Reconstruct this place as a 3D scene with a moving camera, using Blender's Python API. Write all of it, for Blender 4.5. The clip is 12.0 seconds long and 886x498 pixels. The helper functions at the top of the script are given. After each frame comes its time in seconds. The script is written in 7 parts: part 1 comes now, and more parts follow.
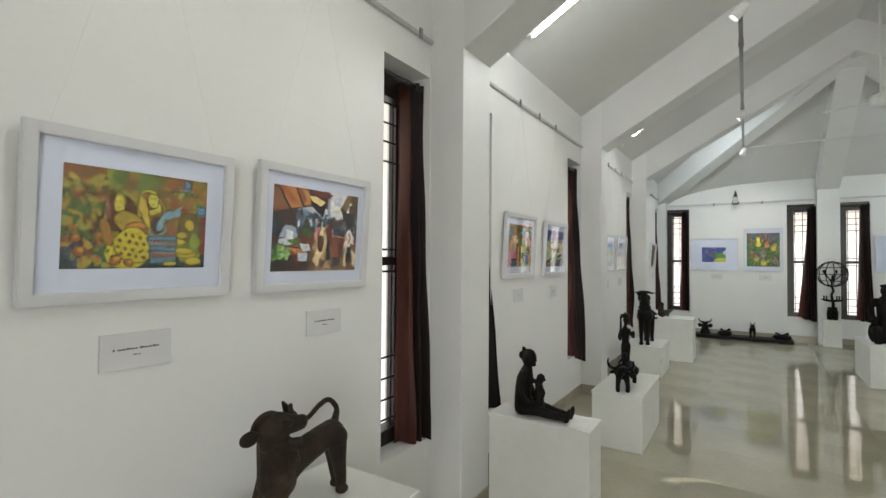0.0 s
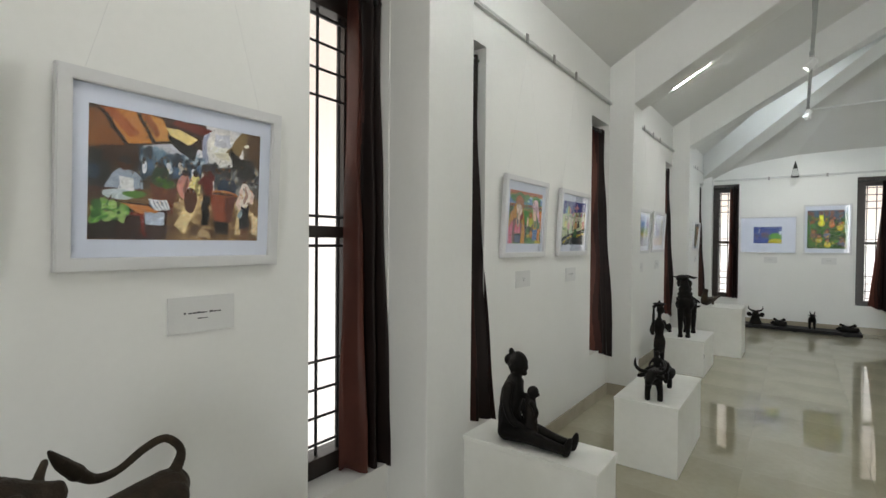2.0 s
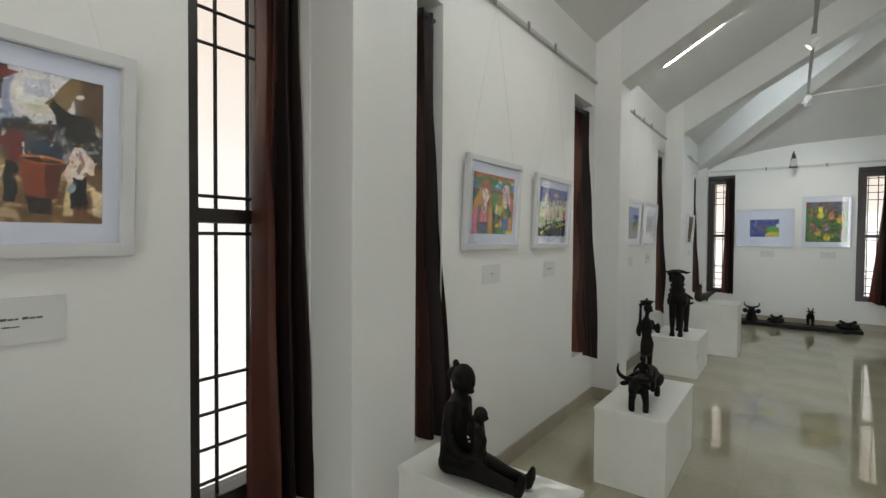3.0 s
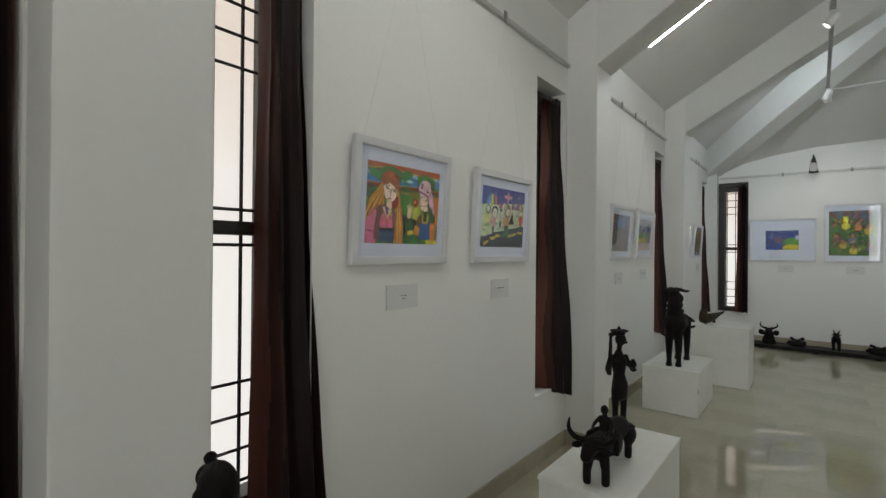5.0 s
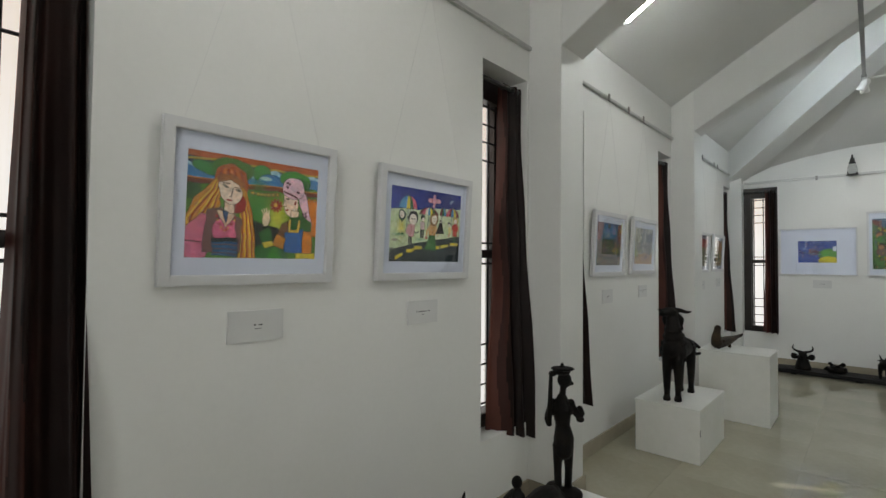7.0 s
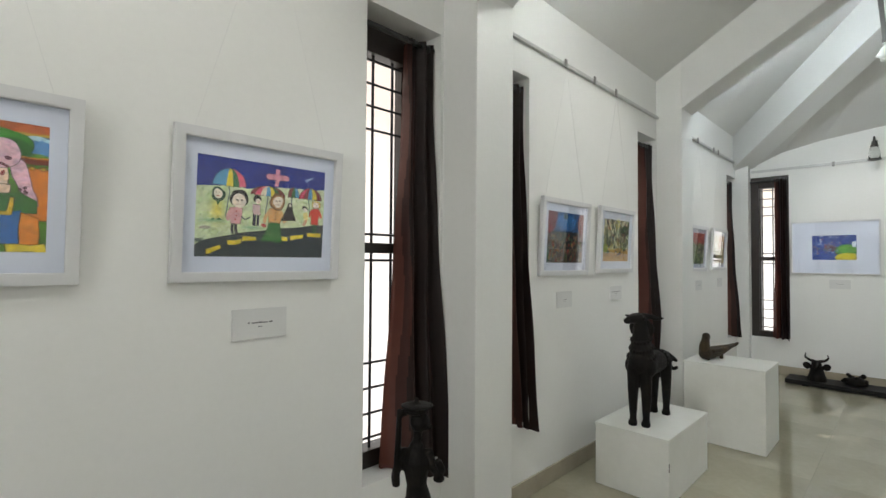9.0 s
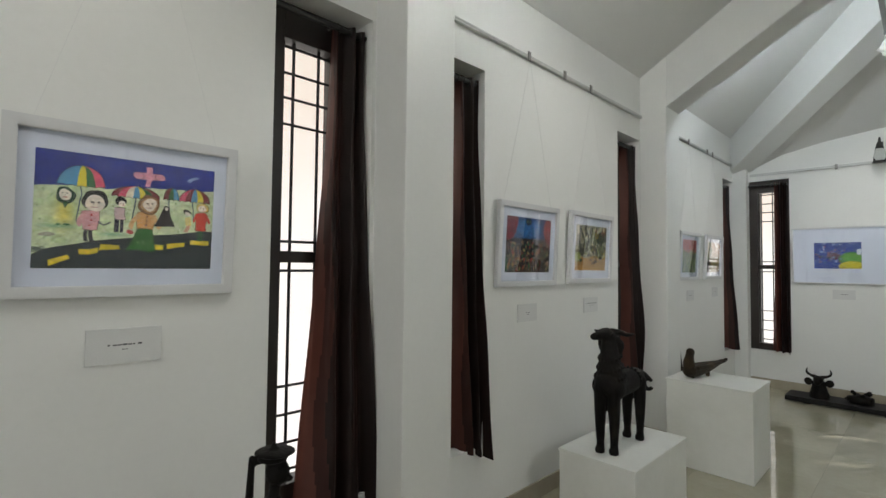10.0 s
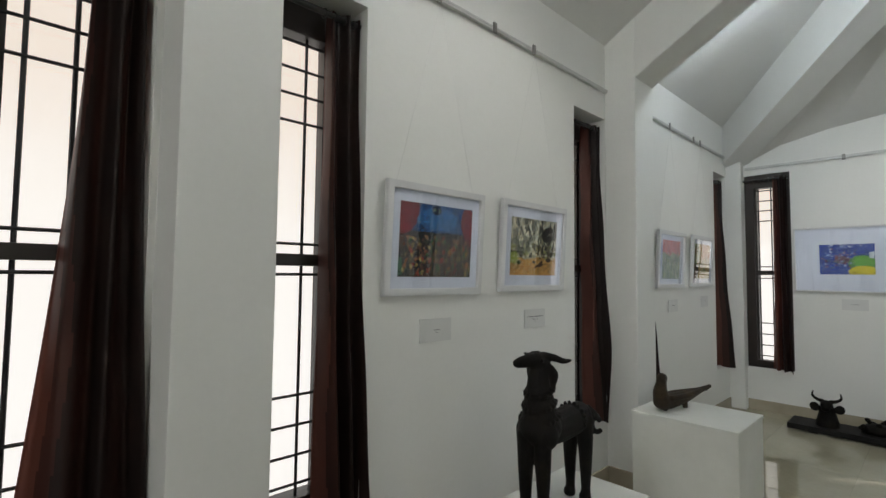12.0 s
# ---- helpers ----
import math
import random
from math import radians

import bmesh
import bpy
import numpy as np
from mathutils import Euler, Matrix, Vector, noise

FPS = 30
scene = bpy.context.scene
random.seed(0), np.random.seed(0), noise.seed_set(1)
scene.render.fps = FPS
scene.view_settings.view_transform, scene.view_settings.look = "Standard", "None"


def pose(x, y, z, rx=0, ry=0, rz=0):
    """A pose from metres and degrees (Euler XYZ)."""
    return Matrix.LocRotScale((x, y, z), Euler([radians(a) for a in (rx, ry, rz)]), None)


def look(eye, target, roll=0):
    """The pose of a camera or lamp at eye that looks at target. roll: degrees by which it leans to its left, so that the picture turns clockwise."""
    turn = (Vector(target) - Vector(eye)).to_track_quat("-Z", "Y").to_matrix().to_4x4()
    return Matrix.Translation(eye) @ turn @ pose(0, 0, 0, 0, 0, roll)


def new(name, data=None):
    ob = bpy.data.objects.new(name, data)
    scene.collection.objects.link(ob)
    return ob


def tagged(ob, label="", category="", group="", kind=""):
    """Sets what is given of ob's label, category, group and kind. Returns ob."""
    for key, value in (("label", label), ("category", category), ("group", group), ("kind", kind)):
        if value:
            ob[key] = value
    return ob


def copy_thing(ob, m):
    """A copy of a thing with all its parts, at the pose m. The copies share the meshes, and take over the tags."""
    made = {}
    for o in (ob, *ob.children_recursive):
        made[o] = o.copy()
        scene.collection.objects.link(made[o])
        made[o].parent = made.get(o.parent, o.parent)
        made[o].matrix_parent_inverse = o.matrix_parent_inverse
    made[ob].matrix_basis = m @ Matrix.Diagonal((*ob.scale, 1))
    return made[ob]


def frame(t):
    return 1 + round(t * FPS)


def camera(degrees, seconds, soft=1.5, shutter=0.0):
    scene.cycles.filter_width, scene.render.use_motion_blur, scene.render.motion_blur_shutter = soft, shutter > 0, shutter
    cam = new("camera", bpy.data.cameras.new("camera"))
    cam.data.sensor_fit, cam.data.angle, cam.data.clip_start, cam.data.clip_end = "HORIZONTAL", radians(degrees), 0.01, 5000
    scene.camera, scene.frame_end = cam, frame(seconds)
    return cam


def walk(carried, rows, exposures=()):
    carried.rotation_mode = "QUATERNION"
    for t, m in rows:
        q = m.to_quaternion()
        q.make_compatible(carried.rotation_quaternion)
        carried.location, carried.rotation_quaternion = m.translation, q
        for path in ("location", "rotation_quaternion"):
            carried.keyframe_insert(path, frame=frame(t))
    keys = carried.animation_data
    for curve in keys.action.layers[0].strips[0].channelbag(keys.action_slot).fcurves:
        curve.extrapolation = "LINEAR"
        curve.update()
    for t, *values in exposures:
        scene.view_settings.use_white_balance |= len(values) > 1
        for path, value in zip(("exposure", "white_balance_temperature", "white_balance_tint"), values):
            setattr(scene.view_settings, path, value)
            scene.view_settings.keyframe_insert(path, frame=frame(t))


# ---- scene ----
cam = camera(86.4, 12.0)
PATH = [
    (0, (1.443, 0.593, 1.384), (0.363, 2.276, 1.425), 0.4),
    (0.5, (1.435, 0.758, 1.371), (0.301, 2.405, 1.386), 0.4),
    (1, (1.382, 0.951, 1.354), (0.209, 2.57, 1.344), 0.4),
    (1.5, (1.343, 1.095, 1.345), (0.154, 2.703, 1.323), 0.5),
    (2, (1.338, 1.296, 1.334), (0.137, 2.895, 1.304), 0.5),
    (2.5, (1.342, 1.486, 1.328), (0.138, 3.082, 1.283), 0.5),
    (3, (1.299, 1.7, 1.307), (0.11, 3.307, 1.259), 0.4),
    (5, (1.336, 2.473, 1.302), (0.093, 4.04, 1.309), 0.5),
    (5.5, (1.331, 2.642, 1.317), (0.063, 4.188, 1.359), 0.5),
    (6, (1.391, 2.817, 1.334), (0.085, 4.33, 1.401), 0.5),
    (6.5, (1.453, 2.987, 1.331), (0.115, 4.472, 1.398), 0.5),
    (7, (1.463, 3.17, 1.321), (0.116, 4.647, 1.377), 0.5),
    (9, (1.543, 3.95, 1.314), (0.136, 5.371, 1.365), 0.4),
    (9.5, (1.565, 4.124, 1.327), (0.15, 5.537, 1.377), 0.7),
    (10, (1.613, 4.347, 1.339), (0.178, 5.738, 1.412), 0.6),
    (10.5, (1.598, 4.551, 1.324), (0.151, 5.929, 1.413), 0.5),
    (11, (1.549, 4.757, 1.328), (0.104, 6.136, 1.427), 0.5),
    (11.5, (1.513, 4.975, 1.319), (0.074, 6.359, 1.432), 0.4),
    (12, (1.524, 5.182, 1.321), (0.075, 6.555, 1.428), 0.6),
]
EXPOSURES = [(0, 0.10), (1.5, 0.08), (2.5, -0.14), (3.5, -0.28), (5.0, -0.50), (5.5, -0.43), (7.0, -0.43), (9.0, 0.12), (9.5, -0.05), (10.0, -0.20), (11.0, -0.26), (12, -0.34)]

walk(cam, [(t, look(eye, target, roll)) for t, eye, target, roll in PATH], EXPOSURES)

# ---- world and light ----
world = bpy.data.worlds.new("sky")
scene.world = world
world.use_nodes = True
wn = world.node_tree.nodes
sky = wn.new("ShaderNodeTexSky")
sky.sky_type = 'NISHITA'
sky.sun_disc = False
sky.sun_elevation = radians(52)
sky.sun_rotation = radians(120)
wn["Background"].inputs["Strength"].default_value = 0.12
world.node_tree.links.new(sky.outputs["Color"], wn["Background"].inputs["Color"])

sun_data = bpy.data.lights.new("sun", 'SUN')
sun_data.energy, sun_data.angle, sun_data.color = 2.5, radians(0.6), (1.0, 0.95, 0.88)
sun = new("sun", sun_data)
sun.matrix_world = pose(0, 0, 12, 38, 0, -60)

SOUTH_POWER = 82.0
TUBE_GLOW = 235.0
SPOT_POWER = 26.0


def area_lamp(name, m, sx, sy, power, colour):
    d = bpy.data.lights.new(name, 'AREA')
    d.shape, d.size, d.size_y, d.energy, d.color = 'RECTANGLE', sx, sy, power, colour
    ob = new(name, d)
    ob.matrix_world = m
    return ob


# ---- plan, in metres ----
ROOM_W, Y0, Y1 = 5.2, -2.6, 10.8
EAVE, SLOPE = 2.88, 0.57
RIDGE_X = ROOM_W / 2
RIDGE_Z = EAVE + SLOPE * RIDGE_X
APEX_Y = 8.28
WALL_T = 0.30
SILL, LINTEL, WIN_W = 0.42, 2.37, 0.39
LEFT_WINDOWS = [2.312, 3.055, 5.065, 5.815, 7.722, 8.435, 10.305]
WIDE, WIDE_W = 2, 0.422   # the one wider window of the long wall
FAR_WINDOWS = [0.14, 2.052, 2.758, 4.67]
PILASTERS = [(-0.06, 0.22), (2.708, 3.015), (5.505, 5.77), (8.117, 8.39)]
SOFFITS = [2.48, 2.485, 2.525, 2.60]   # of each beam at the face of its pilaster
PIL_D = 0.205


# ---- materials ----
def material(name):
    m = bpy.data.materials.new(name)
    m.use_nodes = True
    nt = m.node_tree
    return m, nt, nt.nodes["Principled BSDF"]


def noise_node(nt, scale, detail=4.0, rough=0.55, stretch=None):
    co = nt.nodes.new("ShaderNodeTexCoord")
    n = nt.nodes.new("ShaderNodeTexNoise")
    n.inputs["Scale"].default_value = scale
    n.inputs["Detail"].default_value = detail
    n.inputs["Roughness"].default_value = rough
    if stretch:
        mp = nt.nodes.new("ShaderNodeMapping")
        mp.inputs["Scale"].default_value = stretch
        nt.links.new(co.outputs["Object"], mp.inputs["Vector"])
        nt.links.new(mp.outputs["Vector"], n.inputs["Vector"])
    else:
        nt.links.new(co.outputs["Object"], n.inputs["Vector"])
    return n


def ramp(nt, src, stops):
    r = nt.nodes.new("ShaderNodeValToRGB")
    while len(r.color_ramp.elements) < len(stops):
        r.color_ramp.elements.new(0.5)
    for e, (p, c) in zip(r.color_ramp.elements, stops):
        e.position, e.color = p, (*c, 1)
    nt.links.new(src, r.inputs["Fac"])
    return r


def mix(nt, fac, a, b, mode='MIX'):
    n = nt.nodes.new("ShaderNodeMix")
    n.data_type, n.blend_type = 'RGBA', mode
    for sock, v in (("Factor", fac), ("A", a), ("B", b)):
        i = [k for k in n.inputs if k.name == sock and (k.type == ('VALUE' if sock == "Factor" else 'RGBA'))][0]
        if isinstance(v, (int, float)):
            i.default_value = v
        elif isinstance(v, tuple):
            i.default_value = (*v, 1)
        else:
            nt.links.new(v, i)
    return [k for k in n.outputs if k.type == 'RGBA'][0]


def bump(nt, bsdf, height, strength, dist):
    b = nt.nodes.new("ShaderNodeBump")
    b.inputs["Strength"].default_value = strength
    b.inputs["Distance"].default_value = dist
    nt.links.new(height, b.inputs["Height"])
    nt.links.new(b.outputs["Normal"], bsdf.inputs["Normal"])


def surface(name, light, dark, big, fine, rough, bump_s=0.1, bump_d=0.002, metal=0.0, spec=0.5, rough_var=0.08, grain=0.965):
    """Two-scale mottled surface: broad stains and fine grain."""
    m, nt, b = material(name)
    n1, n2 = noise_node(nt, big, 5), noise_node(nt, fine, 3, 0.6)
    r1 = ramp(nt, n1.outputs["Fac"], [(0.3, dark), (0.62, light)])
    r2 = ramp(nt, n2.outputs["Fac"], [(0.3, (grain, grain, grain)), (0.7, (1.0, 1.0, 1.0))])
    nt.links.new(mix(nt, 1.0, r1.outputs["Color"], r2.outputs["Color"], 'MULTIPLY'), b.inputs["Base Color"])
    mr = nt.nodes.new("ShaderNodeMapRange")
    mr.inputs["To Min"].default_value, mr.inputs["To Max"].default_value = rough - rough_var, rough + rough_var
    nt.links.new(n1.outputs["Fac"], mr.inputs["Value"])
    nt.links.new(mr.outputs["Result"], b.inputs["Roughness"])
    b.inputs["Metallic"].default_value = metal
    b.inputs["Specular IOR Level"].default_value = spec
    bump(nt, b, n2.outputs["Fac"], bump_s, bump_d)
    return m


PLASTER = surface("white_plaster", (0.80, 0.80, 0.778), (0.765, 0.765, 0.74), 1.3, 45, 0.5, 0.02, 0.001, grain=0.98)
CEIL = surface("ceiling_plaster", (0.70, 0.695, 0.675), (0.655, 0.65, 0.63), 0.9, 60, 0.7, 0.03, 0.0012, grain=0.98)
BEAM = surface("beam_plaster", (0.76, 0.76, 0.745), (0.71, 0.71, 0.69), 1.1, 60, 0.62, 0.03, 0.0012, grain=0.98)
PLINTH = surface("plinth_paint", (0.80, 0.80, 0.76), (0.74, 0.74, 0.69), 3.0, 26, 0.42, 0.04, 0.0015, grain=0.97)
SKIRT = surface("skirting_tile", (0.40, 0.355, 0.275), (0.33, 0.29, 0.22), 4, 80, 0.2, 0.03)
GROUT = surface("grout", (0.28, 0.25, 0.19), (0.24, 0.215, 0.16), 5, 90, 0.8)
FRAMEP = surface("frame_paint", (0.67, 0.67, 0.675), (0.63, 0.63, 0.635), 7, 90, 0.4, 0.02, 0.0008, grain=0.985)
MAT = surface("mat_board", (0.56, 0.595, 0.68), (0.53, 0.565, 0.655), 4, 300, 0.8, 0.05, 0.0005)
BACKING = surface("backing_board", (0.30, 0.24, 0.17), (0.24, 0.19, 0.13), 6, 120, 0.8)
CARD = surface("label_card", (0.69, 0.69, 0.68), (0.66, 0.66, 0.65), 9, 200, 0.45, 0.03, 0.0005)
INK = surface("ink", (0.10, 0.10, 0.105), (0.08, 0.08, 0.085), 30, 300, 0.6)
WOODF = surface("dark_window_paint", (0.022, 0.014, 0.011), (0.012, 0.008, 0.007), 6, 90, 0.32, 0.12, 0.001)
IRON = surface("grille_paint", (0.03, 0.028, 0.03), (0.018, 0.017, 0.018), 12, 150, 0.4, 0.1, 0.0005)
ALU = surface("aluminium", (0.60, 0.60, 0.59), (0.52, 0.52, 0.51), 8, 200, 0.45, 0.03, 0.0005, metal=0.15)
CLIPM = surface("steel_clip", (0.34, 0.33, 0.32), (0.26, 0.25, 0.24), 20, 200, 0.4, 0.05, 0.0005, metal=0.8)
WHITEM = surface("white_enamel", (0.78, 0.78, 0.76), (0.72, 0.72, 0.70), 8, 150, 0.35, 0.03, 0.0005)
TRACKM = surface("track_paint", (0.30, 0.30, 0.29), (0.24, 0.24, 0.235), 8, 150, 0.4, 0.03, 0.0005)
DARKM = surface("black_metal", (0.03, 0.028, 0.026), (0.018, 0.017, 0.016), 10, 150, 0.4, 0.06, 0.0008)
BLACKW = surface("black_plank", (0.016, 0.015, 0.014), (0.009, 0.008, 0.008), 5, 120, 0.6, 0.15, 0.0015, spec=0.15)
OUTER = surface("outer_render", (0.62, 0.58, 0.50), (0.54, 0.50, 0.43), 1.0, 30, 0.8, 0.3)
GROUND = surface("ground_earth", (0.30, 0.25, 0.19), (0.20, 0.17, 0.12), 0.6, 20, 0.9, 0.5, 0.02)
WIREM = surface("nylon_wire", (0.72, 0.72, 0.71), (0.68, 0.68, 0.67), 10, 100, 0.5)


def bronze(name, light, dark):
    m, nt, b = material(name)
    n1, n2, n3 = noise_node(nt, 9, 5), noise_node(nt, 70, 4, 0.65), noise_node(nt, 240, 2)
    r = ramp(nt, n1.outputs["Fac"], [(0.3, dark), (0.55, light), (0.75, (light[0] * 1.9, light[1] * 1.7, light[2] * 1.3))])
    r2 = ramp(nt, n2.outputs["Fac"], [(0.3, (0.6, 0.6, 0.6)), (0.75, (1, 1, 1))])
    nt.links.new(mix(nt, 1.0, r.outputs["Color"], r2.outputs["Color"], 'MULTIPLY'), b.inputs["Base Color"])
    b.inputs["Metallic"].default_value = 0.1
    b.inputs["Specular IOR Level"].default_value = 0.14
    mr = nt.nodes.new("ShaderNodeMapRange")
    mr.inputs["To Min"].default_value, mr.inputs["To Max"].default_value = 0.42, 0.7
    nt.links.new(n2.outputs["Fac"], mr.inputs["Value"])
    nt.links.new(mr.outputs["Result"], b.inputs["Roughness"])
    add = nt.nodes.new("ShaderNodeMath")
    add.operation = 'ADD'
    nt.links.new(n2.outputs["Fac"], add.inputs[0])
    nt.links.new(n3.outputs["Fac"], add.inputs[1])
    bump(nt, b, add.outputs["Value"], 0.45, 0.004)
    return m


BRONZE = bronze("dark_bronze", (0.010, 0.0082, 0.0070), (0.005, 0.0043, 0.0038))
BRONZE_BROWN = bronze("brown_bronze", (0.050, 0.037, 0.025), (0.021, 0.016, 0.0115))


def tile_material():
    m, nt, b = material("vitrified_tile")
    n1, n2 = noise_node(nt, 1.6, 6, 0.6), noise_node(nt, 28, 4, 0.6)
    r1 = ramp(nt, n1.outputs["Fac"], [(0.3, (0.35, 0.325, 0.235)), (0.65, (0.425, 0.395, 0.295))])
    r2 = ramp(nt, n2.outputs["Fac"], [(0.35, (0.94, 0.935, 0.92)), (0.7, (1, 1, 1))])
    c = mix(nt, 1.0, r1.outputs["Color"], r2.outputs["Color"], 'MULTIPLY')
    oi = nt.nodes.new("ShaderNodeObjectInfo")
    rr = ramp(nt, oi.outputs["Random"], [(0.0, (0.97, 0.97, 0.97)), (1.0, (1.0, 1.0, 1.0))])
    nt.links.new(mix(nt, 1.0, c, rr.outputs["Color"], 'MULTIPLY'), b.inputs["Base Color"])
    n3 = noise_node(nt, 5, 5)
    mr = nt.nodes.new("ShaderNodeMapRange")
    mr.inputs["To Min"].default_value, mr.inputs["To Max"].default_value = 0.008, 0.02
    nt.links.new(n3.outputs["Fac"], mr.inputs["Value"])
    nt.links.new(mr.outputs["Result"], b.inputs["Roughness"])
    b.inputs["Specular IOR Level"].default_value = 0.85
    return m


TILE = tile_material()


def curtain_material(name, dark, light, through_colour, fac, rough=0.62, spec=0.16):
    m, nt, b = material(name)
    co = nt.nodes.new("ShaderNodeTexCoord")
    w = nt.nodes.new("ShaderNodeTexWave")
    w.inputs["Scale"].default_value = 110
    w.bands_direction = 'Z'
    nt.links.new(co.outputs["Object"], w.inputs["Vector"])
    n1 = noise_node(nt, 6, 4)
    r = ramp(nt, n1.outputs["Fac"], [(0.3, dark), (0.7, light)])
    nt.links.new(r.outputs["Color"], b.inputs["Base Color"])
    b.inputs["Roughness"].default_value = rough
    b.inputs["Specular IOR Level"].default_value = spec
    bump(nt, b, w.outputs["Fac"], 0.15, 0.0008)
    tr = nt.nodes.new("ShaderNodeBsdfTranslucent")
    tr.inputs["Color"].default_value = (*through_colour, 1)
    ms = nt.nodes.new("ShaderNodeMixShader")
    ms.inputs["Fac"].default_value = fac
    nt.links.new(b.outputs["BSDF"], ms.inputs[1])
    nt.links.new(tr.outputs["BSDF"], ms.inputs[2])
    nt.links.new(ms.outputs["Shader"], nt.nodes["Material Output"].inputs["Surface"])
    return m


# one cloth in three steps; the redder two paint in window light shining through
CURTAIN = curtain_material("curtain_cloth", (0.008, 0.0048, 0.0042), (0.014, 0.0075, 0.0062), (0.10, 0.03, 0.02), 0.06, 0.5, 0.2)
CURTAIN_HALF_LIT = curtain_material("curtain_cloth_half_lit", (0.020, 0.0085, 0.0068), (0.034, 0.013, 0.010), (0.26, 0.082, 0.055), 0.12, 0.5, 0.22)
CURTAIN_BACKLIT = curtain_material("curtain_cloth_backlit", (0.046, 0.0155, 0.0110), (0.082, 0.027, 0.019), (0.34, 0.110, 0.075), 0.22, 0.45, 0.3)


def glass(name, rough, colour=(1, 1, 1)):
    m, nt, b = material(name)
    b.inputs["Base Color"].default_value = (*colour, 1)
    b.inputs["Transmission Weight"].default_value = 1.0
    b.inputs["IOR"].default_value = 1.45
    n = noise_node(nt, 14, 4)
    mr = nt.nodes.new("ShaderNodeMapRange")
    mr.inputs["To Min"].default_value, mr.inputs["To Max"].default_value = rough, rough + 0.03
    nt.links.new(n.outputs["Fac"], mr.inputs["Value"])
    nt.links.new(mr.outputs["Result"], b.inputs["Roughness"])
    return m


PANE = glass("window_glass", 0.02)
PICGLASS = glass("picture_glass", 0.0)
LAMPGLASS = glass("lamp_glass", 0.12, (0.85, 0.87, 0.86))


def emitter(name, colour, strength):
    m, nt, b = material(name)
    b.inputs["Base Color"].default_value = (0.8, 0.8, 0.8, 1)
    b.inputs["Emission Color"].default_value = (*colour, 1)
    b.inputs["Emission Strength"].default_value = strength
    return m


TUBEM = emitter("fluorescent_tube", (0.97, 1.0, 0.985), TUBE_GLOW)
TUBEC = emitter("cool_fluorescent_tube", (0.84, 0.94, 1.0), TUBE_GLOW * 1.3)
SPOTM = emitter("spot_bulb", (1.0, 0.97, 0.9), 14.0)


def backdrop_material():
    m, nt, b = material("daylight_backdrop")
    co = nt.nodes.new("ShaderNodeTexCoord")
    sp = nt.nodes.new("ShaderNodeSeparateXYZ")
    nt.links.new(co.outputs["Object"], sp.inputs["Vector"])
    mr = nt.nodes.new("ShaderNodeMapRange")
    mr.inputs["From Min"].default_value, mr.inputs["From Max"].default_value = 0.3, 3.2
    n = noise_node(nt, 1.4, 4)
    ad = nt.nodes.new("ShaderNodeMath")
    ad.operation = 'MULTIPLY_ADD'
    ad.inputs[1].default_value = 0.8
    nt.links.new(n.outputs["Fac"], ad.inputs[0])
    nt.links.new(sp.outputs["Z"], ad.inputs[2])
    nt.links.new(ad.outputs["Value"], mr.inputs["Value"])
    r = ramp(nt, mr.outputs["Result"], [(0.30, (1.0, 0.965, 0.92)), (0.62, (0.98, 0.93, 0.87)), (0.85, (0.88, 0.77, 0.67))])
    e = nt.nodes.new("ShaderNodeEmission")
    e.inputs["Strength"].default_value = 1.35
    nt.links.new(r.outputs["Color"], e.inputs["Color"])
    nt.links.new(e.outputs["Emission"], nt.nodes["Material Output"].inputs["Surface"])
    return m


BACKDROP = backdrop_material()


def paint_material():
    m, nt, b = material("artwork_paint")
    vc = nt.nodes.new("ShaderNodeVertexColor")
    vc.layer_name = "Paint"
    n = noise_node(nt, 120, 4, 0.7)
    r = ramp(nt, n.outputs["Fac"], [(0.25, (0.82, 0.82, 0.82)), (0.7, (1, 1, 1))])
    nt.links.new(mix(nt, 1.0, vc.outputs["Color"], r.outputs["Color"], 'MULTIPLY'), b.inputs["Base Color"])
    b.inputs["Roughness"].default_value = 0.6
    bump(nt, b, n.outputs["Fac"], 0.08, 0.0006)
    return m


PAINT = paint_material()


# ---- mesh helpers ----
def empty(name, m):
    ob = new(name)
    ob.empty_display_size = 0.1
    ob.matrix_world = m
    return ob


def mesh_of(name, bm, mat, smooth=False):
    me = bpy.data.meshes.new(name)
    bm.normal_update()
    bm.to_mesh(me)
    bm.free()
    me.materials.append(mat)
    if smooth:
        for p in me.polygons:
            p.use_smooth = True
    return me


def part(name, bm, mat, parent, label="", smooth=False):
    ob = new(name, mesh_of(name, bm, mat, smooth))
    ob.parent = parent
    if label:
        tagged(ob, label)
    return ob


def structure(name, bm, mat, label, category, smooth=False):
    return tagged(new(name, mesh_of(name, bm, mat, smooth)), label, category, kind="structure")


def add_box(bm, x0, x1, y0, y1, z0, z1, bevel=0.0, seg=2):
    r = bmesh.ops.create_cube(bm, size=1.0)
    vs = r["verts"]
    bmesh.ops.scale(bm, vec=(x1 - x0, y1 - y0, z1 - z0), verts=vs)
    bmesh.ops.translate(bm, vec=((x0 + x1) / 2, (y0 + y1) / 2, (z0 + z1) / 2), verts=vs)
    if bevel:
        es = list({e for v in vs for e in v.link_edges})
        bmesh.ops.bevel(bm, geom=es, offset=bevel, segments=seg, profile=0.7, affect='EDGES')
    return bm


def box(*a, **k):
    return add_box(bmesh.new(), *a, **k)


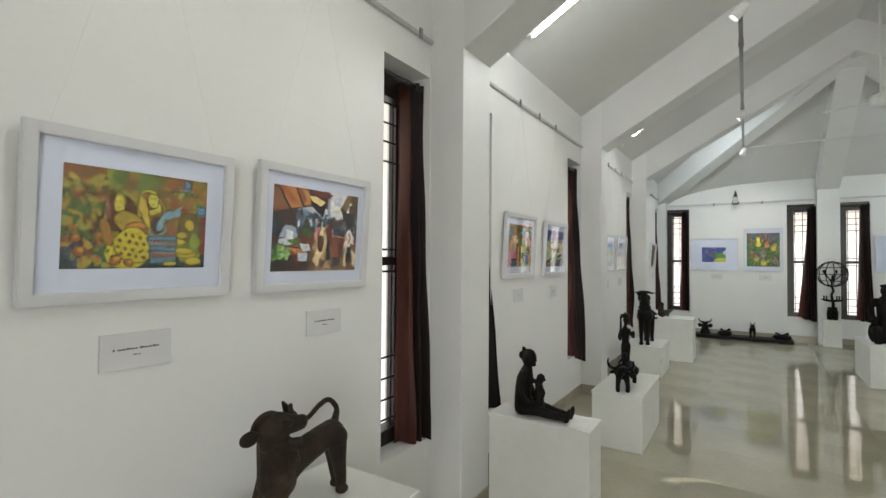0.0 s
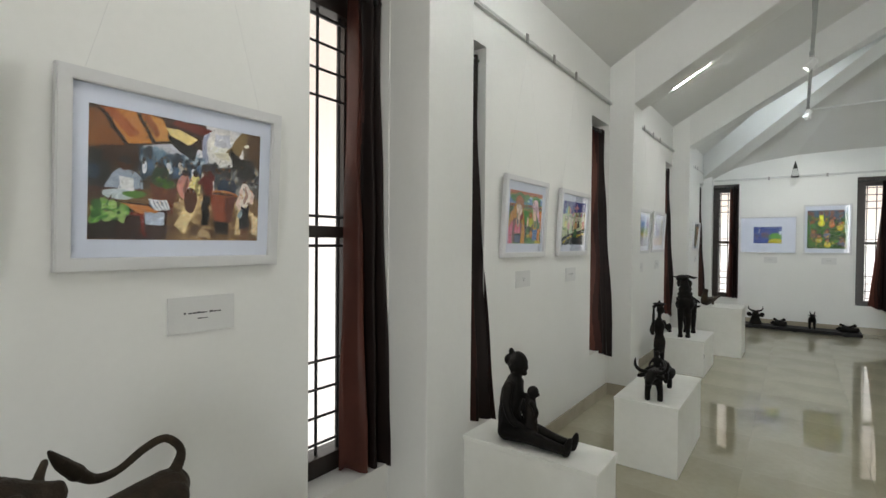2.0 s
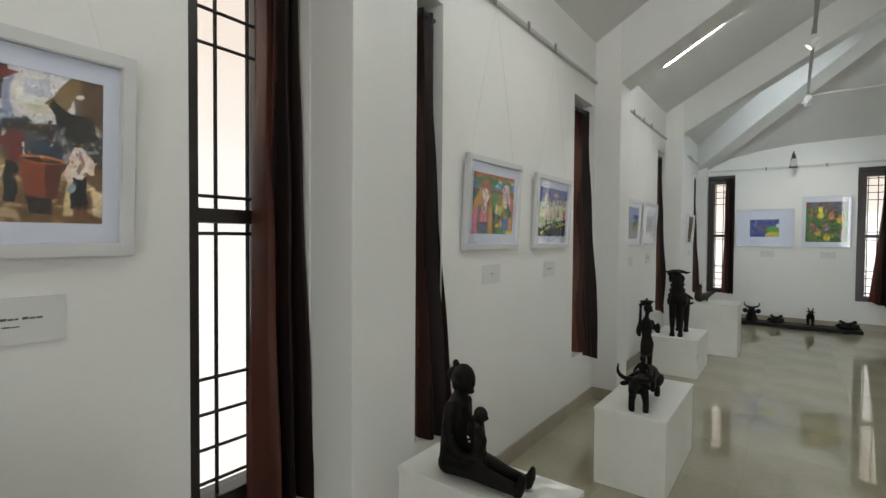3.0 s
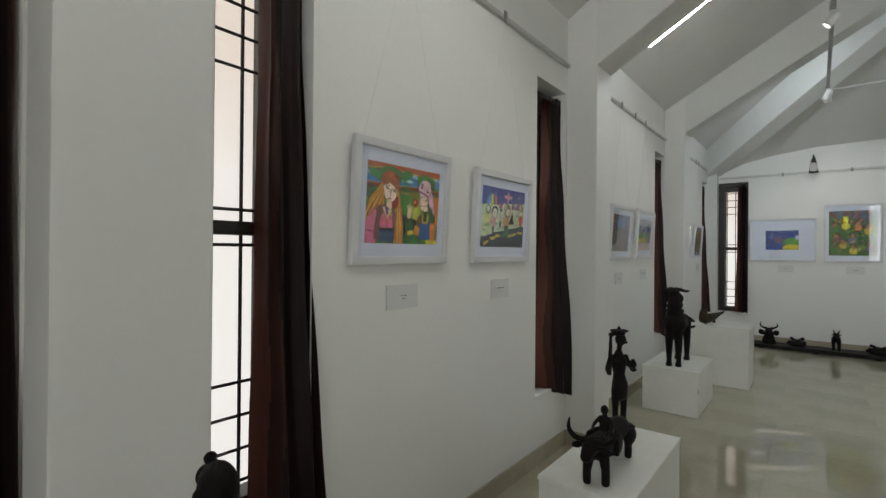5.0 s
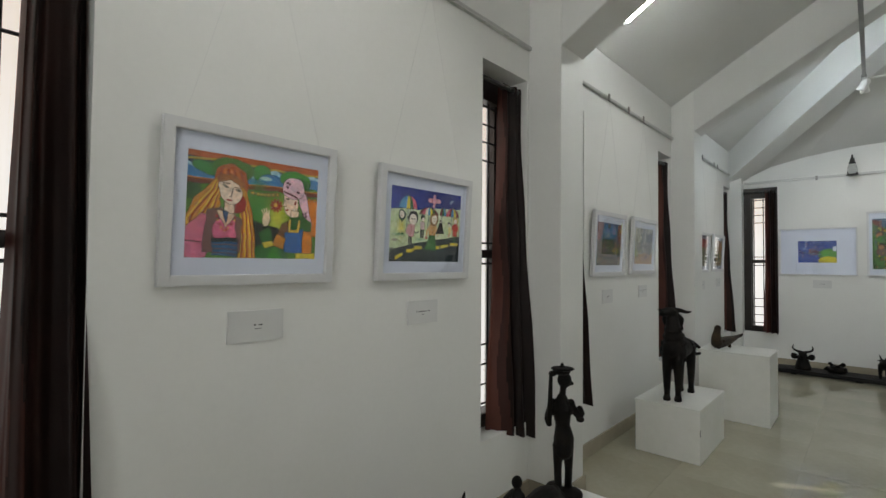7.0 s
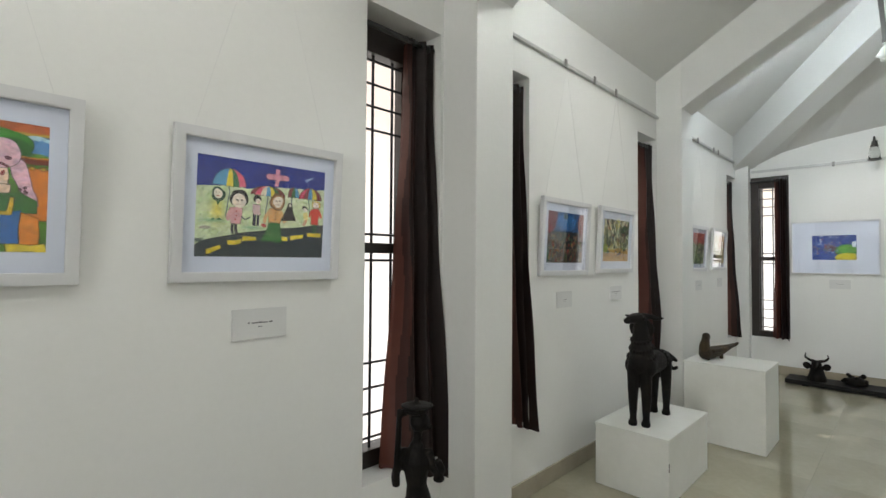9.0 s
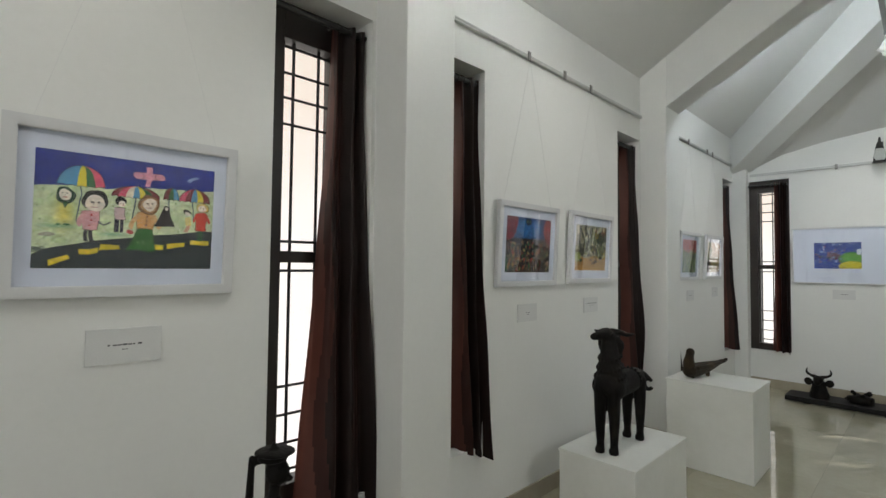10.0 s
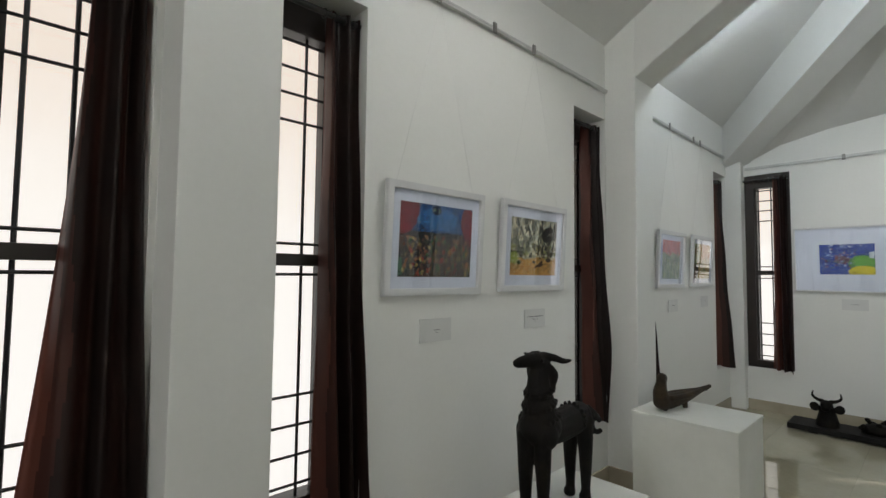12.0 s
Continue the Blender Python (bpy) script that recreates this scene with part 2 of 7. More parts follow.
def add_rod(bm, a, b, r0, r1=None, n=12):
    a, b = Vector(a), Vector(b)
    d = b - a
    q = d.to_track_quat('Z', 'Y').to_matrix().to_4x4()
    bmesh.ops.create_cone(bm, cap_ends=True, segments=n, radius1=r0, radius2=r0 if r1 is None else r1, depth=d.length,
                          matrix=Matrix.Translation((a + b) / 2) @ q)
    return bm


def rod(*a, **k):
    return add_rod(bmesh.new(), *a, **k)


def lathe(profile, n=28):
    """A turned solid from (radius, z) pairs."""
    bm = bmesh.new()
    rings = [[bm.verts.new((r * math.cos(2 * math.pi * i / n), r * math.sin(2 * math.pi * i / n), z)) for i in range(n)] for r, z in profile]
    for a, b in zip(rings, rings[1:]):
        for i in range(n):
            bm.faces.new((a[i], a[(i + 1) % n], b[(i + 1) % n], b[i]))
    bm.faces.new(list(reversed(rings[0])))
    bm.faces.new(rings[-1])
    return bm


def prism(poly, axis, lo, hi):
    """A polygon in the plane across axis ('y': x,z; 'x': y,z) drawn out from lo to hi."""
    bm = bmesh.new()
    at = (lambda p, t: (p[0], t, p[1])) if axis == 'y' else (lambda p, t: (t, p[0], p[1]))
    a = [bm.verts.new(at(p, lo)) for p in poly]
    b = [bm.verts.new(at(p, hi)) for p in poly]
    bm.faces.new(a)
    bm.faces.new(list(reversed(b)))
    n = len(poly)
    for i in range(n):
        bm.faces.new((a[i], b[i], b[(i + 1) % n], a[(i + 1) % n]))
    bmesh.ops.recalc_face_normals(bm, faces=bm.faces)
    return bm


def wall_mesh(length, height, thick, openings, sill=SILL, lintel=LINTEL):
    """Wall along local x, inner face at y=0, outer at y=thick; openings (u0, u1) cut through from sill to lintel."""
    us = sorted({0.0, length, *[u for o in openings for u in o]})
    zs = sorted({0.0, sill, lintel, height})
    bm = bmesh.new()
    cache = {}

    def v(x, y, z):
        k = (round(x, 5), round(y, 5), round(z, 5))
        if k not in cache:
            cache[k] = bm.verts.new(k)
        return cache[k]

    def quad(*ps):
        bm.faces.new([v(*p) for p in ps])

    solid = {}
    for i in range(len(us) - 1):
        for j in range(len(zs) - 1):
            mid, mz = (us[i] + us[i + 1]) / 2, (zs[j] + zs[j + 1]) / 2
            solid[i, j] = not (sill < mz < lintel and any(a < mid < b for a, b in openings))
    for (i, j), s in solid.items():
        if not s:
            continue
        a, b, c, d = us[i], us[i + 1], zs[j], zs[j + 1]
        quad((a, 0, c), (b, 0, c), (b, 0, d), (a, 0, d))
        quad((b, thick, c), (a, thick, c), (a, thick, d), (b, thick, d))
        if not solid.get((i - 1, j), False):
            quad((a, thick, c), (a, 0, c), (a, 0, d), (a, thick, d))
        if not solid.get((i + 1, j), False):
            quad((b, 0, c), (b, thick, c), (b, thick, d), (b, 0, d))
        if not solid.get((i, j - 1), False):
            quad((a, thick, c), (b, thick, c), (b, 0, c), (a, 0, c))
        if not solid.get((i, j + 1), False):
            quad((a, 0, d), (b, 0, d), (b, thick, d), (a, thick, d))
    return bm


# ---- setting ----
LEFT_M = pose(0, Y0, 0, 0, 0, 90)
FAR_M = pose(0, Y1, 0)
RIGHT_M = pose(ROOM_W, Y1, 0, 0, 0, -90)
NEAR_M = pose(ROOM_W, Y0, 0, 0, 0, 180)
L = Y1 - Y0
# unseen opening behind the camera, added to let fill light in
SOUTH_DOOR, DOOR_H = (2.7, 4.5), 2.3
for nm, m, ln, ops, lo, hi in (
        ("wall_west", LEFT_M, L, [(y - Y0, y - Y0 + (WIDE_W if k == WIDE else WIN_W)) for k, y in enumerate(LEFT_WINDOWS)], SILL, LINTEL),
        ("wall_north", pose(-WALL_T, Y1, 0), ROOM_W + 2 * WALL_T, [(x + WALL_T, x + WALL_T + WIN_W) for x in FAR_WINDOWS], SILL, LINTEL),
        ("wall_east", RIGHT_M, L, [], SILL, LINTEL),
        ("wall_south", pose(ROOM_W + WALL_T, Y0, 0, 0, 0, 180), ROOM_W + 2 * WALL_T, [(ROOM_W + WALL_T - SOUTH_DOOR[1], ROOM_W + WALL_T - SOUTH_DOOR[0])], 0.0, DOOR_H)):
    hgt = EAVE if nm != "wall_south" else RIDGE_Z + 0.1
    lab = "plain white painted plaster gallery wall" if not ops else "white painted plaster gallery wall with tall narrow window openings" if lo else "plain white plaster wall with an unseen wide doorway added for fill light"
    w = structure(nm, wall_mesh(ln, hgt, WALL_T, ops, lo, hi), PLASTER, lab, "wall")
    w.matrix_world = m

# ceiling: two long slopes and a hipped end, with thickness
bm = bmesh.new()
OV = WALL_T


def ceil_z(x):
    return EAVE + SLOPE * min(x, ROOM_W - x)


hip_s = (RIDGE_Z - EAVE) / (Y1 - APEX_Y)
low = [(-OV, Y0 - OV, EAVE - SLOPE * OV), (RIDGE_X, Y0 - OV, RIDGE_Z), (ROOM_W + OV, Y0 - OV, EAVE - SLOPE * OV),
       (ROOM_W + OV, Y1 + OV, EAVE - SLOPE * OV), (RIDGE_X, APEX_Y, RIDGE_Z), (-OV, Y1 + OV, EAVE - SLOPE * OV)]
lv = [bm.verts.new(p) for p in low]
uv = [bm.verts.new((p[0], p[1], p[2] + 0.18)) for p in low]
for f in ((0, 1, 4, 5), (1, 2, 3, 4)):
    bm.faces.new([lv[i] for i in f])
for f in ((0, 1, 4, 5), (1, 2, 3, 4), (5, 4, 3)):
    bm.faces.new([uv[i] for i in reversed(f)])
for a, b in ((0, 1), (1, 2), (2, 3), (3, 5), (5, 0)):
    bm.faces.new((lv[b], lv[a], uv[a], uv[b]))
# the hipped end sags into a shallow cone towards both corners
half = [(-0.02, 2.46), (0.2, 2.515), (0.45, 2.63), (0.83, 2.715), (1.29, 2.775), (1.9, 2.795), (RIDGE_X, 2.80)]
edge = half + [(ROOM_W - x, z) for x, z in reversed(half[:-1])]
rows_v = []
for k in range(7):
    t = k / 6 * 0.995
    rows_v.append([bm.verts.new((x + (RIDGE_X - x) * t, (Y1 + 0.01) + (APEX_Y - Y1 - 0.01) * t, z + (RIDGE_Z - z) * t)) for x, z in edge])
for a, b in zip(rows_v, rows_v[1:]):
    for k in range(len(edge) - 1):
        bm.faces.new((a[k], a[k + 1], b[k + 1], b[k]))
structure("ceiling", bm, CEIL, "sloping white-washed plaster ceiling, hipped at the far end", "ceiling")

# pilasters along both long walls, and the post of the end wall
for i, ((a, b), SOF) in enumerate(zip(PILASTERS, SOFFITS)):
    for side in (0, 1):
        x0, x1 = (0.0, PIL_D) if side == 0 else (ROOM_W - PIL_D, ROOM_W)
        structure("pilaster_%d" % (2 * i + side + 1), box(x0 - (0.001 if side == 0 else 0), x1 + (0.001 if side else 0), a, b, 0, EAVE + 0.13, bevel=0.006), PLASTER,
                  "white plastered pilaster carrying a roof beam", "pilaster")
    # the pair of rafters as one bent beam
    lo_x, hi_x = PIL_D - 0.004, ROOM_W - PIL_D + 0.004
    top = SOF + SLOPE * (RIDGE_X - PIL_D)
    poly = [(lo_x, SOF), (RIDGE_X, top), (hi_x, SOF), (hi_x, ceil_z(PIL_D) + 0.06), (RIDGE_X, RIDGE_Z + 0.06), (lo_x, ceil_z(PIL_D) + 0.06)]
    bmb = prism(poly, 'y', a + 0.002, b - 0.002)
    bmesh.ops.bevel(bmb, geom=[e for e in bmb.edges if e.calc_face_angle(0) > 0.5], offset=0.005, segments=1, affect='EDGES')
    structure("roof_beam_%d" % (i + 1), bmb, BEAM, "white plastered sloping concrete roof beam", "beam")
POST = (2.452, 2.75)
SOF = 2.58
structure("pilaster_9", box(POST[0], POST[1], Y1 - PIL_D, Y1 + 0.001, 0, EAVE + 0.13, bevel=0.006), PLASTER, "white plastered post between the end windows", "pilaster")
hs = (SOF + SLOPE * (RIDGE_X - PIL_D) - SOF) / (Y1 - PIL_D - APEX_Y)
poly = [(Y1 - PIL_D + 0.004, SOF), (APEX_Y + 0.16, SOF + hs * (Y1 - PIL_D - APEX_Y - 0.16)), (APEX_Y + 0.16, RIDGE_Z - 0.02), (Y1 - PIL_D + 0.004, EAVE + hip_s * PIL_D + 0.06)]
structure("roof_beam_5", prism(poly, 'x', POST[0] + 0.002, POST[1] - 0.002), BEAM, "white plastered beam rising from the end wall to the apex", "beam")
# corner posts and hip beams
for i, cx in enumerate((0.0, ROOM_W)):
    s = 1 if cx == 0 else -1
    x0, x1 = sorted((cx - 0.001 * s, cx + 0.138 * s))
    structure("corner_post_%d" % (i + 1), box(x0, x1, Y1 - 0.104, Y1 + 0.001, 0, EAVE + 0.02, bevel=0.005), PLASTER, "white plastered post in the far corner", "pilaster")
    a, b = Vector((cx + 0.05 * s, Y1 - 0.05, 2.47)), Vector((RIDGE_X, APEX_Y, 3.93))
    d = (b - a)
    side_v = Vector((d.y, -d.x, 0)).normalized() * 0.13
    bmh = bmesh.new()
    vs = []
    for p, tz in ((a, EAVE + 0.12), (b, RIDGE_Z + 0.03)):
        for sv in (-1, 1):
            vs.append(bmh.verts.new(p + side_v * sv))
            vs.append(bmh.verts.new(Vector((p.x, p.y, tz)) + side_v * sv))
    for f in ((0, 2, 3, 1), (4, 5, 7, 6), (0, 4, 6, 2), (1, 3, 7, 5), (0, 1, 5, 4), (2, 6, 7, 3)):
        bmh.faces.new([vs[k] for k in f])
    bmesh.ops.recalc_face_normals(bmh, faces=bmh.faces)
    structure("hip_beam_%d" % (i + 1), bmh, BEAM, "white plastered hip beam rising from the corner to the apex", "beam")

# skirting between posts
sk = 0
spans = [(Y0 + 0.02, -0.06), (0.22, 2.708), (3.015, 5.505), (5.77, 8.117), (8.39, Y1 - 0.104)]
for a, b in spans:
    for x0, x1 in ((0, 0.012), (ROOM_W - 0.012, ROOM_W)):
        sk += 1
        structure("baseboard_%d" % sk, box(x0, x1, a + 0.001, b - 0.001, 0, 0.10, bevel=0.002, seg=1), SKIRT, "grey-beige tile skirting", "skirting")
for a, b in PILASTERS:
    for x0, x1, s in ((PIL_D, PIL_D + 0.012, 1), (ROOM_W - PIL_D - 0.012, ROOM_W - PIL_D, -1)):
        sk += 1
        bms = box(x0 + 0.001, x1, a - 0.012, b + 0.012, 0, 0.10, bevel=0.002, seg=1)
        for yy0, yy1 in ((a - 0.012, a - 0.001), (b + 0.001, b + 0.012)):
            add_box(bms, *((0.013, PIL_D) if s > 0 else (ROOM_W - PIL_D, ROOM_W - 0.013)), yy0, yy1, 0, 0.10)
        structure("baseboard_%d" % sk, bms, SKIRT, "grey-beige tile skirting round a pilaster", "skirting")
for x0, x1 in ((0.138, POST[0]), (POST[1], ROOM_W - 0.138)):
    sk += 1
    structure("baseboard_%d" % sk, box(x0, x1, Y1 - 0.012, Y1, 0, 0.10, bevel=0.002, seg=1), SKIRT, "grey-beige tile skirting", "skirting")

# floor slab under the tiles, ground outside
floor = structure("floor", box(-WALL_T, ROOM_W + WALL_T, Y0 - WALL_T, Y1 + WALL_T, -0.15, -0.004), GROUT, "glossy cream-grey vitrified tile floor with thin joints", "floor")
bm = bmesh.new()
bmesh.ops.create_grid(bm, x_segments=8, y_segments=8, size=400, matrix=Matrix.Translation((0, 0, -0.45)))
structure("ground", bm, GROUND, "bare earth ground outside the gallery", "ground")


# ---- windows and curtains ----
def make_window(bars):
    """Local x along the wall, y outward, z up; opening from 0 to WIN_W."""
    w = empty("window_1", pose(0, 0, 0))
    tagged(w, "tall narrow window with dark brown frame and iron grille", "window", kind="structure")
    y0, y1 = 0.125, 0.215
    bmf = bmesh.new()
    fw = 0.085
    g = 0.0015
    add_box(bmf, g, fw, y0, y1, SILL + g, LINTEL - g, bevel=0.004)
    add_box(bmf, WIN_W - fw, WIN_W - g, y0, y1, SILL + g, LINTEL - g, bevel=0.004)
    add_box(bmf, fw, WIN_W - fw, y0, y1, LINTEL - 0.14, LINTEL - g, bevel=0.004)
    add_box(bmf, fw, WIN_W - fw, y0, y1, SILL + g, SILL + 0.075, bevel=0.004)
    part("window_frame", bmf, WOODF, w, "dark brown painted wooden window frame")
    part("transom", box(fw + 0.001, WIN_W - fw - 0.001, y0 + 0.005, y1 - 0.01, 1.347, 1.392, bevel=0.004), WOODF, w)
    sash = bmesh.new()
    for u0 in (fw + 0.001, WIN_W - fw - 0.016):
        add_box(sash, u0, u0 + 0.015, y0 + 0.03, y1 - 0.01, SILL + 0.076, LINTEL - 0.141)
    part("sash", sash, WOODF, w)
    for z0, z1 in ((SILL + 0.07, 1.35), (1.39, LINTEL - 0.135)):
        p = part("pane", box(fw - 0.004, WIN_W - fw + 0.004, 0.184, 0.188, z0, z1), PANE, w, "clear daylit glass pane")
        p.visible_shadow = False
    for u in bars:
        part("grille_bar", rod((u, 0.157, SILL + 0.07), (u, 0.157, LINTEL - 0.135), 0.0062, n=8), IRON, w)
    for z in (2.205, 2.10, 2.0, 1.895, 1.43, 1.315, 0.865, 0.755, 0.645, 0.54):
        part("grille_bar", rod((fw - 0.005, 0.150, z), (WIN_W - fw + 0.005, 0.150, z), 0.0056, n=8), IRON, w)
    return w


def make_curtain(seed, spread, flare, drop=0.0, red=0.34):
    """Gathered cloth drawn to the far side of its window, with rod and rings."""
    rnd = random.Random(seed)
    c = empty("curtain", pose(0, 0, 0))
    tagged(c, "dark brown satin curtain drawn to one side of a window", "curtain", group="gallery curtains")
    nu, nv = 56, 44
    top, bot = LINTEL - 0.045, SILL + 0.015
    ph = rnd.uniform(0, 6)
    folds = 3
    vs, fs = [], []
    for j in range(nv + 1):
        t = j / nv
        z = top + (bot - top) * t
        u0 = 0.215 - spread * t ** 1.4
        u1 = WIN_W - 0.012 + 0.035 * flare * t ** 2
        for i in range(nu + 1):
            s = i / nu
            amp = 0.022 * (0.75 + 0.5 * t)
            u = u0 + (u1 - u0) * s + 0.006 * math.sin(9 * s + 2.5 * t + ph)
            wave = math.sin(2 * math.pi * folds * s + ph + 0.7 * math.sin(2.2 * t + ph)) + 0.35 * math.sin(2 * math.pi * (folds * 2 - 1) * s + 1.7 * t)
            back = max(0.0, 1 - s / 0.30)
            wave *= min(1.0, 0.35 + max(0.0, s - 0.18) * 2.6)
            u += 0.055 * back * (1 - 0.6 * t)
            y = 0.050 + 0.075 * back - amp * wave - 0.075 * flare * t ** 1.6 * (0.35 + 0.65 * s) + 0.004 * math.sin(17 * t + 5 * s)
            dz = -(0.03 + drop) * flare * t ** 5 * s - 0.006 * t ** 8 * math.cos(2 * math.pi * folds * s)
            vs.append((u, y, z + dz))
    for j in range(nv):
        for i in range(nu):
            a = j * (nu + 1) + i
            fs.append((a, a + 1, a + nu + 2, a + nu + 1))
    me = bpy.data.meshes.new("cloth")
    me.from_pydata(vs, [], fs)
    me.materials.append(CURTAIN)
    me.materials.append(CURTAIN_HALF_LIT)
    me.materials.append(CURTAIN_BACKLIT)
    for n, q in enumerate(me.polygons):
        q.use_smooth = True
        # painted backlight: red over the glass, a middle step, then the dark cloth
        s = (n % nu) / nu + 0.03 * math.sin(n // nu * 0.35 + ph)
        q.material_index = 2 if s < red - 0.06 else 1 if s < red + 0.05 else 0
    cl = new("cloth", me)
    cl.parent = c
    part("curtain_rod", rod((0.004, 0.05, LINTEL - 0.065), (WIN_W - 0.004, 0.05, LINTEL - 0.065), 0.011, n=14), DARKM, c, "dark metal curtain rod", True)
    for u in (0.022, WIN_W - 0.022):
        part("rod_bracket", box(u - 0.008, u + 0.008, 0.058, 0.126, LINTEL - 0.073, LINTEL - 0.057, bevel=0.002, seg=1), DARKM, c)
    for k in range(4):
        u = 0.228 + 0.042 * k
        bmr = bmesh.new()
        rr, rt, n1, n2 = 0.017, 0.003, 16, 6
        ring = [[bmr.verts.new((u + rt * math.sin(2 * math.pi * b / n2), 0.05 + (rr + rt * math.cos(2 * math.pi * b / n2)) * math.cos(2 * math.pi * a / n1),
                                LINTEL - 0.068 + (rr + rt * math.cos(2 * math.pi * b / n2)) * math.sin(2 * math.pi * a / n1))) for b in range(n2)] for a in range(n1)]
        for a in range(n1):
            for b in range(n2):
                bmr.faces.new((ring[a][b], ring[(a + 1) % n1][b], ring[(a + 1) % n1][(b + 1) % n2], ring[a][(b + 1) % n2]))
        part("eyelet", bmr, DARKM, c, "", True)
    return c


win = make_window((0.155, 0.262))
win_a = make_window((0.126, 0.2235))
win_b = make_window((0.116, 0.224))
win_c = make_window((0.105, 0.214))
win_wide = make_window((0.137, 0.239))
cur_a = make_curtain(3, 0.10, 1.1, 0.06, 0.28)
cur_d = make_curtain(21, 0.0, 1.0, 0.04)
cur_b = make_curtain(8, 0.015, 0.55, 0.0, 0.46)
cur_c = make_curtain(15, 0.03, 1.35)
spots_m = [pose(0, y, 0, 0, 0, 90) @ Matrix.Diagonal((WIDE_W / WIN_W if k == WIDE else 1, 1, 1, 1)) for k, y in enumerate(LEFT_WINDOWS)] + [pose(x, Y1, 0) for x in FAR_WINDOWS]
FLUSH = len(LEFT_WINDOWS)   # from here on the frames stand nearly flush with the room side of the wall
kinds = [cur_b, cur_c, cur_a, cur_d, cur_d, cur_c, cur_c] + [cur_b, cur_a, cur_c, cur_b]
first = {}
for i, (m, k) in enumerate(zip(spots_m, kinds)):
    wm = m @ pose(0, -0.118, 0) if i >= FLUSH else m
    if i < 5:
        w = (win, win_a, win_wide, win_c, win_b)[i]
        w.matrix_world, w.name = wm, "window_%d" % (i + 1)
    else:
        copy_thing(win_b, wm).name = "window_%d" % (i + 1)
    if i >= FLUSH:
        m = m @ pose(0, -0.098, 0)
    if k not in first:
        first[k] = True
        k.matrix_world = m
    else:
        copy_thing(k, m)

# daylight outside the glass
for nm, m, ln in (("backdrop_west", pose(-1.3, Y0 - 1, 0, 0, 0, 90), L + 2), ("backdrop_north", pose(-1, Y1 + 1.3, 0), ROOM_W + 2)):
    bm = bmesh.new()
    q = [bm.verts.new(p) for p in ((0, 0, -0.45), (ln, 0, -0.45), (ln, 0, 3.4), (0, 0, 3.4))]
    bm.faces.new(q)
    structure(nm, bm, BACKDROP, "bright hazy daylight outside the windows", "backdrop").matrix_world = m
# added fill lamp outside the unseen south opening, brightens the long wall
area_lamp("unseen_door_fill", pose(sum(SOUTH_DOOR) / 2, Y0 - 0.25, 1.15, 90, 0, 0), 1.7, 2.2, SOUTH_POWER, (0.99, 1.0, 0.995))


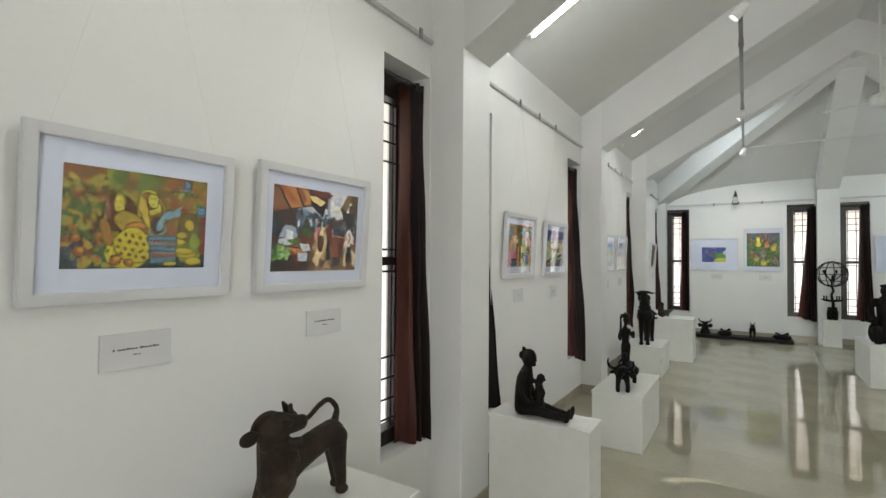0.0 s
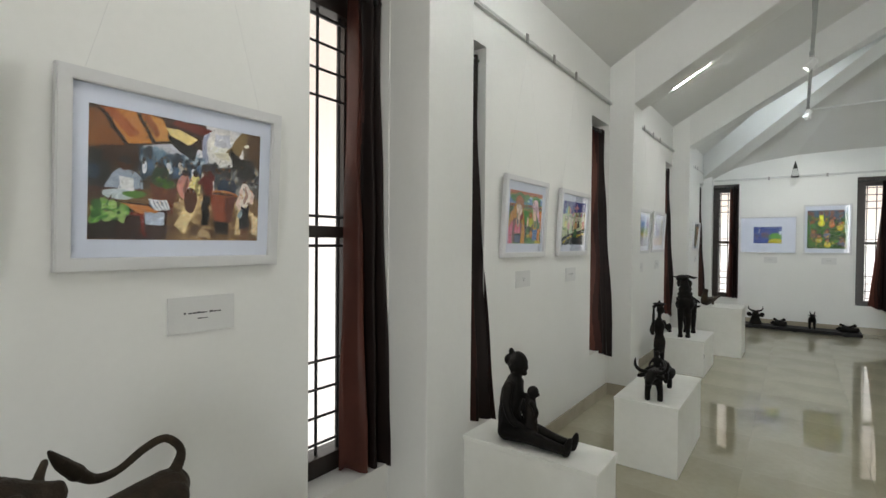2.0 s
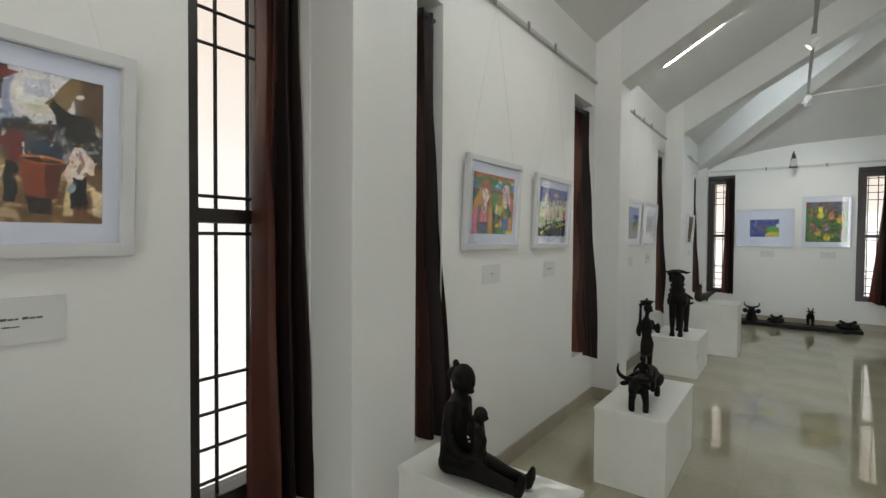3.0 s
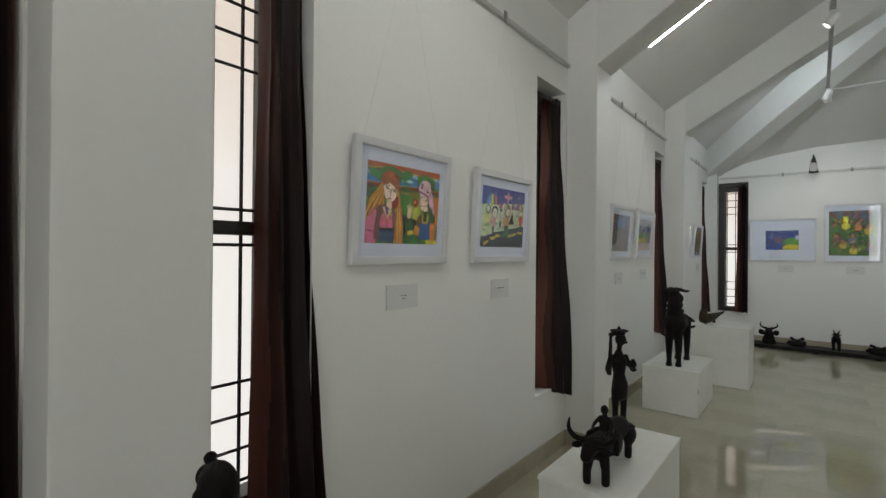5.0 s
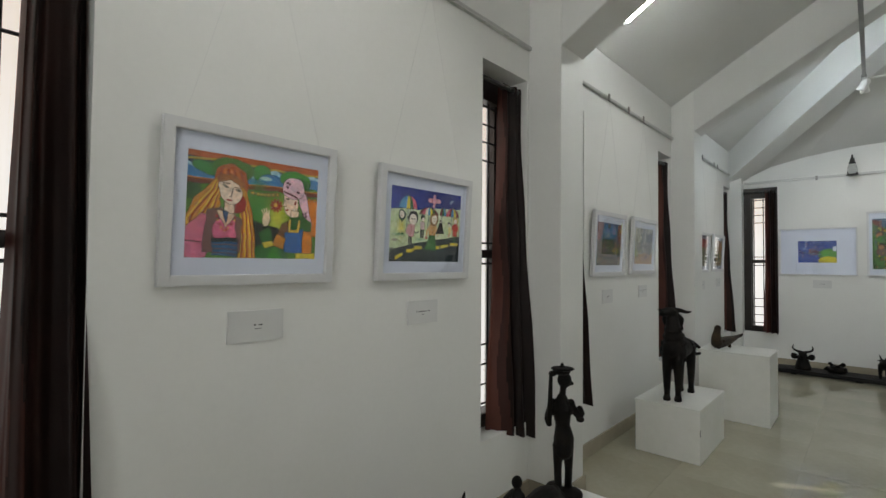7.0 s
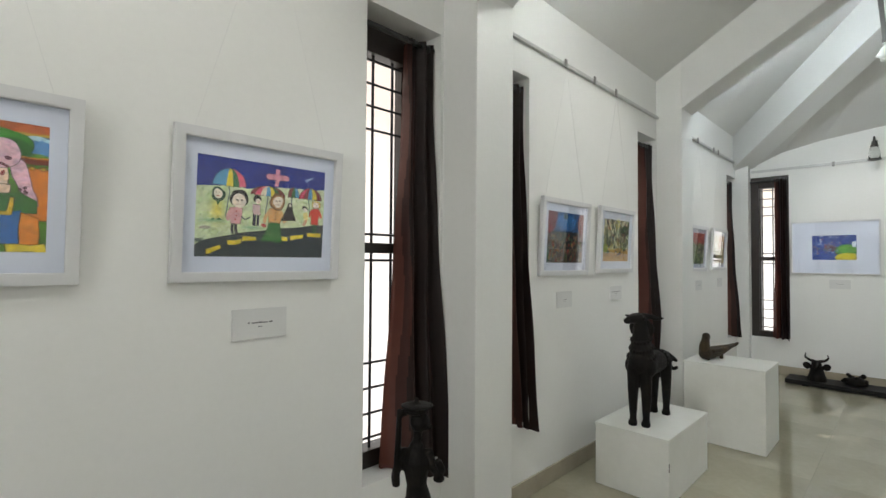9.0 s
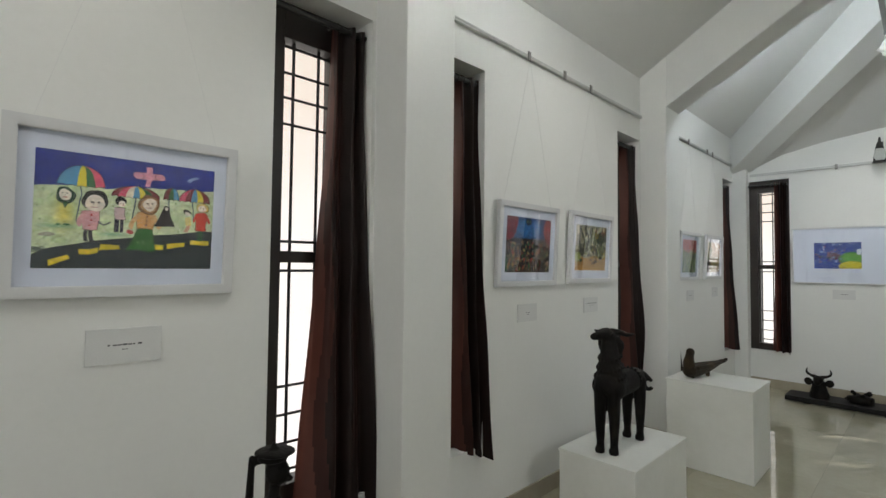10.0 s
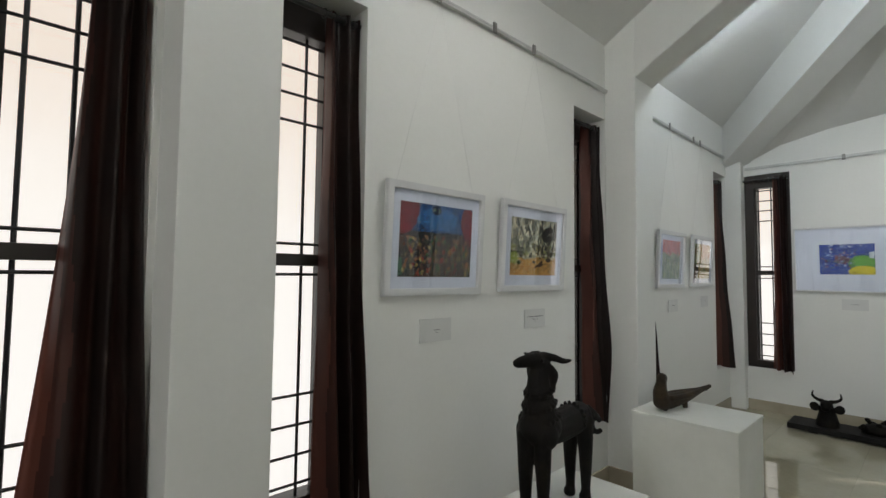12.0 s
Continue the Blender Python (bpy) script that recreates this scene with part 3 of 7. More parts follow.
# ---- paintings ----
class Canvas:
    """A painted sheet as a grid of coloured points; u to the right and v up, both 0 to 1."""

    def __init__(self, w, h, ground, seed, cells=150, edge=0.0):
        self.w, self.h = w, h
        self.nx, self.ny = cells, max(20, int(cells * h / w))
        self.rng = np.random.RandomState(seed)
        self.u, self.v = np.meshgrid(np.linspace(0, 1, self.nx + 1), np.linspace(0, 1, self.ny + 1))
        self.a = h / w
        self.edge = edge
        self.wob_u, self.wob_v = self.cloud(14) * 0.02, self.cloud(14) * 0.02
        self.c = np.zeros((self.ny + 1, self.nx + 1, 3)) + np.array(ground)

    def cloud(self, n):
        """Smooth random field between -1 and 1 with about n bumps across."""
        g = self.rng.uniform(-1, 1, (n + 2, n + 2))
        x, y = self.u * n, self.v * n
        i, j = x.astype(int), y.astype(int)
        fx, fy = x - i, y - j
        fx, fy = fx * fx * (3 - 2 * fx), fy * fy * (3 - 2 * fy)
        return (g[j, i] * (1 - fx) + g[j, i + 1] * fx) * (1 - fy) + (g[j + 1, i] * (1 - fx) + g[j + 1, i + 1] * fx) * fy

    def put(self, mask, col, alpha=1.0):
        k = (mask.astype(float) * alpha)[..., None]
        self.c = self.c * (1 - k) + np.array(col) * k

    def contour(self, col):
        return tuple(0.38 * k + 0.02 for k in col)

    def speckle(self, amount, n):
        """Broken brushwork over the whole sheet."""
        k = self.cloud(n) * self.cloud(n // 2 + 3)
        warm = self.cloud(n // 2)
        self.c = self.c * (1 + amount * (1.6 * k + 0.6 * self.cloud(n * 2 // 3)))[..., None]
        self.c = np.clip(self.c + 0.35 * amount * warm[..., None] * np.array([1.0, 0.25, -0.6]) * self.c, 0, 1)

    def glow(self, col, cx, cy, rx, ry, alpha=1.0):
        """A soft-edged wash of colour."""
        k = np.exp(-((self.u - cx) / rx) ** 2 - ((self.v - cy) * self.a / ry) ** 2)
        self.put(k, col, alpha)

    def soften(self, n):
        """Blend neighbouring strokes into each other n times."""
        for _ in range(n):
            p = np.pad(self.c, ((1, 1), (1, 1), (0, 0)), mode='edge')
            self.c = (p[:-2, 1:-1] + p[2:, 1:-1] + p[1:-1, :-2] + p[1:-1, 2:] + 2 * self.c) / 6

    def local(self, cx, cy, rot, wob=1.0):
        x = self.u + self.wob_u * wob - cx
        y = (self.v + self.wob_v * wob - cy) * self.a
        s, c = math.sin(radians(rot)), math.cos(radians(rot))
        return x * c + y * s, -x * s + y * c

    def ell(self, col, cx, cy, rx, ry, rot=0, alpha=1.0, wob=0.6, edge=True):
        x, y = self.local(cx, cy, rot, wob)
        if edge and self.edge and min(rx, ry) > 0.02:
            e = self.edge
            self.put((x / (rx + e)) ** 2 + (y / (ry + e)) ** 2 < 1, self.contour(col), 0.85)
        self.put((x / rx) ** 2 + (y / ry) ** 2 < 1, col, alpha)

    def rect(self, col, u0, u1, v0, v1, rot=0, alpha=1.0, wob=0.6):
        x, y = self.local((u0 + u1) / 2, (v0 + v1) / 2, rot, wob)
        if self.edge and u1 - u0 > 0.05:
            e = self.edge
            self.put((abs(x) < (u1 - u0) / 2 + e) & (abs(y) < (v1 - v0) / 2 * self.a + e), self.contour(col), 0.85)
        self.put((abs(x) < (u1 - u0) / 2) & (abs(y) < (v1 - v0) / 2 * self.a), col, alpha)

    def band(self, col, v0, v1, tilt=0.0, wave=0.0, n=2, ph=0.0, alpha=1.0):
        off = tilt * (self.u - 0.5) + wave * np.sin(2 * math.pi * n * self.u + ph) + self.wob_v * 0.6
        self.put((self.v > v0 + off) & (self.v < v1 + off), col, alpha)

    def line(self, col, u0, v0, u1, v1, wd, wob=0.5):
        x0, y0, dx, dy = u0, v0 * self.a, u1 - u0, (v1 - v0) * self.a
        x, y = self.u + self.wob_u * wob, (self.v + self.wob_v * wob) * self.a
        t = np.clip(((x - x0) * dx + (y - y0) * dy) / (dx * dx + dy * dy + 1e-9), 0, 1)
        self.put((x - x0 - t * dx) ** 2 + (y - y0 - t * dy) ** 2 < wd * wd, col)

    def tri(self, col, u0, v0, u1, v1, u2, v2):
        x, y = self.u + self.wob_u * 0.5, self.v + self.wob_v * 0.5

        def e(ax, ay, bx, by):
            return (bx - ax) * (y - ay) - (by - ay) * (x - ax)
        a, b, c = e(u0, v0, u1, v1), e(u1, v1, u2, v2), e(u2, v2, u0, v0)
        self.put(((a >= 0) & (b >= 0) & (c >= 0)) | ((a <= 0) & (b <= 0) & (c <= 0)), col)

    def poly(self, col, *pts):
        """A filled polygon, corner by corner, with a thin contour where the sheet has one."""
        x, y = self.u + self.wob_u * 0.4, self.v + self.wob_v * 0.4
        inside = np.zeros(x.shape, bool)
        for (ax, ay), (bx, by) in zip(pts, pts[1:] + pts[:1]):
            if ay != by:
                inside ^= ((ay > y) != (by > y)) & (x < (bx - ax) * (y - ay) / (by - ay) + ax)
        if self.edge:
            for (ax, ay), (bx, by) in zip(pts, pts[1:] + pts[:1]):
                self.line(self.contour(col), ax, ay, bx, by, self.edge, 0.4)
        self.put(inside, col)

    def brush(self, n, r, vary=0.2, alpha=0.7):
        """Short strokes that drag the colour under them about."""
        for _ in range(n):
            u, v = self.rng.uniform(0, 1, 2)
            col = self.c[int(v * self.ny), int(u * self.nx)] * self.rng.uniform(1 - vary, 1 + vary)
            du, dv = self.rng.uniform(-0.6, 0.6, 2) * r
            q = r * self.rng.uniform(0.5, 1.2)
            self.ell(tuple(np.clip(col, 0.01, 1)), u + du, v + dv, q, q * 0.35, self.rng.uniform(20, 110), alpha, edge=False)

    def dabs(self, cols, n, u0, u1, v0, v1, r0, r1, tall=1.0, alpha=0.85):
        for _ in range(n):
            r = self.rng.uniform(r0, r1)
            self.ell(cols[self.rng.randint(len(cols))], self.rng.uniform(u0, u1), self.rng.uniform(v0, v1), r, r * tall * self.rng.uniform(0.6, 1.4), self.rng.uniform(-40, 40), alpha, edge=False)

    def mesh(self, name):
        shade = 1 + 0.05 * self.cloud(30) + 0.05 * self.cloud(70) + 0.05 * self.cloud(7)
        rgb = np.clip(self.c * shade[..., None] * 0.93, 0.01, 0.98)
        rgb = np.where(rgb <= 0.04045, rgb / 12.92, ((rgb + 0.055) / 1.055) ** 2.4)
        n = self.nx + 1
        vs = np.stack([(self.u - 0.5) * self.w, self.u * 0, (self.v - 0.5) * self.h], -1).reshape(-1, 3)
        i = np.arange(self.ny)[:, None] * n + np.arange(self.nx)[None, :]
        fs = np.stack([i, i + 1, i + n + 1, i + n], -1).reshape(-1, 4)
        me = bpy.data.meshes.new(name)
        me.from_pydata(vs.tolist(), [], fs.tolist())
        at = me.color_attributes.new("Paint", 'FLOAT_COLOR', 'POINT')
        at.data.foreach_set("color", np.concatenate([rgb.reshape(-1, 3), np.ones((rgb.size // 3, 1))], 1).ravel())
        me.materials.append(PAINT)
        return me


def art_harvest():
    c = Canvas(0.37, 0.265, (0.46, 0.40, 0.13), 11, 260, 0.008)
    c.ell((0.50, 0.55, 0.22), 0.30, 0.85, 0.34, 0.16)
    c.ell((0.66, 0.46, 0.16), 0.85, 0.75, 0.25, 0.22)
    c.ell((0.62, 0.36, 0.20), 0.10, 0.85, 0.16, 0.12)
    c.ell((0.35, 0.42, 0.22), 0.12, 0.52, 0.16, 0.2)
    c.dabs([(0.75, 0.58, 0.15), (0.62, 0.33, 0.14), (0.40, 0.48, 0.18), (0.70, 0.66, 0.25), (0.52, 0.36, 0.16)], 150, 0, 1, 0.3, 1, 0.015, 0.05)
    c.ell((0.16, 0.24, 0.20), 0.5, 0.06, 0.56, 0.10)
    c.ell((0.24, 0.30, 0.42), 0.12, 0.16, 0.10, 0.10)
    c.ell((0.22, 0.42, 0.26), 0.30, 0.14, 0.13, 0.11)
    c.dabs([(0.80, 0.42, 0.18), (0.85, 0.70, 0.20), (0.60, 0.24, 0.16), (0.28, 0.40, 0.50)], 60, 0.02, 0.55, 0.03, 0.28, 0.012, 0.03)
    c.ell((0.45, 0.20, 0.14), 0.36, 0.56, 0.11, 0.13)
    c.ell((0.90, 0.78, 0.18), 0.35, 0.66, 0.05, 0.075)
    c.ell((0.48, 0.32, 0.20), 0.34, 0.45, 0.10, 0.10)
    c.ell((0.86, 0.76, 0.16), 0.42, 0.22, 0.15, 0.17, -18)
    c.dabs([(0.45, 0.38, 0.12)], 26, 0.30, 0.54, 0.08, 0.36, 0.008, 0.014)
    c.ell((0.78, 0.62, 0.22), 0.57, 0.55, 0.10, 0.19)
    c.ell((0.92, 0.82, 0.24), 0.57, 0.70, 0.05, 0.07)
    c.ell((0.60, 0.56, 0.50), 0.60, 0.42, 0.08, 0.07)
    c.rect((0.36, 0.50, 0.62), 0.55, 0.74, 0.10, 0.32)
    for v in (0.14, 0.2, 0.26):
        c.rect((0.22, 0.28, 0.34), 0.55, 0.75, v, v + 0.02)
    c.line((0.50, 0.66, 0.76), 0.64, 0.52, 0.77, 0.62, 0.022)
    c.ell((0.60, 0.30, 0.14), 0.88, 0.42, 0.10, 0.10)
    c.ell((0.90, 0.74, 0.20), 0.88, 0.40, 0.055, 0.05)
    c.ell((0.58, 0.64, 0.18), 0.87, 0.20, 0.10, 0.12)
    c.rect((0.62, 0.22, 0.16), 0.955, 1, 0.15, 0.7)
    c.rect((0.42, 0.60, 0.74), 0.80, 0.86, 0.86, 0.92)
    c.rect((0.42, 0.60, 0.74), 0.92, 0.99, 0.60, 0.66)
    for u in (0.74, 0.90):
        c.ell((0.30, 0.30, 0.14), u, 0.82, 0.035, 0.016)
        c.ell((0.80, 0.70, 0.25), u, 0.82, 0.022, 0.008)
    c.ell((0.85, 0.72, 0.16), 0.90, 0.06, 0.07, 0.03)
    c.ell((0.85, 0.72, 0.16), 0.72, 0.05, 0.05, 0.02)
    c.dabs([(0.82, 0.66, 0.16), (0.66, 0.58, 0.14), (0.40, 0.20, 0.10), (0.34, 0.36, 0.14), (0.80, 0.50, 0.16)], 170, 0, 0.34, 0.1, 0.9, 0.006, 0.018, 1.4, 0.7)
    c.dabs([(0.70, 0.40, 0.14), (0.40, 0.38, 0.14), (0.74, 0.58, 0.20)], 120, 0.55, 1, 0.45, 1, 0.006, 0.014, 0.7, 0.55)
    for k in range(9):
        c.line((0.55, 0.26, 0.14), 0.56 + 0.02 * k, 0.30, 0.57 + 0.02 * k, 0.325, 0.006)
    c.rect((0.55, 0.26, 0.16), 0.54, 0.76, 0.245, 0.275)
    c.rect((0.55, 0.26, 0.16), 0.54, 0.76, 0.12, 0.15)
    for u, v, q in ((0.33, 0.62, 1.0), (0.57, 0.66, 1.05)):
        c.ell((0.70, 0.50, 0.16), u - 0.01, v - 0.02, 0.072 * q, 0.095 * q, 12)
        c.ell((0.84, 0.66, 0.18), u - 0.04, v - 0.16, 0.030, 0.10, 10)
        c.ell((0.88, 0.76, 0.22), u + 0.015, v, 0.042 * q, 0.055 * q)
        c.ell((0.72, 0.48, 0.16), u - 0.06, v - 0.26, 0.03, 0.10, 15)
        c.ell((0.36, 0.22, 0.14), u + 0.045, v - 0.20, 0.035, 0.06)
    c.ell((0.50, 0.44, 0.30), 0.87, 0.44, 0.10, 0.10)
    c.ell((0.86, 0.66, 0.18), 0.87, 0.42, 0.050, 0.050)
    c.ell((0.84, 0.70, 0.18), 0.80, 0.30, 0.04, 0.025)
    c.ell((0.52, 0.58, 0.18), 0.90, 0.24, 0.06, 0.07)
    c.ell((0.80, 0.66, 0.16), 0.84, 0.14, 0.08, 0.025)
    c.line((0.46, 0.64, 0.74), 0.62, 0.44, 0.67, 0.54, 0.020)
    c.line((0.46, 0.64, 0.74), 0.67, 0.54, 0.78, 0.60, 0.016)
    # first woman: long hair, face, folded arms; second woman: scarf and hand
    c.ell((0.46, 0.24, 0.11), 0.305, 0.57, 0.034, 0.13, 6)
    c.ell((0.66, 0.42, 0.40), 0.275, 0.60, 0.010, 0.08, 12)
    c.ell((0.90, 0.80, 0.24), 0.35, 0.655, 0.040, 0.062)
    c.ell((0.74, 0.60, 0.16), 0.41, 0.48, 0.09, 0.075, -20)
    c.ell((0.86, 0.52, 0.20), 0.46, 0.43, 0.07, 0.030, 12)
    c.ell((0.92, 0.80, 0.22), 0.555, 0.74, 0.062, 0.070)
    c.ell((0.74, 0.50, 0.16), 0.555, 0.725, 0.050, 0.055)
    c.ell((0.93, 0.84, 0.30), 0.58, 0.725, 0.038, 0.050)
    c.ell((0.86, 0.70, 0.22), 0.52, 0.60, 0.030, 0.12, 14)
    for u, v in ((0.345, 0.665), (0.575, 0.735)):
        for q in (-0.014, 0.016):
            c.ell((0.22, 0.14, 0.08), u + q, v + 0.012, 0.008, 0.005, edge=False)
        c.line((0.62, 0.22, 0.14), u - 0.008, v - 0.05, u + 0.012, v - 0.05, 0.003)
    # spotted skirt
    c.ell((0.88, 0.77, 0.16), 0.455, 0.24, 0.135, 0.125, -28)
    for k in range(5):
        for q in range(5):
            u, v = 0.345 + 0.052 * k + 0.022 * (q % 2), 0.36 - 0.072 * q - 0.010 * k
            if ((u - 0.455) / 0.125) ** 2 + ((v - 0.24) / 0.16) ** 2 < 1:
                c.ell((0.54, 0.36, 0.11), u, v, 0.014, 0.016, edge=False)
    # basket stripes and zigzags, bird, arch
    for k in range(5):
        c.rect([(0.40, 0.54, 0.62), (0.56, 0.62, 0.62)][k % 2], 0.56, 0.76, 0.07 + 0.058 * k, 0.115 + 0.058 * k, 3)
    for k in range(8):
        c.line((0.70, 0.32, 0.16), 0.57 + 0.024 * k, 0.12, 0.582 + 0.024 * k, 0.155, 0.005)
        c.line((0.70, 0.32, 0.16), 0.582 + 0.024 * k, 0.155, 0.594 + 0.024 * k, 0.12, 0.005)
        c.line((0.66, 0.30, 0.16), 0.57 + 0.024 * k, 0.255, 0.582 + 0.024 * k, 0.285, 0.005)
    c.ell((0.52, 0.66, 0.70), 0.70, 0.585, 0.055, 0.032, 22)
    c.line((0.52, 0.66, 0.70), 0.74, 0.62, 0.79, 0.67, 0.010)
    c.line((0.60, 0.70, 0.70), 0.655, 0.55, 0.645, 0.47, 0.014)
    c.ell((0.50, 0.40, 0.18), 0.865, 0.46, 0.085, 0.115)
    c.ell((0.88, 0.72, 0.20), 0.865, 0.48, 0.040, 0.048)
    c.ell((0.82, 0.70, 0.20), 0.805, 0.37, 0.035, 0.026)
    c.ell((0.56, 0.62, 0.20), 0.91, 0.29, 0.045, 0.075)
    c.ell((0.84, 0.70, 0.18), 0.83, 0.19, 0.07, 0.026)
    c.ell((0.86, 0.74, 0.18), 0.90, 0.07, 0.065, 0.030)
    for u, v, r in ((0.09, 0.29, 0.035), (0.11, 0.17, 0.042), (0.34, 0.08, 0.040), (0.22, 0.33, 0.022), (0.08, 0.40, 0.020), (0.42, 0.05, 0.030)):
        c.ell((0.68, 0.36, 0.14), u, v, r * 0.8, r * 0.8)
        c.ell((0.90, 0.66, 0.20), u + 0.008, v + 0.012, r * 0.45, r * 0.4, edge=False)
    for k in range(8):
        c.line((0.66, 0.34, 0.14), 0.70 + 0.035 * k, 0.98, 0.70 + 0.035 * k, 0.88, 0.003)
        c.line((0.66, 0.34, 0.14), 0.68, 0.98 - 0.014 * k, 0.98, 0.98 - 0.014 * k, 0.002)
    for u, v in ((0.75, 0.85), (0.90, 0.83), (0.16, 0.72)):
        c.ell((0.24, 0.24, 0.10), u, v, 0.034, 0.014)
        c.ell((0.66, 0.62, 0.24), u, v, 0.020, 0.007, edge=False)
    c.rect((0.42, 0.60, 0.74), 0.82, 0.87, 0.90, 0.97)
    c.rect((0.42, 0.60, 0.74), 0.92, 0.985, 0.62, 0.70)
    c.brush(700, 0.013, 0.3, 0.55)
    c.c *= np.array([0.90, 0.95, 0.95])
    return c


def art_market():
    c = Canvas(0.433, 0.315, (0.30, 0.24, 0.18), 12, 330)
    # bright street at the back
    c.rect((0.74, 0.74, 0.78), 0.28, 0.88, 0.52, 1.1)
    c.glow((0.88, 0.86, 0.80), 0.72, 0.82, 0.14, 0.14, 0.9)
    c.rect((0.58, 0.60, 0.68), 0.60, 0.64, 0.62, 0.98)
    c.rect((0.66, 0.68, 0.76), 0.68, 0.78, 0.84, 0.95, alpha=0.6)
    c.rect((0.34, 0.40, 0.46), 0.26, 0.60, 0.52, 0.72)
    c.dabs([(0.22, 0.30, 0.38), (0.44, 0.54, 0.62), (0.16, 0.20, 0.24), (0.66, 0.72, 0.76)], 70, 0.24, 0.62, 0.52, 0.72, 0.008, 0.020, 1.8)
    c.rect((0.28, 0.26, 0.25), 0.60, 1.0, 0.42, 0.66)
    c.dabs([(0.14, 0.14, 0.16), (0.30, 0.30, 0.33), (0.62, 0.62, 0.60)], 60, 0.62, 1.0, 0.46, 0.66, 0.008, 0.018, 1.6)
    # ground with sunlit patches
    c.rect((0.46, 0.36, 0.25), -0.1, 1.1, -0.2, 0.40)
    c.dabs([(0.74, 0.64, 0.48), (0.40, 0.29, 0.18), (0.84, 0.76, 0.60), (0.33, 0.24, 0.16)], 90, 0.30, 1.0, 0.0, 0.36, 0.012, 0.045, 0.5, 0.6)
    c.poly((0.84, 0.76, 0.58), (0.44, 0.12), (0.52, 0.36), (0.58, 0.30), (0.50, 0.06))
    c.poly((0.80, 0.72, 0.55), (0.83, 0.05), (0.85, 0.36), (0.88, 0.34), (0.87, 0.05))
    c.poly((0.82, 0.74, 0.60), (0.96, 0.06), (0.95, 0.26), (1.0, 0.22), (1.0, 0.04))
    c.glow((0.88, 0.80, 0.60), 0.56, 0.36, 0.05, 0.10, 0.8)
    c.soften(3)
    # awnings
    c.poly((0.24, 0.15, 0.10), (0.0, 1.0), (0.62, 1.0), (0.60, 0.78), (0.45, 0.80), (0.0, 0.68))
    c.poly((0.50, 0.33, 0.18), (0.0, 0.96), (0.05, 0.97), (0.17, 0.73), (0.0, 0.69))
    c.poly((0.72, 0.50, 0.26), (0.06, 1.0), (0.22, 1.0), (0.32, 0.78), (0.19, 0.75))
    c.poly((0.62, 0.36, 0.19), (0.05, 1.0), (0.12, 1.0), (0.25, 0.84), (0.20, 0.80))
    c.poly((0.74, 0.54, 0.28), (0.24, 1.0), (0.36, 0.98), (0.43, 0.82), (0.33, 0.79))
    c.poly((0.56, 0.34, 0.18), (0.24, 1.0), (0.29, 1.0), (0.36, 0.86), (0.34, 0.82))
    c.poly((0.18, 0.11, 0.08), (0.05, 0.98), (0.07, 0.98), (0.19, 0.74), (0.17, 0.73))
    c.poly((0.18, 0.11, 0.08), (0.22, 0.99), (0.24, 0.99), (0.34, 0.79), (0.32, 0.78))
    c.poly((0.46, 0.22, 0.17), (0.45, 1.0), (0.66, 0.97), (0.60, 0.90), (0.42, 0.96))
    c.poly((0.84, 0.76, 0.52), (0.38, 0.92), (0.46, 0.93), (0.58, 0.86), (0.52, 0.80), (0.42, 0.87))
    c.poly((0.13, 0.10, 0.09), (0.40, 0.87), (0.50, 0.80), (0.57, 0.80), (0.55, 0.68), (0.42, 0.78))
    c.poly((0.50, 0.42, 0.28), (0.76, 0.80), (0.86, 1.0), (0.93, 1.0), (0.86, 0.80), (0.82, 0.74))
    c.poly((0.36, 0.27, 0.18), (0.90, 1.0), (1.0, 1.0), (1.0, 0.66), (0.92, 0.78))
    c.poly((0.13, 0.11, 0.10), (0.785, 0.84), (0.86, 0.76), (0.95, 0.76), (0.99, 0.58), (0.80, 0.66))
    c.ell((0.86, 0.84, 0.78), 0.905, 0.88, 0.020, 0.012, 25)
    c.poly((0.80, 0.78, 0.70), (0.68, 0.78), (0.78, 0.80), (0.78, 0.72), (0.70, 0.75))
    # dark stall behind the seller
    c.rect((0.12, 0.10, 0.10), 0.0, 0.10, 0.40, 0.68)
    c.rect((0.26, 0.17, 0.12), 0.06, 0.24, 0.60, 0.72)
    c.rect((0.22, 0.28, 0.34), 0.0, 0.05, 0.46, 0.56)
    c.soften(1)
    skin = (0.36, 0.23, 0.17)
    # crowd, near figures last
    for k in range(11):
        u, v = 0.27 + 0.034 * k, 0.585 + 0.025 * math.sin(2.3 * k)
        c.ell([(0.80, 0.80, 0.82), (0.34, 0.44, 0.56), (0.70, 0.66, 0.62), (0.18, 0.20, 0.26)][k % 4], u, v, 0.014, 0.034)
        c.ell((0.20, 0.14, 0.12), u, v + 0.06, 0.009, 0.012)
    for u, v, w, h, cloth in ((0.36, 0.50, 0.05, 0.075, (0.20, 0.27, 0.17)), (0.49, 0.46, 0.032, 0.075, (0.74, 0.52, 0.48)), (0.555, 0.46, 0.034, 0.085, (0.82, 0.78, 0.52)),
                              (0.77, 0.47, 0.055, 0.075, (0.17, 0.25, 0.34)), (0.70, 0.54, 0.022, 0.05, (0.30, 0.34, 0.36))):
        c.ell(cloth, u, v, w, h)
        c.ell(tuple(0.7 * k for k in cloth), u + w * 0.4, v - 0.01, w * 0.35, h * 0.8)
        c.ell(skin, u, v + h * 1.25 + 0.012, 0.017, 0.020)
        c.ell((0.10, 0.08, 0.08), u, v + h * 1.25 + 0.026, 0.018, 0.013)
    c.ell((0.36, 0.22, 0.15), 0.535, 0.34, 0.04, 0.08)
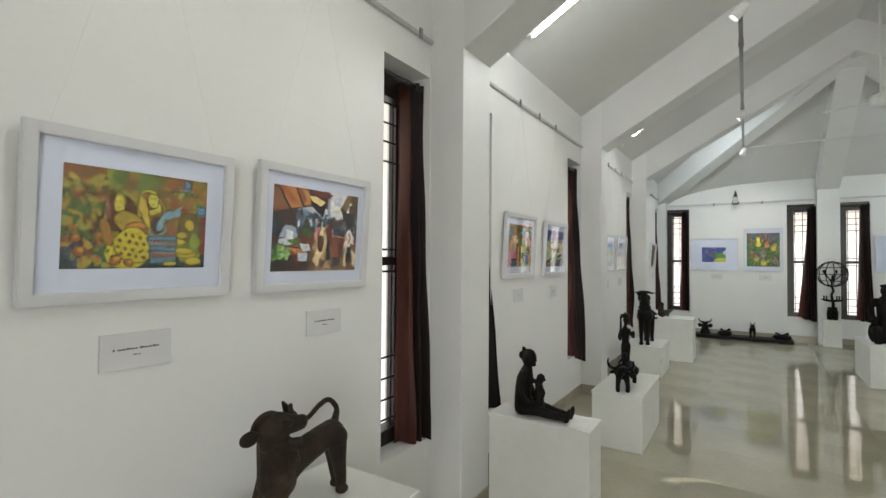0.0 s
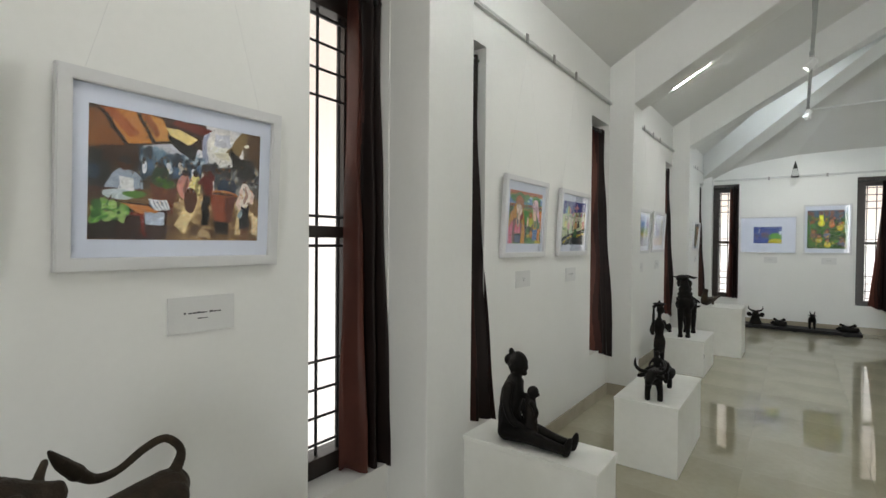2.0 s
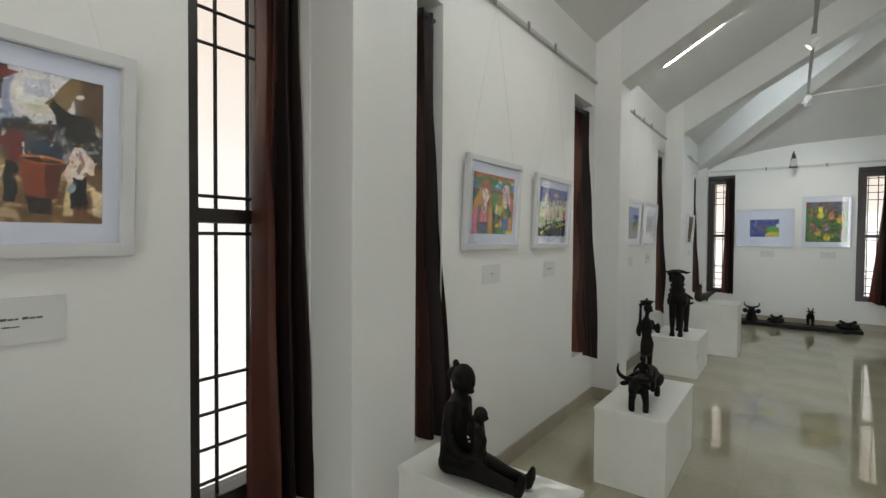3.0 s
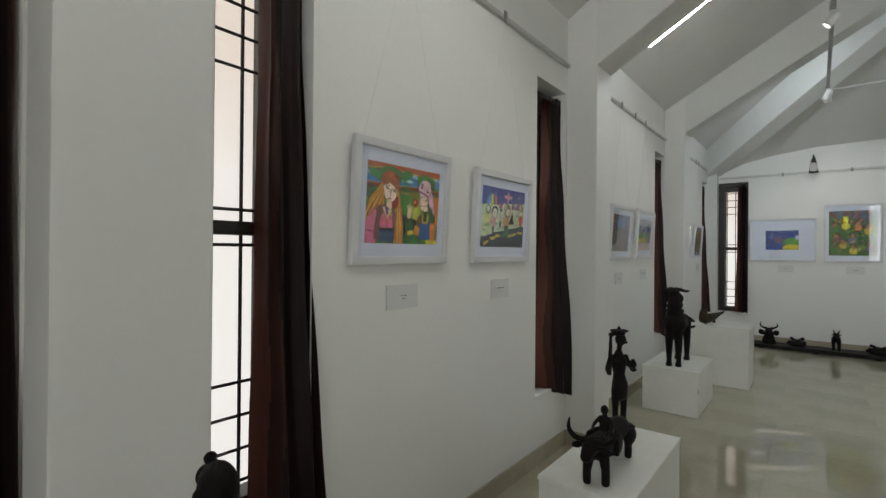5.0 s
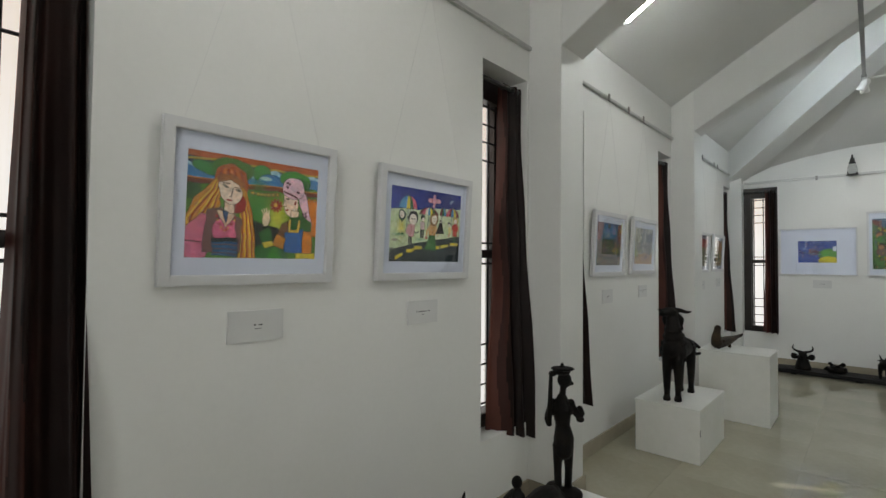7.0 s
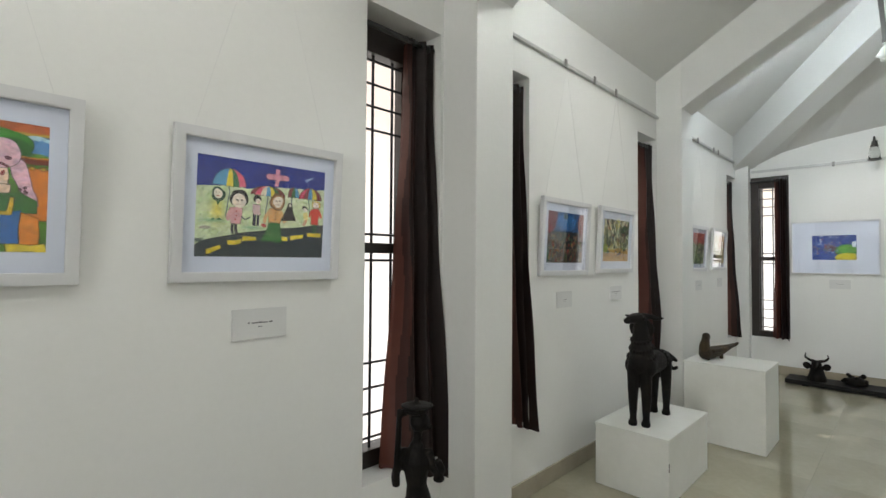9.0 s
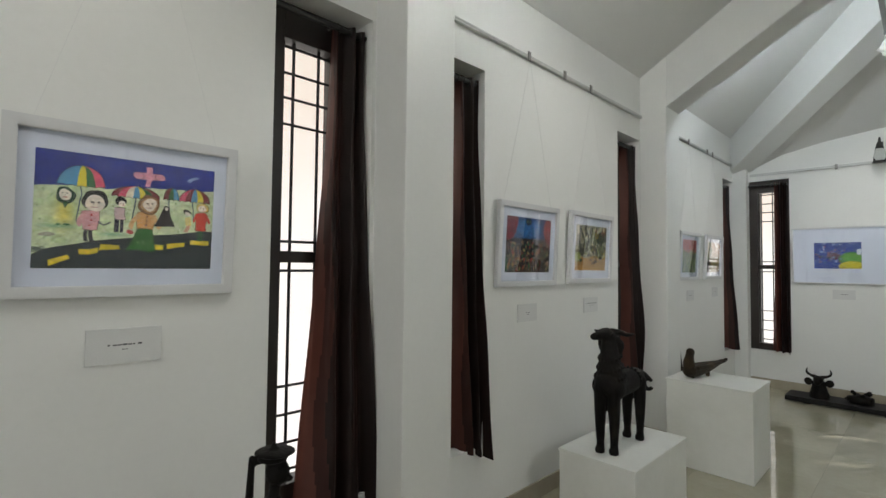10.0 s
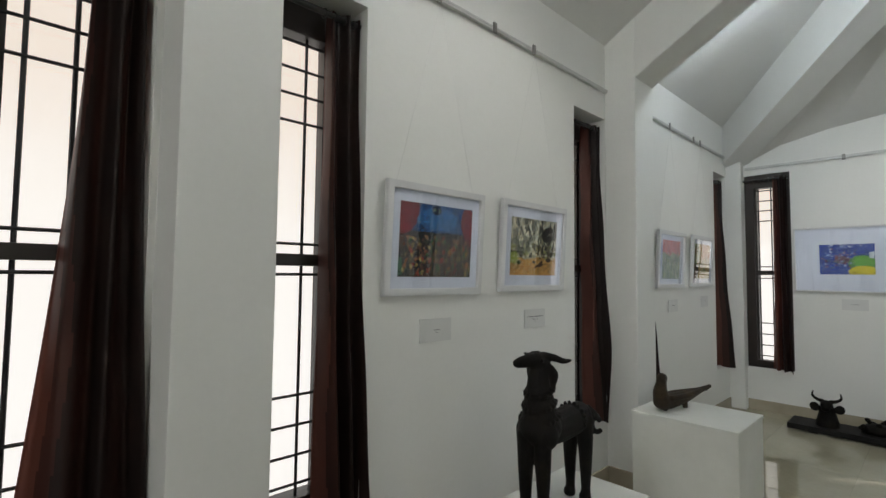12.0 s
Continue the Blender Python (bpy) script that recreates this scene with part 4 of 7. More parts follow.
    # seller in a pale shirt
    c.poly((0.60, 0.64, 0.70), (0.08, 0.40), (0.11, 0.51), (0.15, 0.55), (0.22, 0.55), (0.26, 0.50), (0.27, 0.40))
    c.poly((0.88, 0.88, 0.86), (0.14, 0.38), (0.145, 0.49), (0.22, 0.49), (0.225, 0.38))
    c.ell(skin, 0.17, 0.59, 0.026, 0.036)
    c.ell((0.12, 0.09, 0.08), 0.172, 0.625, 0.030, 0.020)
    c.rect(skin, 0.235, 0.265, 0.34, 0.40)
    # man in dark red
    c.rect((0.10, 0.09, 0.12), 0.608, 0.66, 0.14, 0.40)
    c.ell((0.42, 0.14, 0.13), 0.645, 0.50, 0.042, 0.088)
    c.line((0.42, 0.14, 0.13), 0.62, 0.55, 0.585, 0.50, 0.014)
    c.ell(skin, 0.632, 0.61, 0.020, 0.026)
    c.ell((0.12, 0.09, 0.08), 0.638, 0.63, 0.022, 0.018)
    c.line((0.80, 0.78, 0.76), 0.68, 0.52, 0.685, 0.36, 0.004)
    # tubs, baskets and cloths
    c.poly((0.42, 0.24, 0.16), (0.30, 0.46), (0.46, 0.44), (0.43, 0.22), (0.34, 0.22))
    c.ell((0.26, 0.36, 0.18), 0.39, 0.455, 0.07, 0.022)
    c.dabs([(0.32, 0.48, 0.20), (0.16, 0.28, 0.12)], 16, 0.34, 0.44, 0.44, 0.49, 0.008, 0.014)
    c.rect((0.30, 0.18, 0.13), 0.0, 0.14, 0.26, 0.40)
    c.ell((0.72, 0.76, 0.78), 0.15, 0.35, 0.075, 0.030)
    c.ell((0.36, 0.52, 0.24), 0.23, 0.355, 0.06, 0.020)
    c.poly((0.22, 0.12, 0.10), (0.12, 0.30), (0.40, 0.29), (0.40, 0.0), (0.10, 0.0))
    c.poly((0.70, 0.46, 0.26), (0.14, 0.29), (0.30, 0.28), (0.38, 0.20), (0.30, 0.18), (0.20, 0.26))
    c.poly((0.80, 0.82, 0.84), (0.30, 0.33), (0.40, 0.33), (0.42, 0.25), (0.34, 0.24))
    c.poly((0.66, 0.70, 0.76), (0.28, 0.22), (0.38, 0.23), (0.39, 0.12), (0.29, 0.12))
    for k in range(5):
        c.line((0.52, 0.56, 0.62), 0.31 + 0.02 * k, 0.32, 0.33 + 0.02 * k, 0.25, 0.003)
    c.line((0.48, 0.18, 0.13), 0.19, 0.22, 0.27, 0.20, 0.009)
    c.line((0.48, 0.18, 0.13), 0.27, 0.20, 0.28, 0.04, 0.009)
    c.rect((0.16, 0.09, 0.08), 0.0, 0.14, 0.0, 0.15)
    c.dabs([(0.30, 0.52, 0.24), (0.50, 0.68, 0.36), (0.20, 0.38, 0.18), (0.62, 0.74, 0.46)], 60, 0.02, 0.20, 0.14, 0.28, 0.010, 0.024)
    # large brown basket on a stand
    c.poly((0.14, 0.09, 0.08), (0.68, 0.20), (0.80, 0.20), (0.79, 0.06), (0.70, 0.06))
    c.poly((0.54, 0.28, 0.16), (0.655, 0.43), (0.84, 0.42), (0.80, 0.16), (0.69, 0.17))
    c.poly((0.38, 0.18, 0.11), (0.76, 0.42), (0.84, 0.42), (0.80, 0.16), (0.76, 0.17))
    c.ell((0.70, 0.46, 0.28), 0.748, 0.425, 0.092, 0.020)
    c.ell((0.30, 0.16, 0.10), 0.748, 0.420, 0.080, 0.012)
    # woman with a pale blouse
    c.rect((0.09, 0.10, 0.15), 0.86, 0.935, 0.10, 0.32)
    c.ell((0.88, 0.80, 0.76), 0.90, 0.42, 0.050, 0.085)
    c.line((0.84, 0.74, 0.70), 0.865, 0.46, 0.855, 0.30, 0.014)
    c.line((0.84, 0.74, 0.70), 0.94, 0.46, 0.955, 0.36, 0.014)
    c.ell((0.62, 0.50, 0.46), 0.905, 0.42, 0.012, 0.060)
    c.ell(skin, 0.90, 0.565, 0.020, 0.028)
    c.ell((0.10, 0.08, 0.08), 0.90, 0.59, 0.026, 0.024)
    c.line((0.50, 0.34, 0.26), 0.88, 0.02, 0.88, 0.11, 0.008)
    c.line((0.50, 0.34, 0.26), 0.915, 0.02, 0.915, 0.11, 0.008)
    c.ell((0.52, 0.58, 0.62), 0.865, 0.24, 0.018, 0.024)
    c.brush(900, 0.012, 0.28, 0.65)
    c.dabs([(0.86, 0.78, 0.62), (0.16, 0.11, 0.09), (0.70, 0.50, 0.30), (0.60, 0.66, 0.74)], 120, 0.2, 1.0, 0.30, 0.68, 0.002, 0.006, 1.6, 0.7)
    c.c = np.clip((c.c - 0.4) * 1.22 + 0.385, 0.02, 0.92)
    return c


def art_sisters():
    c = Canvas(0.425, 0.31, (0.36, 0.55, 0.20), 13, 330, 0.004)
    ink = (0.20, 0.11, 0.08)
    # sky bands and hills
    c.rect((0.74, 0.38, 0.18), -0.1, 1.1, 0.93, 1.2)
    c.rect((0.13, 0.17, 0.32), -0.1, 1.1, 0.80, 0.93)
    c.band((0.74, 0.66, 0.26), 0.915, 0.935, -0.01, 0.01, 1)
    c.band((0.24, 0.50, 0.72), 0.74, 0.87, 0.0, 0.035, 3, 2.6)
    c.band((0.66, 0.80, 0.86), 0.84, 0.875, 0.0, 0.035, 3, 2.6)
    c.ell((0.25, 0.52, 0.27), 0.13, 0.85, 0.10, 0.035, -12)
    c.ell((0.28, 0.56, 0.27), 0.52, 0.87, 0.07, 0.065)
    c.ell((0.26, 0.50, 0.74), 0.58, 0.79, 0.09, 0.05)
    c.ell((0.72, 0.84, 0.86), 0.55, 0.815, 0.05, 0.014)
    c.ell((0.30, 0.58, 0.24), 0.80, 0.85, 0.14, 0.065)
    c.ell((0.22, 0.44, 0.20), 0.82, 0.80, 0.12, 0.05)
    c.tri((0.36, 0.56, 0.76), 0.92, 0.78, 0.97, 0.90, 1.0, 0.78)
    c.rect((0.50, 0.22, 0.13), -0.1, 1.1, 0.70, 0.745)
    c.line((0.80, 0.54, 0.24), 0.0, 0.75, 1.0, 0.745, 0.004)
    # field
    c.glow((0.82, 0.80, 0.24), 0.66, 0.42, 0.10, 0.14, 0.95)
    c.glow((0.24, 0.55, 0.20), 0.50, 0.52, 0.06, 0.20, 0.9)
    c.rect((0.86, 0.52, 0.18), 0.90, 1.05, 0.25, 0.66)
    c.rect((0.20, 0.36, 0.18), -0.05, 0.08, 0.55, 0.70)
    for k in range(9):
        u = 0.455 + 0.032 * k if k < 7 else 0.93 + 0.04 * (k - 7)
        c.ell((0.44, 0.22, 0.10), u, 0.665, 0.014, 0.014, edge=False)
        c.ell((0.84, 0.72, 0.28), u, 0.665, 0.008, 0.008, edge=False)
    for k in range(10):
        a = 2 * math.pi * k / 10
        c.line((0.66, 0.16, 0.12), 0.645, 0.555, 0.645 + 0.045 * math.cos(a), 0.555 + 0.062 * math.sin(a), 0.009, 0)
    c.ell((0.86, 0.66, 0.22), 0.645, 0.555, 0.016, 0.016)
    c.poly((0.07, 0.08, 0.07), (0.44, 0.40), (0.56, 0.34), (0.66, 0.32), (0.78, 0.10), (0.44, 0.0))
    c.ell((0.18, 0.42, 0.18), 0.60, 0.03, 0.14, 0.10)
    c.ell((0.30, 0.58, 0.22), 0.64, 0.02, 0.05, 0.07)
    # first woman: hair, face, dress
    c.ell((0.30, 0.48, 0.20), 0.30, 0.86, 0.15, 0.085)
    c.ell((0.70, 0.36, 0.14), 0.30, 0.73, 0.125, 0.135)
    c.poly((0.78, 0.54, 0.20), (0.20, 0.78), (0.05, 0.56), (0.0, 0.40), (0.0, 0.16), (0.14, 0.30), (0.22, 0.50))
    c.poly((0.76, 0.50, 0.18), (0.38, 0.74), (0.45, 0.50), (0.50, 0.0), (0.36, 0.0), (0.38, 0.40))
    for k in range(9):
        f = k / 8
        col = [(0.90, 0.76, 0.26), (0.60, 0.24, 0.11), (0.84, 0.58, 0.22)][k % 3]
        c.line(col, 0.20 + 0.02 * f, 0.74 - 0.10 * f, 0.02 + 0.14 * f, 0.40 - 0.05 * f, 0.0055)
        c.line(col, 0.02 + 0.14 * f, 0.40 - 0.05 * f, 0.0 + 0.13 * f, 0.14 + 0.10 * f, 0.0055)
        c.line(col, 0.38 + 0.03 * f, 0.70 - 0.05 * f, 0.38 + 0.08 * f, 0.30, 0.0055)
        c.line(col, 0.38 + 0.08 * f, 0.30, 0.37 + 0.12 * f, 0.0, 0.0055)
    for k in range(7):
        f = k / 6
        c.line([(0.52, 0.20, 0.10), (0.82, 0.48, 0.18)][k % 2], 0.21 + 0.18 * f, 0.77, 0.24 + 0.12 * f, 0.86, 0.006)
    c.ell((0.62, 0.13, 0.12), 0.355, 0.53, 0.055, 0.060)
    c.poly((0.93, 0.82, 0.72), (0.25, 0.54), (0.25, 0.44), (0.33, 0.42), (0.32, 0.55))
    c.ell((0.95, 0.86, 0.78), 0.292, 0.655, 0.078, 0.100, 10)
    c.poly((0.64, 0.40, 0.20), (0.21, 0.80), (0.30, 0.815), (0.39, 0.75), (0.385, 0.70), (0.29, 0.775), (0.225, 0.73))
    for u, v in ((0.262, 0.70), (0.345, 0.665)):
        c.line(ink, u - 0.024, v + 0.028, u + 0.022, v + 0.026, 0.003, 0)
        c.ell((0.24, 0.22, 0.20), u, v, 0.021, 0.0085, -8, edge=False)
        c.ell((0.70, 0.66, 0.60), u - 0.008, v, 0.006, 0.004, edge=False)
    c.line(ink, 0.310, 0.68, 0.298, 0.60, 0.003, 0)
    c.line(ink, 0.298, 0.60, 0.282, 0.60, 0.003, 0)
    c.ell((0.66, 0.22, 0.20), 0.278, 0.558, 0.022, 0.007, -5, edge=False)
    c.poly((0.82, 0.46, 0.56), (0.0, 0.28), (0.10, 0.42), (0.16, 0.40), (0.14, 0.0), (0.0, 0.0))
    c.line(ink, 0.0, 0.16, 0.10, 0.14, 0.004)
    c.poly((0.52, 0.38, 0.36), (0.14, 0.46), (0.24, 0.48), (0.20, 0.06), (0.11, 0.06))
    c.poly((0.52, 0.38, 0.36), (0.32, 0.44), (0.38, 0.38), (0.37, 0.06), (0.33, 0.06))
    c.ell((0.88, 0.44, 0.56), 0.262, 0.265, 0.082, 0.088)
    c.poly((0.90, 0.78, 0.66), (0.20, 0.46), (0.34, 0.43), (0.27, 0.30))
    c.poly((0.28, 0.40, 0.56), (0.245, 0.46), (0.285, 0.45), (0.265, 0.34))
    for k in range(11):
        f = k / 10
        c.ell([(0.68, 0.18, 0.18), (0.84, 0.60, 0.30)][k % 2], 0.205 + 0.13 * f, 0.40 - 0.13 * math.sin(math.pi * f), 0.009, 0.009, edge=False)
    c.rect((0.14, 0.22, 0.18), 0.18, 0.35, 0.15, 0.185)
    c.rect((0.22, 0.42, 0.58), 0.18, 0.35, 0.02, 0.15)
    for k in range(3):
        c.line((0.42, 0.30, 0.32), 0.18, 0.05 + 0.04 * k, 0.35, 0.04 + 0.04 * k, 0.004)
    # second woman in profile, with scarf
    c.poly((0.86, 0.70, 0.76), (0.83, 0.76), (0.90, 0.70), (0.96, 0.36), (0.90, 0.42), (0.84, 0.58))
    c.ell((0.94, 0.82, 0.73), 0.765, 0.60, 0.058, 0.105, 6)
    c.poly((0.94, 0.82, 0.73), (0.715, 0.62), (0.700, 0.575), (0.725, 0.565))
    c.poly((0.94, 0.82, 0.73), (0.77, 0.52), (0.83, 0.52), (0.83, 0.40), (0.77, 0.42))
    c.ell((0.90, 0.74, 0.80), 0.785, 0.755, 0.085, 0.085, -8)
    c.line((0.46, 0.26, 0.30), 0.715, 0.72, 0.82, 0.655, 0.008)
    for u, v in ((0.74, 0.76), (0.755, 0.79), (0.735, 0.80), (0.87, 0.49), (0.90, 0.47), (0.90, 0.50), (0.82, 0.72)):
        c.ell((0.36, 0.14, 0.24), u, v, 0.012, 0.010, edge=False)
    c.ell((0.22, 0.18, 0.16), 0.735, 0.635, 0.016, 0.006, -8, edge=False)
    c.ell((0.66, 0.22, 0.20), 0.735, 0.53, 0.014, 0.006, edge=False)
    c.ell((0.60, 0.16, 0.14), 0.805, 0.60, 0.008, 0.016, edge=False)
    c.poly((0.24, 0.46, 0.20), (0.76, 0.44), (0.88, 0.46), (0.95, 0.40), (0.95, 0.30), (0.84, 0.30))
    c.poly((0.46, 0.32, 0.20), (0.70, 0.36), (0.78, 0.42), (0.76, 0.22), (0.66, 0.26))
    c.poly((0.24, 0.44, 0.68), (0.72, 0.28), (0.88, 0.32), (0.87, 0.06), (0.73, 0.07))
    c.poly((0.84, 0.70, 0.26), (0.755, 0.42), (0.85, 0.42), (0.84, 0.28), (0.76, 0.28))
    c.poly((0.22, 0.46, 0.22), (0.775, 0.42), (0.83, 0.42), (0.82, 0.31), (0.78, 0.31))
    c.poly((0.86, 0.54, 0.20), (0.88, 0.30), (0.96, 0.26), (0.97, 0.06), (0.88, 0.06))
    c.poly((0.86, 0.58, 0.22), (0.66, 0.26), (0.73, 0.22), (0.72, 0.10), (0.63, 0.14))
    c.rect((0.88, 0.80, 0.28), 0.82, 1.0, 0.0, 0.055)
    # raised hand and sleeve
    c.poly((0.22, 0.46, 0.22), (0.51, 0.26), (0.60, 0.32), (0.63, 0.20), (0.55, 0.14))
    c.poly((0.88, 0.78, 0.30), (0.54, 0.16), (0.62, 0.19), (0.64, 0.13), (0.56, 0.11))
    c.ell((0.94, 0.82, 0.70), 0.572, 0.40, 0.030, 0.055)
    for k in range(4):
        c.line((0.94, 0.82, 0.70), 0.56 + 0.01 * k, 0.44, 0.525 + 0.022 * k, 0.50 + 0.012 * (k % 3), 0.005)
    c.speckle(0.09, 60)
    c.c = np.clip((c.c - 0.4) * 1.08 + 0.375, 0, 1)
    return c


def art_umbrellas():
    c = Canvas(0.433, 0.31, (0.82, 0.87, 0.70), 14, 320, 0.003)
    c.dabs([(0.76, 0.84, 0.62), (0.88, 0.90, 0.78), (0.72, 0.82, 0.60)], 90, 0, 1, 0.2, 0.75, 0.02, 0.05, 0.6, 0.5)
    c.dabs([(0.50, 0.62, 0.42), (0.58, 0.66, 0.48)], 80, 0, 1, 0.2, 0.72, 0.002, 0.004, 2.0, 0.7)
    c.band((0.13, 0.19, 0.54), 0.745, 1.3, 0.10, 0.008, 2, 0.5)
    c.dabs([(0.17, 0.25, 0.62), (0.10, 0.14, 0.46)], 50, 0, 1, 0.82, 1, 0.02, 0.05, 0.4, 0.4)
    edge_v = 0.10 + 0.275 * np.clip(c.u, 0, 1) ** 0.6 + 0.3 * c.wob_v
    c.put(c.v < edge_v + 0.008, (0.08, 0.09, 0.10))
    c.put(c.v < edge_v, (0.15, 0.19, 0.21))
    c.dabs([(0.19, 0.24, 0.26), (0.11, 0.15, 0.17)], 60, 0, 1, 0, 0.22, 0.015, 0.05, 0.4, 0.35)
    for u, v, r, w in ((0.13, 0.07, 24, 0.055), (0.275, 0.155, 15, 0.048), (0.385, 0.195, 2, 0.058), (0.65, 0.205, 0, 0.035), (0.765, 0.225, 4, 0.056), (0.915, 0.265, 3, 0.058)):
        c.rect((0.90, 0.78, 0.16), u - w, u + w, v - 0.022, v + 0.022, r)
    blue, yel, grn, pnk = (0.36, 0.62, 0.78), (0.90, 0.82, 0.22), (0.16, 0.40, 0.20), (0.86, 0.34, 0.44)
    mar, cream = (0.52, 0.22, 0.22), (0.90, 0.86, 0.76)
    for cx, cy, rx, ry, cols, low in ((0.225, 0.725, 0.115, 0.118, (blue, blue, yel, grn, pnk), 0.39), (0.515, 0.665, 0.132, 0.066, (mar, pnk, cream, blue, yel, grn, mar), 0.38),
                                      (0.725, 0.675, 0.047, 0.078, (mar, grn, blue), 0.50), (0.875, 0.67, 0.098, 0.085, (pnk, mar, blue, yel, mar), 0.47)):
        c.line((0.20, 0.30, 0.40), cx - 0.005, cy, cx - 0.012, low, 0.0035)
        x, y = c.u + c.wob_u * 0.3 - cx, (c.v + c.wob_v * 0.3 - cy) * c.a
        scallop = 0.006 * np.abs(np.sin(math.pi * len(cols) * (x / rx + 1) / 2))
        c.put(((x / (rx + 0.004)) ** 2 + (y / (ry + 0.004)) ** 2 < 1) & (y > -0.010 + scallop), (0.16, 0.14, 0.14))
        dome = ((x / rx) ** 2 + (y / ry) ** 2 < 1) & (y > -0.007 + scallop)
        # ribs spread from the crown
        s = np.clip(x / (rx * np.sqrt(np.clip(1 - np.clip(y / ry, 0, 0.995) ** 2, 0.01, 1))), -0.999, 0.999)
        for k, col in enumerate(cols):
            c.put(dome & (s >= -1 + 2 * k / len(cols)) & (s < -1 + 2 * (k + 1) / len(cols)), col)
    c.rect((0.92, 0.62, 0.68), 0.505, 0.655, 0.835, 0.895)
    c.ell((0.92, 0.62, 0.68), 0.515, 0.865, 0.03, 0.022)
    c.ell((0.92, 0.62, 0.68), 0.645, 0.865, 0.03, 0.022)
    c.rect((0.92, 0.62, 0.68), 0.565, 0.598, 0.77, 0.955)
    for q in ((0.82, 0.875, 0.86, 0.90), (0.85, 0.895, 0.885, 0.91), (0.84, 0.89, 0.83, 0.86)):
        c.line((0.62, 0.70, 0.82), *q, 0.007)
    skin, black = (0.95, 0.90, 0.84), (0.10, 0.09, 0.09)

    def face(u, v, r):
        c.ell(skin, u, v, r, r * 1.1, edge=False)
        for s in (-1, 1):
            c.ell((0.30, 0.26, 0.24), u + s * r * 0.36, v + r * 0.3, r * 0.17, r * 0.12, edge=False)
        c.line((0.40, 0.30, 0.28), u, v + r * 0.2, u, v - r * 0.25, 0.0016, 0)
        c.line((0.70, 0.26, 0.24), u - r * 0.35, v - r * 0.75, u + r * 0.35, v - r * 0.75, 0.0022, 0)
    # green scarf, yellow dress
    c.glow((0.92, 0.86, 0.40), 0.145, 0.47, 0.045, 0.085, 1.0)
    c.ell((0.15, 0.28, 0.20), 0.148, 0.625, 0.042, 0.046)
    face(0.146, 0.63, 0.028)
    c.poly((0.16, 0.40, 0.20), (0.135, 0.57), (0.16, 0.57), (0.15, 0.52))
    for u in (0.12, 0.165):
        c.ell((0.16, 0.40, 0.20), u, 0.375, 0.014, 0.008, edge=False)
    # boy
    c.rect((0.16, 0.14, 0.18), 0.242, 0.266, 0.245, 0.36)
    c.rect((0.16, 0.14, 0.18), 0.272, 0.296, 0.235, 0.36)
    c.rect((0.88, 0.64, 0.66), 0.232, 0.315, 0.35, 0.505)
    c.line((0.88, 0.64, 0.66), 0.24, 0.48, 0.215, 0.38, 0.010)
    c.line((0.30, 0.32, 0.34), 0.315, 0.42, 0.345, 0.39, 0.005)
    c.line((0.30, 0.32, 0.34), 0.345, 0.39, 0.375, 0.42, 0.005)
    for v in (0.47, 0.43, 0.39):
        c.ell((0.70, 0.16, 0.16), 0.274, v, 0.006, 0.006, edge=False)
    c.ell(black, 0.292, 0.605, 0.066, 0.062)
    face(0.292, 0.578, 0.050)
    # small boy
    c.rect((0.18, 0.17, 0.24), 0.395, 0.418, 0.325, 0.46)
    c.rect((0.18, 0.17, 0.24), 0.424, 0.446, 0.325, 0.46)
    c.rect((0.86, 0.72, 0.74), 0.405, 0.462, 0.45, 0.555)
    c.ell(black, 0.437, 0.615, 0.027, 0.026)
    face(0.446, 0.59, 0.018)
    # central figure
    c.poly((0.20, 0.46, 0.18), (0.535, 0.38), (0.615, 0.38), (0.64, 0.17), (0.60, 0.155), (0.53, 0.17), (0.47, 0.165))
    c.dabs([(0.14, 0.34, 0.14), (0.70, 0.80, 0.60)], 22, 0.50, 0.61, 0.18, 0.34, 0.004, 0.007)
    c.rect((0.90, 0.66, 0.40), 0.53, 0.618, 0.375, 0.53)
    c.line((0.90, 0.70, 0.48), 0.535, 0.50, 0.495, 0.39, 0.013)
    c.line((0.90, 0.70, 0.48), 0.615, 0.50, 0.655, 0.40, 0.013)
    for v in (0.49, 0.45, 0.41):
        c.ell((0.30, 0.18, 0.12), 0.575, v, 0.006, 0.006, edge=False)
    c.ell((0.78, 0.30, 0.30), 0.487, 0.345, 0.022, 0.018)
    c.ell((0.62, 0.42, 0.24), 0.588, 0.60, 0.062, 0.062)
    c.ell((0.76, 0.58, 0.40), 0.588, 0.60, 0.052, 0.054)
    face(0.590, 0.603, 0.042)
    # cloaked figure, child, red dress
    c.poly((0.16, 0.11, 0.11), (0.685, 0.58), (0.715, 0.575), (0.745, 0.41), (0.625, 0.41))
    c.ell((0.16, 0.11, 0.11), 0.70, 0.575, 0.020, 0.022)
    c.ell(skin, 0.701, 0.575, 0.011, 0.012, edge=False)
    c.rect((0.88, 0.80, 0.50), 0.812, 0.848, 0.42, 0.51)
    c.rect((0.84, 0.62, 0.52), 0.818, 0.842, 0.36, 0.42)
    c.ell(black, 0.832, 0.56, 0.022, 0.020)
    c.ell(skin, 0.832, 0.545, 0.015, 0.016, edge=False)
    c.rect((0.18, 0.40, 0.20), 0.905, 0.932, 0.28, 0.40)
    c.rect((0.84, 0.28, 0.20), 0.885, 0.958, 0.39, 0.555)
    c.line((0.84, 0.28, 0.20), 0.89, 0.54, 0.868, 0.47, 0.009)
    c.line((0.84, 0.28, 0.20), 0.955, 0.54, 0.978, 0.47, 0.009)
    c.ell((0.88, 0.78, 0.42), 0.935, 0.61, 0.036, 0.036)
    face(0.935, 0.60, 0.026)
